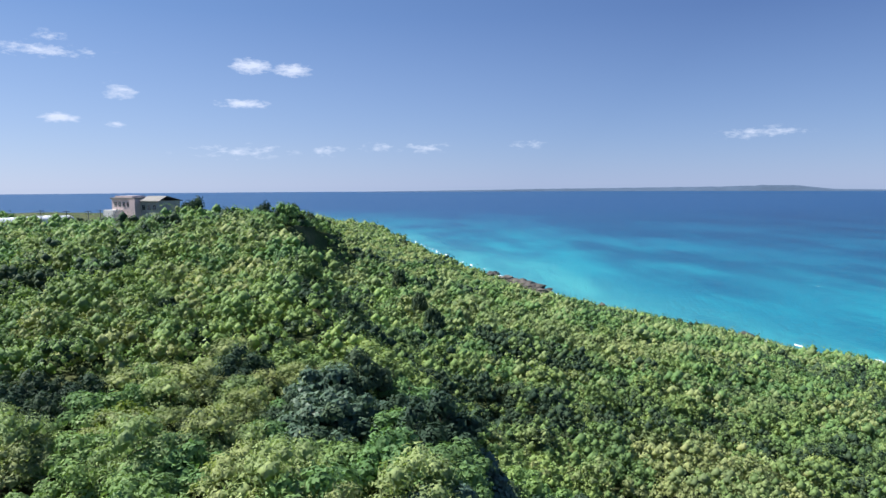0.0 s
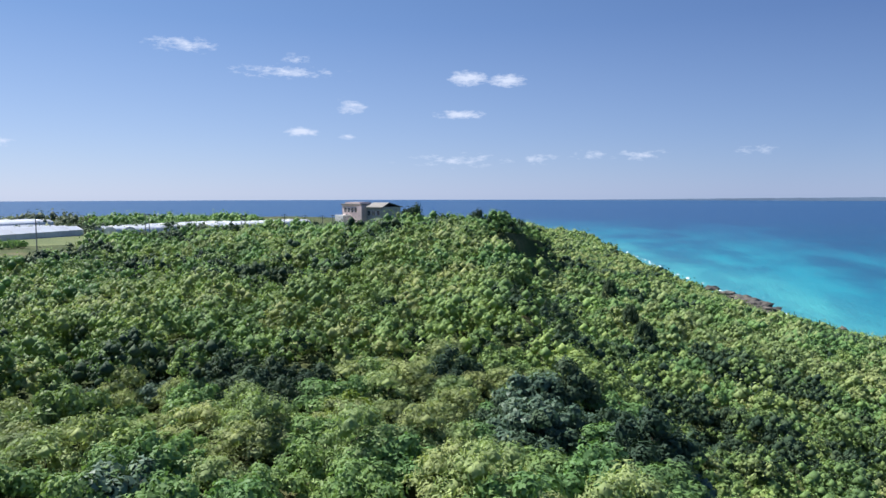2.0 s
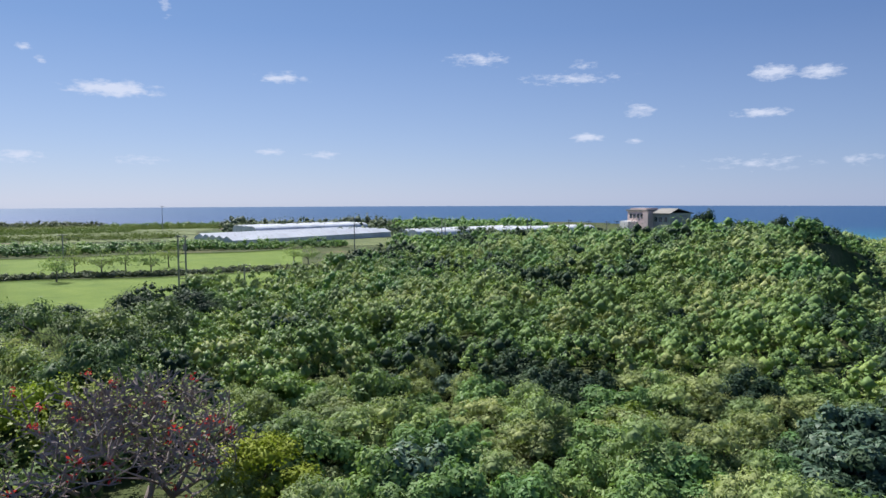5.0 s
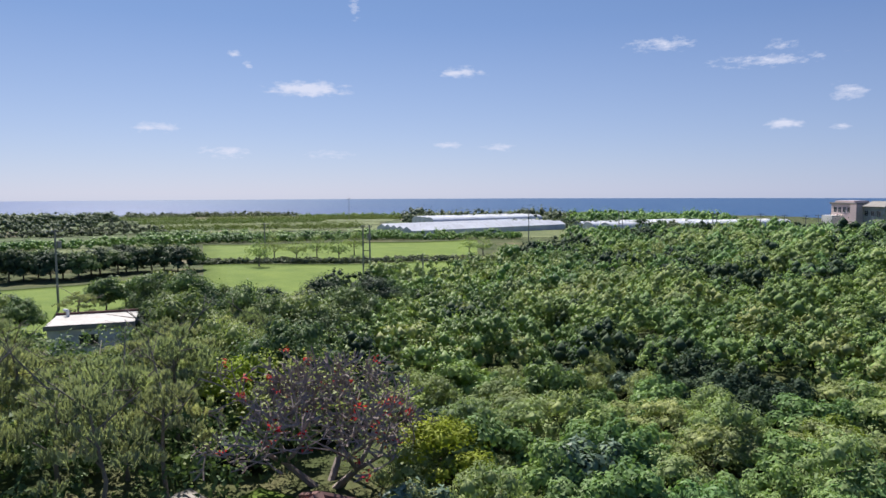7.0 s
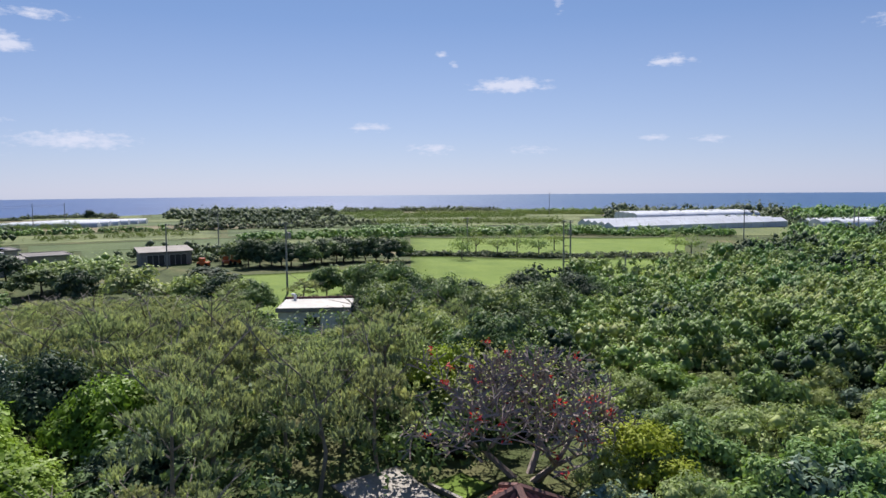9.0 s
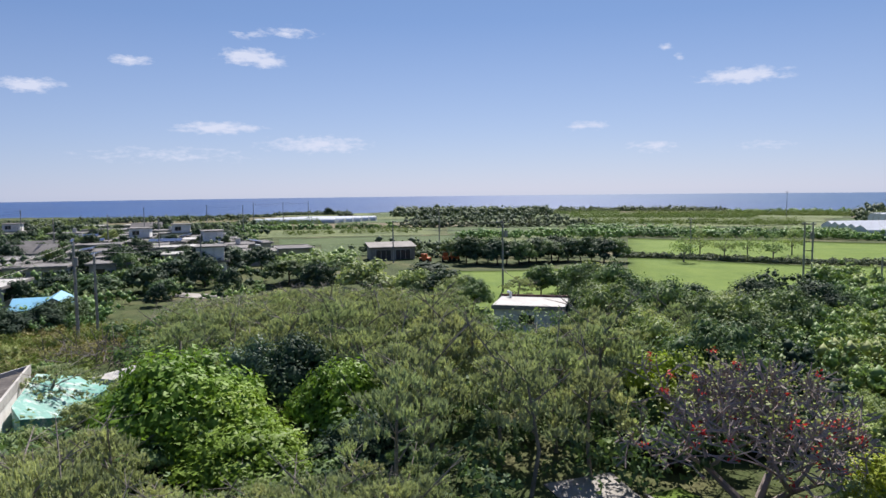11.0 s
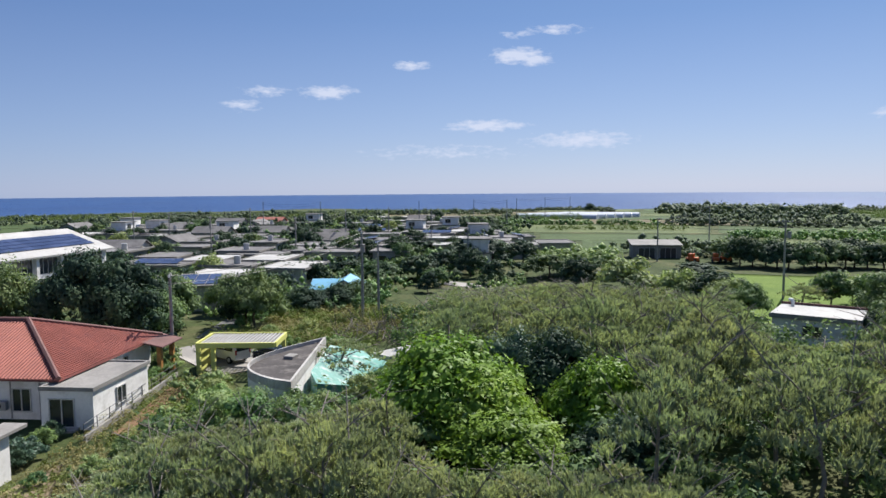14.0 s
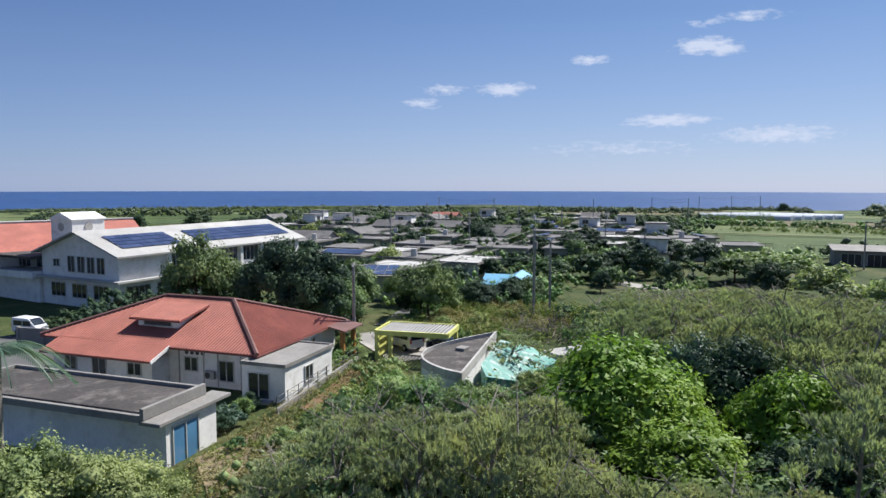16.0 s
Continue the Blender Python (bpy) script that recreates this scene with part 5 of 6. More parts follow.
def school():
    s = thing("school", "two-storey white school with solar panels on its roof", "school", -54.9, -77.5, 0, 182.9)
    W, D, E, R = 35.0, 15.0, 6.7, 9.3
    part("wall", gable_solid(0, W, 0.0, D, -0.5, E, R), M_WALL, s)
    roof_slopes(s, 0, W, 0, D, E, R, M_WHITEROOF, 0.9)
    part("ledge", boxed(-1.0, -1.0, 3.25, W + 0.3, 0, 3.5), M_WHITEROOF, s)
    part("ledge", boxed(-1.0, 0.0, 3.25, -0.0, D, 3.5), M_WHITEROOF, s)
    for i in range(4):
        window(s, "x-", 0, 2.6 + i * 1.9, 4.0 + i * 1.9, 4.2, 6.2, 2)
    window(s, "x-", 0, 11.4, 12.6, 4.8, 5.7, 2)
    for i in range(3):
        window(s, "x-", 0, 2.0 + i * 4.2, 4.8 + i * 4.2, 0.9, 2.6, 3)
    for i in range(6):
        x = 7.5 + i * 4.5
        window(s, "y-", 0, x + 0.5, x + 4.0, 4.1, 6.2, 4)
        part("column", boxed(x - 0.25, -0.55, -0.4, x + 0.25, 0.0, 6.5), M_WALL, s)
    for i in range(7):
        x = 1.0 + i * 4.7
        window(s, "y-", 0, x, x + 3.6, 0.6, 2.6, 4)
    # panels on the sunny slope
    k = (R - E) / (D / 2)
    pitch = math.degrees(math.atan(k))
    cell = boxed(-0.78, -0.48, 0, 0.78, 0.48, 0.05)
    proto = part("solar_panel", cell, M_SOLAR, s)
    proto.matrix_local = pose(2.4, 1.6, E + 1.6 * k + 0.32, pitch, 0, 0)
    for c in range(20):
        for r in range(4):
            x, y = 2.4 + c * 1.62, 1.6 + r * 1.02
            if (c, r) == (0, 0) or 6 <= c <= 7:
                continue
            o = proto.copy()
            scene.collection.objects.link(o)
            o.matrix_local = pose(x, y, E + y * k + 0.32, pitch, 0, 0)
    # clock turret
    part("turret", boxed(3.5, 13.5, 0, 8.5, 18.0, 10.6), M_WALL, s)
    bm = gable_solid(3.3, 8.7, 13.3, 18.2, 10.6, 10.7, 11.6)
    part("turret_roof", bm, M_WALL, s)
    bm = bmesh.new()
    bmesh.ops.create_cone(bm, cap_ends=True, segments=20, radius1=0.6, radius2=0.6, depth=0.1, matrix=pose(3.45, 15.8, 9.6, 0, 90, 0))
    part("clock_face", bm, M_PALE, s, "round pale clock face")
    bm = bmesh.new()
    bmesh.ops.create_cone(bm, cap_ends=True, segments=20, radius1=0.6, radius2=0.6, depth=0.1, matrix=pose(6.0, 13.45, 9.6, 90, 0, 0))
    part("clock_face", bm, M_PALE, s, "round pale clock face")
    # flat wing with a shaded gallery
    part("wall", boxed(-0.5, 15.05, -0.5, 9, 34, 3.0), M_WALL, s)
    part("wall", boxed(2.5, 15.05, 3.0, 9, 34, 5.6), M_PALE, s)
    part("roof", boxed(-1.4, 15.1, 5.6, 9.5, 35, 5.95), M_CONC, s)
    part("balcony", boxed(-1.4, 15.1, 3.0, 2.4, 35, 3.9), M_WALL, s)
    for i in range(4):
        window(s, "x-", 2.5, 17 + i * 4.3, 20 + i * 4.3, 4.0, 5.3, 3)


school()
red = thing("school_hall", "long hall with a red tiled roof behind the school", "hall", -75.6, -103.3, 0, 164)
part("wall", gable_solid(-44, 0, -7, 9, -0.5, 5.8, 9.3), M_WALL, red)
roof_slopes(red, -44, 0, -7, 9, 5.8, 9.4, M_TILE, 0.8)
part("ridge_tiles", rod(bmesh.new(), (-44.8, 1, 9.7), (0.8, 1, 9.7), 0.22, 0.22, 6), M_WHITEROOF, red, "white ridge of the hall roof")


def carport():
    c = thing("carport", "open yellow-green carport with a slatted roof", "carport", -50.0, -35.4, 0, 105.5)
    for y in (0, 4.2):
        part("beam", boxed(0, y - 0.09, 2.3, 6.6, y + 0.09, 2.72), M_YELLOWPAINT, c)
    for x in (0, 6.6):
        part("beam", boxed(x - 0.09, 0.09, 2.3, x + 0.09, 4.11, 2.72), M_YELLOWPAINT, c)
    slat = part("slat", boxed(-0.075, 0.05, 2.5, 0.075, 4.15, 2.66), M_WHITEROOF, c)
    slat.matrix_local = pose(0.35, 0, 0)
    for i in range(1, 19):
        o = slat.copy()
        scene.collection.objects.link(o)
        o.matrix_local = pose(0.35 + 0.335 * i, 0, 0)
    for x, y in ((0.15, 0.1), (1.4, 0.1), (0.15, 4.0), (6.4, 4.0)):
        part("post", boxed(x - 0.16, y - 0.16, -0.3, x + 0.16, y + 0.16, 2.3), M_YELLOWPAINT, c)
    part("side_wall", boxed(-0.12, 0.26, -0.3, 0.12, 3.84, 2.3), M_YELLOWPAINT, c)


def curved_block():
    b = thing("round_annex", "low curved white building with a dark stained flat roof", "building", 0, 0, 0)
    A, B = Vector((-41.6, -22.2, 0)), Vector((-55.2, -26.0, 0))
    n = Vector((0.277, -0.96, 0))
    ring = [A + (B - A) * t + n * 4.3 * math.sin(math.pi * t ** 0.75) for t in np.linspace(0, 1, 26)]

    def tube(r, z0, z1):
        bm = bmesh.new()
        slab(bm, [(p.x, p.y, z1 - 0.3) for p in r], z1 - z0)
        bmesh.ops.recalc_face_normals(bm, faces=bm.faces)
        return bm

    mid = sum(ring, Vector()) / len(ring)
    part("wall", tube([mid + (p - mid) * 0.985 for p in ring], -0.3, 2.5), M_WALL, b)
    part("roof", tube([mid + (p - mid) * 0.97 for p in ring], 2.5, 2.62), M_CONC, b)
    bm = bmesh.new()
    out = [(p, mid + (p - mid) * 0.94) for p in ring]
    for i in range(len(out)):
        (a, c), (d, e) = out[i], out[(i + 1) % len(out)]
        for q in (((a.x, a.y, 2.65), (d.x, d.y, 2.65), (e.x, e.y, 2.65), (c.x, c.y, 2.65)), ((a.x, a.y, 2.0), (d.x, d.y, 2.0), (d.x, d.y, 2.65), (a.x, a.y, 2.65)), ((c.x, c.y, 2.3), (e.x, e.y, 2.3), (e.x, e.y, 2.65), (c.x, c.y, 2.65))):
            sheet(bm, q)
    part("parapet", bm, M_PALE, b, "pale stained parapet rim")
    part("hatch", boxed(-49.3, -26.4, 2.3, -48.3, -25.6, 2.55, bevel=0.03), M_CONCLT, b)


carport()
curved_block()
pool = thing("pool_shell", "teal-painted concrete shell with bleached white patches", "pool", 0, 0)
bm = slab(bmesh.new(), ((-45.0, -22.0, 1.6), (-48.0, -20.8, 0.7), (-56.5, -20.4, 0.6), (-57.5, -22.6, 0.9), (-54.5, -25.3, 2.1), (-46.5, -23.2, 2.0)), 1.9)
bmesh.ops.recalc_face_normals(bm, faces=bm.faces)
part("shell", bm, M_TEAL, pool)
part("rim", slab(bmesh.new(), ((-56, -20.4, 1.0), (-60, -18.9, 1.0), (-60.6, -20.4, 1.0), (-56.6, -22.2, 1.1)), 0.4), M_WHITEROOF, pool)


# ---- vehicles ----
def vehicle(name, label, x, y, turn, paint, L=4.7, W=1.7, H=1.95, nose=0.55):
    v = thing(name, label, "vehicle", x, y, 0.12 + lz(x, y), turn)
    prof = [(0, 0.35), (L, 0.35), (L, 0.95), (L - nose, 1.12), (L - nose - 0.75, H - 0.05), (L - nose - 1.0, H), (0.12, H), (0, H - 0.25)]
    bm = bmesh.new()
    a = [bm.verts.new((px, -W / 2, pz)) for px, pz in prof]
    b = [bm.verts.new((px, W / 2, pz)) for px, pz in prof]
    bm.faces.new(a)
    bm.faces.new(b[::-1])
    for i in range(len(prof)):
        bm.faces.new((a[i], b[i], b[(i + 1) % len(prof)], a[(i + 1) % len(prof)]))
    bmesh.ops.recalc_face_normals(bm, faces=bm.faces)
    bmesh.ops.bevel(bm, geom=list(bm.edges), offset=0.05, segments=1, affect="EDGES")
    part("body", bm, paint, v)
    z0, z1 = H * 0.58, H * 0.86
    for y in (-W / 2 - 0.005, W / 2 + 0.005):
        for x0, x1 in ((0.35, 1.5), (1.6, 2.7), (2.8, L - nose - 0.65)):
            if x1 > x0 + 0.2:
                part("side_window", boxed(x0, y - 0.01, z0, x1, y + 0.01, z1), M_GLASS, v)
        for x0 in (0.85, L - 0.95):
            bm = bmesh.new()
            bmesh.ops.create_cone(bm, cap_ends=True, segments=18, radius1=0.33, radius2=0.33, depth=0.2, matrix=pose(x0, y * 0.95, 0.33, 90, 0, 0))
            wheel = part("wheel", bm, M_TYRE, v)
            bm = bmesh.new()
            bmesh.ops.create_cone(bm, cap_ends=True, segments=14, radius1=0.19, radius2=0.19, depth=0.22, matrix=pose(x0, y * 0.95, 0.33, 90, 0, 0))
            part("rim", bm, M_FRAME, wheel)
    part("rear_window", boxed(-0.03, -W / 2 + 0.15, z0, 0.02, W / 2 - 0.15, z1), M_GLASS, v)
    for y in (-W / 2 + 0.02, W / 2 - 0.16):
        part("tail_light", boxed(-0.03, y, 0.85, 0.02, y + 0.14, 1.25), M_RED, v)
    part("windscreen", slab(bmesh.new(), [(L - nose + 0.01, W / 2 - 0.12, 1.16), (L - nose - 0.72, W / 2 - 0.12, H - 0.05), (L - nose - 0.72, -W / 2 + 0.12, H - 0.05), (L - nose + 0.01, -W / 2 + 0.12, 1.16)], 0.02), M_GLASS, v)
    return v


vehicle("van", "white delivery van parked beneath the carport", -54.2, -33.6, 250, M_CAR)
vehicle("car", "dark blue hatchback parked beside the carport", -54.6, -29.6, 250, M_CARDARK, 3.6, 1.55, 1.5, 0.8)
vehicle("truck", "small white truck behind a concrete wall", *spot(151.3, 84), 100, M_CAR, 3.4, 1.5, 1.8, 0.3)
vehicle("car", "dark car parked under the pines", *spot(69.6, 41), 40, M_CARDARK, 3.8, 1.6, 1.5, 0.8)
vehicle("car", "silver car parked behind the grove", *spot(93.0, 51), 60, M_CAR, 3.8, 1.6, 1.5, 0.8)


# ---- sheds, farm buildings, greenhouses ----
def shed():
    s = thing("shed", "low white building with a flat pale roof", "shed", -74.0, 12.6, 0, 160.0)
    part("wall", boxed(0.2, -7.6, -0.3, 6.4, -0.2, 2.75), M_WALL, s)
    part("roof", boxed(0, -7.8, 2.75, 6.6, 0, 3.0, bevel=0.02), M_WHITEROOF, s)
    part("edge_trim", boxed(-0.06, -7.85, 2.6, 0.0, 0.05, 3.06), M_CONCLT, s, "weathered grey roof edge")
    part("edge_trim", boxed(6.6, -7.85, 2.7, 6.72, 0.05, 3.25), M_TILERIDGE, s, "dark brown roof edge")
    part("pipe", rod(rod(bmesh.new(), (5.6, -1.2, 3.0), (5.6, -1.2, 3.6), 0.16), (5.6, -1.2, 3.6), (6.2, -0.8, 3.6), 0.16), M_CAR, s)
    window(s, "x-", 0.2, -4.6, -2.9, 1.0, 2.0, 2)
    window(s, "y+", -0.2, 2.4, 4.2, 1.0, 2.0, 2)


shed()
barn = thing("barn", "long grey barn with a pale metal roof", "barn", -156, 9.2, lz(-156, 4), 188)
part("wall", boxed(0, 0, -0.5, 6, 10, 2.7), M_CONCLT, barn)
part("roof", slab(bmesh.new(), ((-0.4, -0.4, 2.9), (6.4, -0.4, 3.6), (6.4, 10.4, 3.6), (-0.4, 10.4, 2.9)), 0.15), M_CONCLT, barn)
window(barn, "x-", 0, 1.0, 4.4, 0.0, 2.2, 3, "door", M_DARKMETAL)
window(barn, "x-", 0, 5.4, 8.8, 0.0, 2.2, 3, "door", M_DARKMETAL)
for i, (x, y) in enumerate(((-150, 15.5), (-151, 17.5), (-149, 11))):
    mch = thing("farm_machine", "orange farm machine standing beside the barn", "machine", x, y, lz(x, y), 30 * i, "farm machines")
    part("chassis", boxed(-1.2, -0.6, 0.4, 1.2, 0.6, 1.1, bevel=0.1), M_ORANGE, mch)
    part("cab", boxed(-0.8, -0.5, 1.1, 0.3, 0.5, 1.9, bevel=0.08), M_ORANGE, mch)
    for wx in (-0.8, 0.8):
        for wy in (-0.62, 0.62):
            bm = bmesh.new()
            bmesh.ops.create_cone(bm, cap_ends=True, segments=12, radius1=0.42, radius2=0.42, depth=0.2, matrix=pose(wx, wy, 0.42, 90, 0, 0))
            part("wheel", bm, M_TYRE, mch)


def greenhouse_kind(L, W, H, peak=False):
    g = thing("greenhouse", "long white vinyl-covered tunnel greenhouse", "greenhouse", 0, 0, 0, 0, "greenhouses")
    n = 10
    arc = [(-W / 2 * math.cos(math.pi * i / n), H * 0.35 + H * 0.65 * math.sin(math.pi * i / n)) for i in range(n + 1)]
    if peak:
        arc = [(-W / 2, H * 0.62), (0, H), (W / 2, H * 0.62)]
    arc = [(-W / 2, -0.4)] + arc + [(W / 2, -0.4)]
    bm = bmesh.new()
    a = [bm.verts.new((x, 0, z)) for x, z in arc]
    b = [bm.verts.new((x, L, z)) for x, z in arc]
    bm.faces.new(a)
    bm.faces.new(b[::-1])
    for i in range(len(arc) - 1):
        bm.faces.new((a[i], b[i], b[i + 1], a[i + 1]))
    bmesh.ops.recalc_face_normals(bm, faces=bm.faces)
    part("cover", bm, M_VINYL, g)
    bm = bmesh.new()
    bows = []
    for (x, z), (xa, za), (xb, zb) in zip(arc, arc[:1] + arc[:-1], arc[1:] + arc[-1:]):
        out = Vector((-(zb - za), 0, xb - xa)).normalized() * 0.06
        bows.append([bm.verts.new(Vector((x, 0, z + 0.012)) + o) for o in (out, Vector((0, 0.06, 0)), -out, Vector((0, -0.06, 0)))])
    for p, q in zip(bows, bows[1:]):
        for i in range(4):
            bm.faces.new((p[i], p[(i + 1) % 4], q[(i + 1) % 4], q[i]))
    bmesh.ops.recalc_face_normals(bm, faces=bm.faces)
    hoop = part("hoop", bm, M_FRAME, g)
    for y in np.arange(6.0, L + 0.1, 6.0):
        o = hoop.copy()
        scene.collection.objects.link(o)
        o.location = (0, y, 0)
    part("door", boxed(-0.6, -0.05, -0.2, 0.6, 0.02, 2.0), M_FRAME, g)
    return g


G_PEAK, G_TUN, G_LOW = greenhouse_kind(78, 6.6, 3.6, True), greenhouse_kind(62, 7.5, 3.6), greenhouse_kind(40, 6.0, 2.6)
for i in range(5):
    x, y = -196 - i * 6.7, 146 + i * 2.0
    copy_thing(G_PEAK, pose(x, y, lz(x, y + 35) - 0.2, 0, 0, -2))
for i in range(4):
    x, y = -236 - i * 7.0, 188 + i * 3
    copy_thing(G_TUN, pose(x, y, lz(x, y + 25) + 1.2, 0, 0, -6))
for x, y, t in ((-176, 232, -14), (-184, 231, -14), (-192, 234, -14), (-163, 262, -18), (-171, 262, -18)):
    copy_thing(G_TUN, pose(x, y, lz(x, y + 20) - 0.6, 0, 0, t))
for i in range(6):
    x, y = -352 - i * 7, -58 + i * 4
    copy_thing(G_LOW, pose(x, y, lz(x, y) + 0.1, 0, 0, -8))
retire(G_PEAK, G_TUN, G_LOW)


def hill_villa():
    v = thing("hillside_building", "large dusty-pink building with a hipped grey roof", "building", *spot(21.2, 262), 6.0, -28)
    part("wall", boxed(0, 0, -4, 10.5, 9, 5.2), M_PINK, v)
    part("roof", boxed(-0.4, -0.4, 5.2, 10.9, 9.4, 5.7), M_CONCLT, v)
    part("parapet", boxed(1, 0.5, 5.7, 9, 6, 6.3), M_PINK, v)
    part("wall", boxed(10.5, 1.5, -4, 19.5, 11, 4.6), M_PALE, v)
    bm = slab(bmesh.new(), ((9.8, 0.8, 4.6), (20.4, 0.8, 4.6), (18.6, 6.2, 6.2), (10.4, 6.2, 6.2)), 0.2)
    bmesh.ops.recalc_face_normals(bm, faces=bm.faces)
    part("roof", bm, M_CONCLT, v)
    bm = slab(bmesh.new(), ((10.4, 6.2, 6.2), (18.6, 6.2, 6.2), (20.4, 11.6, 4.6), (9.8, 11.6, 4.6)), 0.2)
    bmesh.ops.recalc_face_normals(bm, faces=bm.faces)
    part("roof", bm, M_CONCLT, v)
    part("wing", boxed(0.5, -4, -4, 5, 0, 1.6), M_WALL, v)
    part("tower", boxed(9.0, -1.0, -4, 11.6, 1.5, 4.9), M_PINK, v)
    for i in range(4):
        window(v, "y-", 0, 1.2 + i * 1.9, 2.4 + i * 1.9, 2.6, 4.2, 2)
    for i in range(3):
        window(v, "y-", 1.5, 12.2 + i * 2.4, 13.6 + i * 2.4, 1.6, 3.2, 2)


hill_villa()
wallob = thing("earth_bank", "low reddish earth bank beside the hillside building", "bank", *spot(24.5, 240), lz(*spot(24.5, 240)) + 0.6, 20)
part("bank", boxed(0, 0, -3, 12, 3, 1.4, bevel=0.3), M_EARTH, wallob)


# ---- village houses ----
def village_kind(sx, sy, h, roof, wall, extra, label):
    v = thing("village_house", label, "house", 0, 0, 0, 0, "village houses")
    part("wall", boxed(0, 0, -0.6, sx, sy, h), wall, v)
    flat_roof(v, 0, 0, sx, sy, h, roof, M_CONCLT, 0.6, 0.22, 0.12)
    for i in range(2):
        window(v, "y-", 0, 1.2 + i * sx / 2, 1.2 + i * sx / 2 + sx / 4, 0.9, h - 0.7, 1)
        window(v, "y+", sy, 1.2 + i * sx / 2, 1.2 + i * sx / 2 + sx / 4, 0.9, h - 0.7, 1)
        window(v, "x+", sx, 1.0 + i * sy / 2, 1.0 + i * sy / 2 + sy / 4, 0.9, h - 0.7, 1)
    if extra == "tank":
        bm = bmesh.new()
        bmesh.ops.create_cone(bm, cap_ends=True, segments=14, radius1=0.6, radius2=0.55, depth=1.3, matrix=pose(sx * 0.7, sy * 0.6, h + 0.9))
        part("water_tank", bm, M_FRAME, v)
    if extra == "solar":
        for i in range(5):
            for j in range(3):
                o = part("solar_panel", boxed(-0.75, -0.48, 0, 0.75, 0.48, 0.05), M_SOLAR, v)
                o.matrix_local = pose(1.6 + i * 1.6, sy * 0.3 + j * 1.0, h + 0.45 + j * 0.17, 10, 0, 0)
    if extra == "upper":
        part("upper_wall", boxed(sx * 0.35, sy * 0.3, h + 0.2, sx * 0.95, sy * 0.95, h + 2.7), wall, v)
        part("upper_roof", boxed(sx * 0.3, sy * 0.25, h + 2.7, sx, sy, h + 2.9), roof, v)
        window(v, "y-", sx * 0.0 + sy * 0.3, sx * 0.45, sx * 0.65, h + 0.9, h + 2.1, 2)
    if extra == "gable":
        roof_slopes(v, 0, sx, 0, sy, h + 0.25, h + 1.9, roof, 0.5, 0.15)
        part("gable_wall", gable_solid(0, sx, 0, sy, h + 0.2, h + 0.26, h + 1.88), wall, v)
    return v


VK = [village_kind(9.5, 7, 2.8, M_FLATROOF, M_PALE, "", "flat-roofed grey concrete village house"),
      village_kind(9, 8, 2.9, M_FLATROOF, M_PALE, "tank", "flat-roofed concrete house with a roof water tank"),
      village_kind(10, 7, 2.8, M_WHITEROOF, M_PALE, "", "flat-roofed house with a bright white roof"),
      village_kind(9.5, 7, 2.8, M_FLATROOF, M_PALE, "solar", "concrete house with solar panels on its flat roof"),
      village_kind(9, 7.5, 2.8, M_FLATROOF, M_WALL, "upper", "two-storey stepped concrete village house"),
      village_kind(10, 7, 2.6, M_TILE, M_PALE, "gable", "village house with a red gabled roof"),
      village_kind(10, 7, 2.6, M_FLATROOF, M_PALE, "gable", "village house with a dark gabled roof")]
vr = np.random.default_rng(99)
for i in range(17):
    for j in range(14):
        u, w = 88 + i * 12.5 + vr.uniform(-2.5, 2.5), -108 + j * 15 + vr.uniform(-2.5, 2.5)
        a = radians(118)
        x, y = -math.sin(a) * u - math.cos(a) * w, math.cos(a) * u - math.sin(a) * w
        az, d = math.degrees(math.atan2(-x, y)), math.hypot(x, y)
        lo = np.interp(d, [90, 120, 160, 220, 300], [111, 106.5, 100.5, 104, 109])
        hi = np.interp(d, [90, 110, 150, 200, 300], [124, 128.5, 133, 134, 133])
        if not lo < az < hi or d < 104 or d > 285 or vr.random() < 0.12 or math.hypot(x + 86, y + 39) < 11 or math.hypot(x + 83, y + 57) < 9 or (az < 119.5 and d < 140):
            continue
        k = int(vr.choice(7, p=[0.44, 0.20, 0.11, 0.05, 0.08, 0.02, 0.10]))
        copy_thing(VK[k], pose(x, y, lz(x, y), 0, 0, float(vr.choice([10, 100])) + vr.uniform(-4, 4)))
        if vr.random() < 0.6:
            stand((T_DARK, T_MID, T_DARK, T_OLIVE)[int(vr.integers(0, 4))], 6.3, az + vr.uniform(-1.5, 1.5), d + vr.uniform(6, 9), vr.uniform(3.2, 5.4), vr.uniform(0.5, 0.9), "garden tree between the village houses")
for az, d, k, t in ((101.0, 186, 4, 20), (98.2, 178, 3, 20), (130.0, 232, 4, 8), (127.6, 238, 4, 8), (128.8, 226, 2, 8), (107.6, 298, 2, 10), (110.4, 300, 2, 10), (106.0, 180, 0, 15), (100, 160, 1, 20), (95.0, 160, 0, 15), (123.6, 128, 2, 10), (118.6, 122, 2, 10), (117.0, 110, 2, 5)):
    x, y = spot(az, d)
    copy_thing(VK[k], pose(x, y, lz(x, y), 0, 0, t + 180))
retire(*VK)


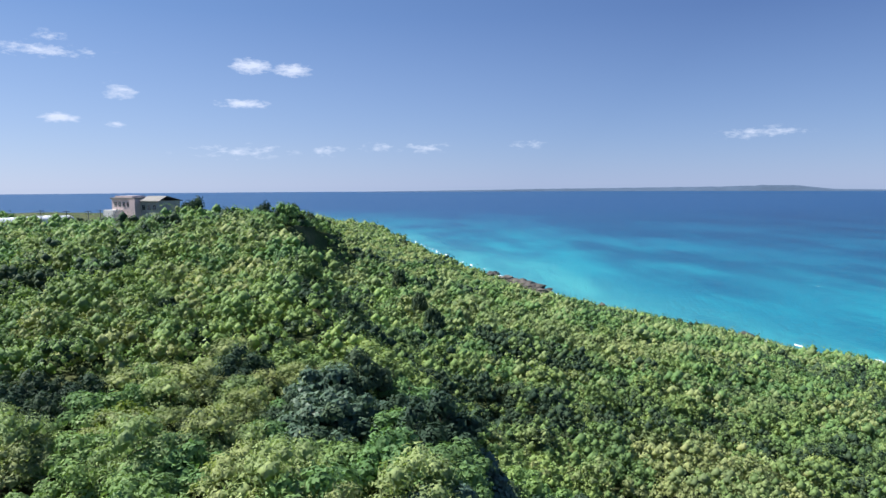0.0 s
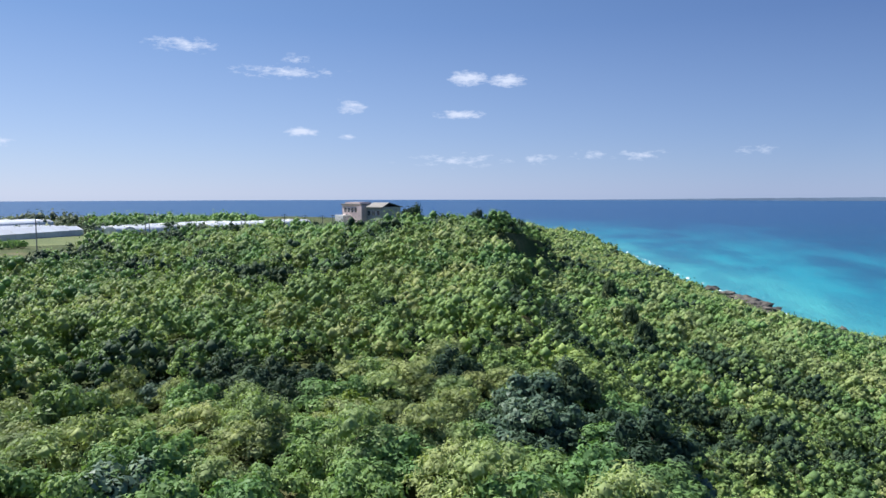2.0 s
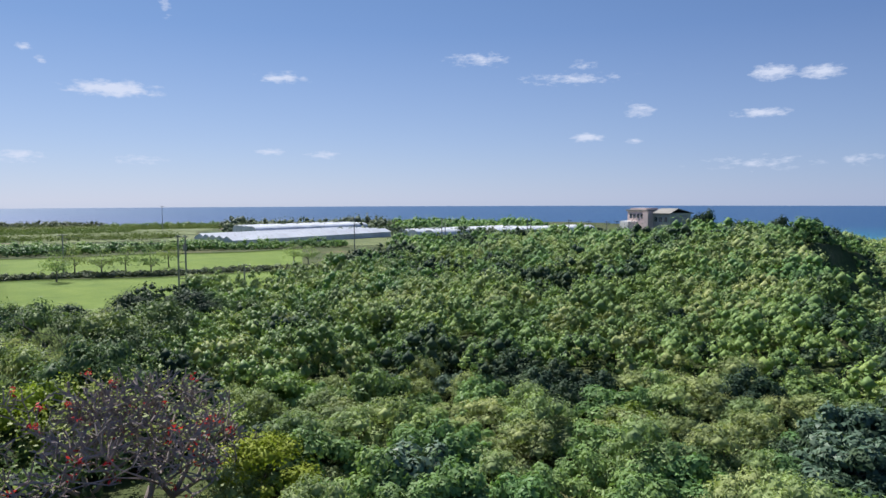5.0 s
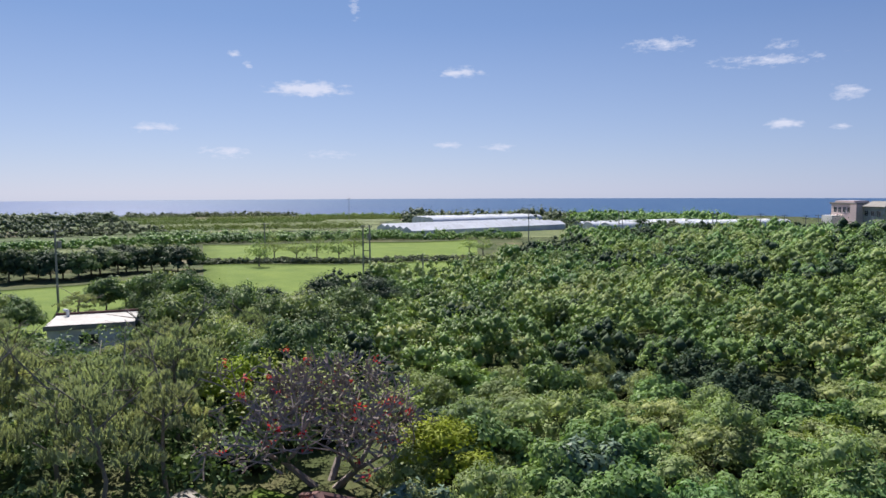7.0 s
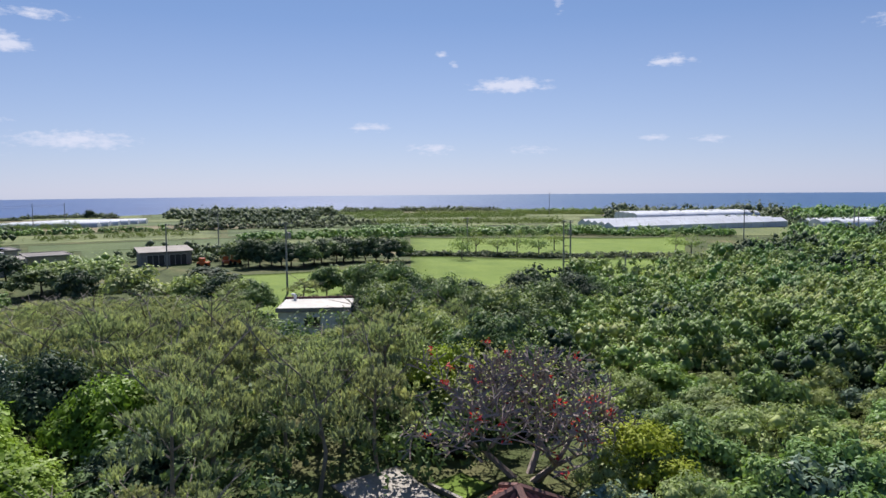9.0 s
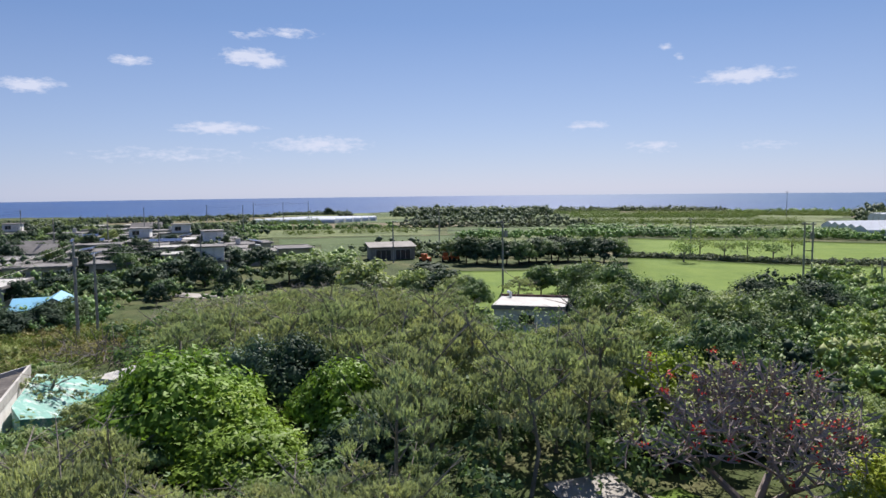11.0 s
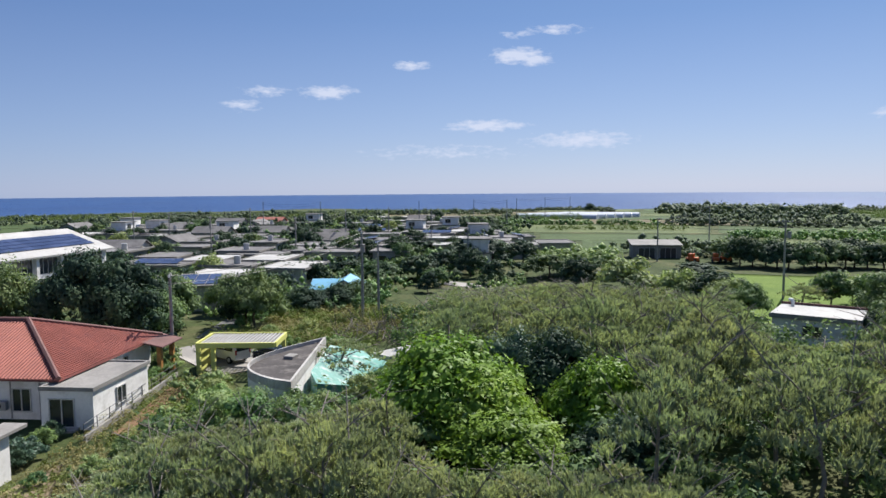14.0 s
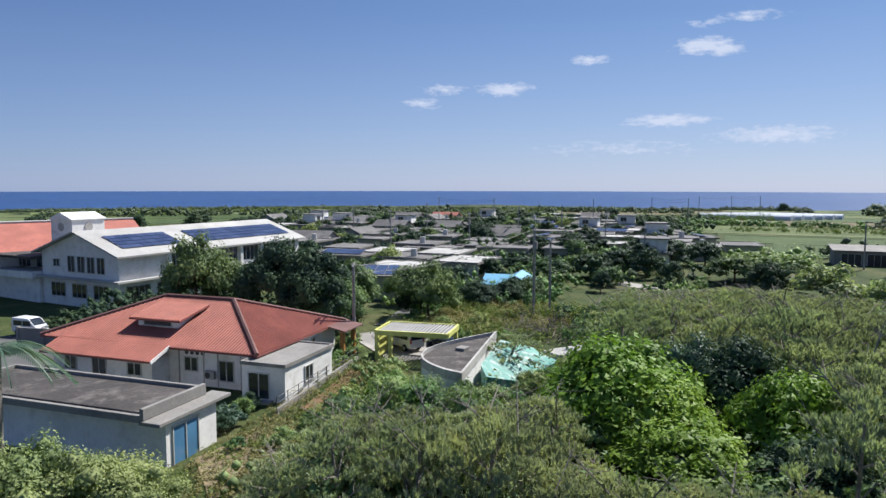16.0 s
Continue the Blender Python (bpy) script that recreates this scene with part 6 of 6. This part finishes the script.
def blue_house():
    b = thing("house", "house with a bright blue gabled metal roof", "house", -88.0, -42.8, 0, 105)
    b.scale = (0.9, 0.9, 0.92)
    part("wall", gable_solid(0, 4.6, -3, 3, -0.4, 2.2, 3.2), M_PALE, b)
    roof_slopes(b, 0, 4.6, -3, 3, 2.2, 3.2, M_BLUE, 0.5, 0.12)
    bm = gable_solid(-3.5, 3.5, 4.6, 8.6, -0.4, 2.4, 3.5)
    part("wall", bm, M_PALE, b).matrix_local = pose(0.1, 0, 0, 0, 0, 0) @ pose(12.0, 0, 0, 0, 0, 90) @ pose(0, 0.6, 0)
    w = new("wing")
    w.parent = b
    w.matrix_local = pose(12.0, 0, 0, 0, 0, 90)
    roof_slopes(w, -3.5, 3.5, 5.2, 9.2, 2.4, 3.5, M_BLUE, 0.4, 0.12)


blue_house()
sol = thing("house", "pale concrete house with a dark sloping solar roof", "house", -79.5, -52.5, 0, 208)
part("wall", boxed(0, 0, -0.4, 7, 8.5, 2.9), M_PALE, sol)
part("roof", slab(bmesh.new(), ((-0.4, -0.4, 3.1), (7.4, -0.4, 3.7), (7.4, 8.9, 3.7), (-0.4, 8.9, 3.1)), 0.15), M_CONCLT, sol)
for i in range(4):
    for j in range(5):
        o = part("solar_panel", boxed(-0.78, -0.75, 0, 0.78, 0.75, 0.05), M_SOLAR, sol)
        o.matrix_local = pose(0.9 + i * 1.66, 1.0 + j * 1.6, 3.2 + (0.9 + i * 1.66) * 0.077, 0, -4.4, 0)
window(sol, "x-", 0, 3.0, 4.2, 0.9, 2.0, 2)
window(sol, "y-", 0, 3.0, 4.2, 0.9, 2.0, 2)

pav = thing("pavilion", "small garden pavilion with a red tiled roof", "pavilion", *spot(60.6, 29.6), -0.3, 35)
hip_roof(pav, -1.7, -1.72, 1.7, 1.72, 1.9, 1.0, 0.27)
for x in (-1.4, 1.4):
    for y in (-1.4, 1.4):
        part("post", boxed(x - 0.09, y - 0.09, -0.1, x + 0.09, y + 0.09, 1.9), M_WOOD, pav)


# ---- poles and wires ----
def utility_pole(x, y, h, turn, lattice=False, can=False):
    p = thing("utility_pole", "grey concrete utility pole with crossarms" if not lattice else "twin-post utility structure with crossbars", "utility pole", x, y, lz(x, y), turn, "utility poles")
    posts = ((0, 0),) if not lattice else ((-0.55, 0), (0.55, 0))
    for a, b in posts:
        part("post", rod(bmesh.new(), (a, b, -0.5), (a, b, h), 0.17, 0.11, 9), M_POLE, p)
    for k, z in enumerate((h - 0.35, h - 1.1) if not lattice else [h - 0.4 - 1.3 * i for i in range(6)]):
        arm = part("crossarm", boxed(-0.95 if not lattice or k == 0 else -0.7, -0.05, z, 0.95 if not lattice or k == 0 else 0.7, 0.05, z + 0.1), M_DARKMETAL, p)
        if k == 0:
            for a in (-0.85, -0.3, 0.3, 0.85):
                part("insulator", rod(bmesh.new(), (a, 0, z + 0.1), (a, 0, z + 0.32), 0.06, 0.04, 6), M_WALL, arm)
    if can:
        bm = bmesh.new()
        bmesh.ops.create_cone(bm, cap_ends=True, segments=12, radius1=0.28, radius2=0.28, depth=0.9, matrix=pose(0.45, 0.1, h - 2.0))
        part("transformer", bm, M_POLE, p)
    return Vector((x, y, lz(x, y) + h - 0.2))


def wire(a, b, sag=0.6):
    """One sagging cable, a single tube."""
    bm, n = bmesh.new(), 12
    side = (b - a).cross(Vector((0, 0, 1))).normalized() * 0.022
    up = Vector((0, 0, 0.022))
    rings_ = []
    for i in range(n + 1):
        c = a.lerp(b, i / n) - Vector((0, 0, sag * 4 * (i / n) * (1 - i / n)))
        rings_.append([bm.verts.new(c + o) for o in (side, up, -side, -up)])
    for p, q in zip(rings_, rings_[1:]):
        for k in range(4):
            bm.faces.new((p[k], p[(k + 1) % 4], q[(k + 1) % 4], q[k]))
    tagged(part("power_line", bm, M_DARKMETAL), "thin dark sagging overhead power line", "cable", "power lines")


P = {}
for key, az, d, h, turn, lat, can in (
        ("a", 127.0, 64.5, 8.2, 30, False, False), ("b", 112.2, 81, 10.5, 20, True, True), ("b2", 110.9, 83, 9.0, 20, False, False), ("c", 79.4, 104, 10.6, 75, False, True), ("d", 56.6, 116, 10.2, 50, True, True),
        ("e", 52.0, 113, 5.6, 50, False, False), ("f", 64.7, 168, 8.5, 60, False, False), ("g", 43.3, 222, 10.0, 40, False, False), ("h", 88.4, 150, 9.0, 80, False, False), ("i", 84.6, 200, 10.0, 80, False, False), ("j", 58.0, 420, 14, 50, False, False),
        ("k", 29.0, 232, 9.0, 30, True, False), ("l", 25.8, 236, 8.6, 30, False, False), ("m", 24.2, 240, 8.2, 30, False, False), ("n", 22.8, 244, 8.0, 30, False, False), ("o", 22.0, 250, 8, 30, False, False), ("p", 36.0, 226, 9.4, 30, True, False),
        ("q", 103.5, 128, 8.0, 15, False, False), ("r", 106.5, 170, 9.5, 15, False, True), ("s", 110, 205, 10, 15, False, False), ("t", 113.5, 180, 10, 15, False, False), ("u", 117.5, 150, 9.5, 15, False, True), ("v", 121, 190, 10.5, 15, False, False),
        ("w", 124, 150, 10, 15, False, True), ("x", 115.5, 240, 11, 15, False, False), ("y", 120, 250, 11, 15, False, False), ("z", 127, 180, 10, 15, False, False), ("A", 100.3, 255, 11, 15, False, False), ("B", 103.0, 270, 11, 15, False, False),
        ("C", 97.2, 330, 11, 15, False, False), ("D", 95.2, 350, 11, 15, False, False), ("E", 99.5, 310, 11, 15, False, False), ("F", 107.5, 240, 11, 15, False, False), ("G", 129.5, 200, 10, 15, False, False)):
    x, y = spot(az, d)
    P[key] = utility_pole(x, y, h, turn, lat, can)
for a, b in ("cd", "ch", "fd", "hi", "bq", "ab", "qr", "rs", "tu", "uw", "xy", "AB", "CD", "CE", "kl", "lm", "mn", "no", "vz", "df"):
    wire(P[a], P[b], 0.8)
    wire(P[a] - Vector((0, 0, 0.7)), P[b] - Vector((0, 0, 0.7)), 0.9)


# ---- walls, fence, palm, dead branches ----
def fence(x0, y0, x1, y1):
    f = thing("fence", "low grey block wall topped by a metal rail", "fence", 0, 0)
    a, b = Vector((x0, y0, 0)), Vector((x1, y1, 0))
    d = (b - a).normalized()
    n = Vector((-d.y, d.x, 0)) * 0.09
    bm = slab(bmesh.new(), [(*(p + o).xy, 0.45) for p, o in ((a, -n), (b, -n), (b, n), (a, n))], 0.9)
    bmesh.ops.recalc_face_normals(bm, faces=bm.faces)
    part("base_wall", bm, M_CONCLT, f)
    count = int((b - a).length / 1.6)
    for i in range(count + 1):
        q = a.lerp(b, i / count)
        part("post", rod(bmesh.new(), (q.x, q.y, 0.4), (q.x, q.y, 1.25), 0.03, 0.03, 5), M_DARKMETAL, f)
    for z in (0.8, 1.2):
        part("rail", rod(bmesh.new(), (a.x, a.y, z), (b.x, b.y, z), 0.022, 0.022, 5), M_DARKMETAL, f)


fence(-34.6, -32.6, -49.0, -36.6)
wl = thing("block_wall", "grey concrete block wall beside the parking lot", "wall", *spot(151.4, 78.5), 0, 107)
part("wall", boxed(0, 0, -0.3, 6.1, 0.2, 1.7), M_CONCLT, wl)
for i in range(3):
    part("pillar", boxed(i * 2.9, -0.08, -0.3, i * 2.9 + 0.3, 0.3, 1.78), M_CONCLT, wl)


def palm(x, y, h):
    r = np.random.default_rng(3)
    p = thing("palm_tree", "feathery palm with drooping grey-green fronds", "tree", x, y, lz(x, y))
    part("trunk", rod(rod(bmesh.new(), (0, 0, -0.3), (0.1, 0.1, h * 0.5), 0.2, 0.16), (0.1, 0.1, h * 0.5), (0, 0.15, h), 0.16, 0.13), M_GREYBARK, p)
    for i in range(15):
        a, up = 2.399 * i, r.uniform(0.2, 1.1)
        way = np.array([math.cos(a), math.sin(a)])
        t = np.linspace(0, 1, 30)
        spine = np.stack([way[0] * 2.9 * t, way[1] * 2.9 * t, h + up * 2.2 * t - 2.6 * t * t], -1)
        quads = []
        for k in range(2, 30):
            for s in (-1, 1):
                tip = spine[k] + np.array([-way[1] * s, way[0] * s, -0.55]) * 0.62 * (1 - 0.6 * t[k]) + np.append(way * 0.3, -0.05)
                m = (spine[k] + tip) / 2
                off = np.append(way * 0.045, 0)
                quads.append([spine[k], m + off, tip, m - off])
        for k in range(29):
            o = np.array([-way[1], way[0], 0]) * 0.03
            quads.append([spine[k] - o, spine[k] + o, spine[k + 1] + o, spine[k + 1] - o])
        fr = new("frond", quad_mesh("frond", np.array(quads), M_SILVER))
        fr.parent = p


palm(*spot(152.4, 36.0), 8.3)
dead = thing("brush_pile", "tangle of bleached dead branches beside the pines", "branches", -66, -25.5, lz(-66, -25.5))
bm, br = bmesh.new(), np.random.default_rng(8)
for i in range(150):
    a = Vector((br.uniform(-3.5, 3.5), br.uniform(-4, 4), br.uniform(0, 1.4)))
    rod(bm, a, a + Vector(br.normal(0, 1, 3)) * 1.1 + Vector((0, 0, 0.3)), 0.05, 0.02, 4)
part("tangle", bm, M_GREYBARK, dead)
for x, y, k, s in ((-31.5, -33.8, 2, 0.6), (-33.2, -34.6, 0, 0.55), (-34.4, -34.9, 4, 0.5), (-30.3, -33.2, 4, 0.45), (-50.8, -38.6, 3, 0.6), (-49.2, -38.4, 0, 0.55), (-47.4, -37.6, 1, 0.5), (-53.0, -40.6, 3, 0.7), (-45.5, -36.6, 0, 0.4), (-30.6, -28.4, 3, 0.45), (-33.5, -28.6, 0, 0.5), (-37.2, -28.4, 3, 0.55), (-40.5, -28.8, 5, 0.5), (-28.6, -30.2, 0, 0.35), (-39.2, -21.2, 0, 1.15), (-38.9, -23.8, 3, 1.15), (-39.4, -26.2, 1, 1.05), (-37.6, -19.8, 3, 1.2), (-41.6, -28.2, 0, 0.85), (-44.0, -29.8, 3, 0.7), (-37.0, -22.8, 1, 1.3), (-40.6, -19.6, 3, 1.0), (-37.2, -25.2, 3, 1.2), (-42.5, -19.6, 0, 0.9), (-45.5, -18.8, 3, 1.0), (-48.5, -18.6, 1, 0.9), (-51.5, -18.0, 3, 1.0), (-58, -31, 0, 0.8), (-63, -36, 3, 0.7), (-66, -33, 3, 0.8), (-61, -28, 0, 0.7)):
    put(KINDS[k], x, y, s, br.uniform(0, 360))
p = scatter(66, 96, 127, 151, 2.2, rng)
p = p[(np.hypot(p[:, 0] + 52, p[:, 1] + 66) < 11) | (np.abs(np.degrees(np.arctan2(-p[:, 0], p[:, 1])) - 129.5) < 1.8)]
tagged(thicket("hedge", p, M_DARKLEAF, rng, 1.5, 1.4, 220, 0.25), "dark clipped hedge in front of the school", "hedge", kind="stuff")
p = scatter(33, 58, 121, 136, 1.5, rng)
bank = (p[:, 1] > -28.8 + 0.31 * (p[:, 0] + 36)) & (np.hypot(p[:, 0] + 47, p[:, 1] + 25.5) > 7) & (np.hypot(p[:, 0] + 27, p[:, 1] + 28.6) > 3.4)
bank |= (rng.random(len(p)) < 0.4) & (p[:, 1] > -31.0 + 0.31 * (p[:, 0] + 36))
tagged(thicket("weedy_scrub", p[bank], M_OLIVE, rng, 0.75, 0.7, 180, 0.17), "low weedy olive scrub on the bank below the houses", "scrub", kind="stuff")
p = scatter(96, 300, 99, 134, 6.5, rng)
tagged(thicket("garden_shrubs", p, M_SCRUB, rng, 1.5, 1.0, 150, 0.3), "hedges and garden shrubs between the village houses", "shrubs", kind="stuff")
p = scatter(96, 300, 99, 134, 9.0, rng)
tagged(thicket("garden_shrubs", p, M_DARKLEAF, rng, 1.7, 1.8, 160, 0.33), "dark garden shrubs between the village houses", "shrubs", kind="stuff")
p = scatter(74, 100, 111, 123, 2.0, rng)
p = p[(np.hypot(p[:, 0] + 70, p[:, 1] + 33) > 9)]
tagged(thicket("garden_shrubs", p, M_SCRUB, rng, 1.2, 0.9, 200, 0.23), "mixed garden shrubs at the edge of the village", "shrubs", kind="stuff")
M_STRAW = leaf_material("dry_grass", (0.13, 0.125, 0.05), (0.25, 0.235, 0.10), (0.37, 0.345, 0.16), 0.7, 0.2, 1.2)
M_FRESH = leaf_material("verge_grass", (0.06, 0.09, 0.02), (0.15, 0.19, 0.05), (0.26, 0.30, 0.09), 0.7, 0.2, 0.8)
p = scatter(34, 60, 121, 141, 0.55, rng)
line = p[:, 1] + 31.0 - 0.31 * (p[:, 0] + 36)
edge = (line > -2.8) & (line < 3.5) & (p[:, 0] > -51)
tuft = np.array([noise.noise((a * 0.35, b * 0.35, 6.0)) for a, b in p])
for nm, mat, sel, label in (("dry_grass", M_STRAW, edge & (tuft > -0.05), "tufts of dry straw-coloured grass on the earth bank"), ("weeds", M_FRESH, edge & (tuft < -0.02) & (rng.random(len(p)) < 0.75), "low green weeds along the bank and the fence")):
    tagged(thicket(nm, p[sel], mat, rng, 0.34, 0.3, 34, 0.2, 0.25, 0.1, 0.2, False), label, "grass", kind="stuff")
p = np.stack([rng.uniform(-80, -57, 900), rng.uniform(-41, -25, 900)], -1)
tuft = np.array([noise.noise((a * 0.15, b * 0.15, 2.0)) for a, b in p])
tagged(thicket("dry_grass", p[tuft > -0.1], M_STRAW, rng, 0.6, 0.4, 40, 0.3, 0.25, 0.1, 0.3, False), "dry yellow-brown meadow grass beside the carport", "grass", kind="stuff")
tagged(thicket("weeds", p[tuft < 0.05], M_FRESH, rng, 0.6, 0.5, 40, 0.3, 0.3, 0.1, 0.3, False), "overgrown green weeds in the meadow", "grass", kind="stuff")
homes = [o.matrix_world.translation.xy for o in bpy.data.objects if o.parent is None and o.get("category", "") in ("house", "building", "school", "greenhouse", "shed")]
for x, y in scatter(100, 290, 98, 135, 11.0, rng):
    if all((h - Vector((x, y))).length > 8.5 for h in homes) and math.degrees(math.atan2(-x, y)) > 101:
        d = math.hypot(x, y)
        stand(T_DARK if rng.random() < 0.7 else T_MID, 6.5, math.degrees(math.atan2(-x, y)), d, rng.uniform(2.6, 5.0), rng.uniform(0.45, 0.75), "dark-green garden tree between the village houses")["group"] = "village garden trees"
retire(*KINDS, *[o for o, _ in PINES], T_BRIGHT, T_DARK, T_MID, T_OLIVE, T_YELLOW, T_SILVER, T_BARE, *FAR.values())
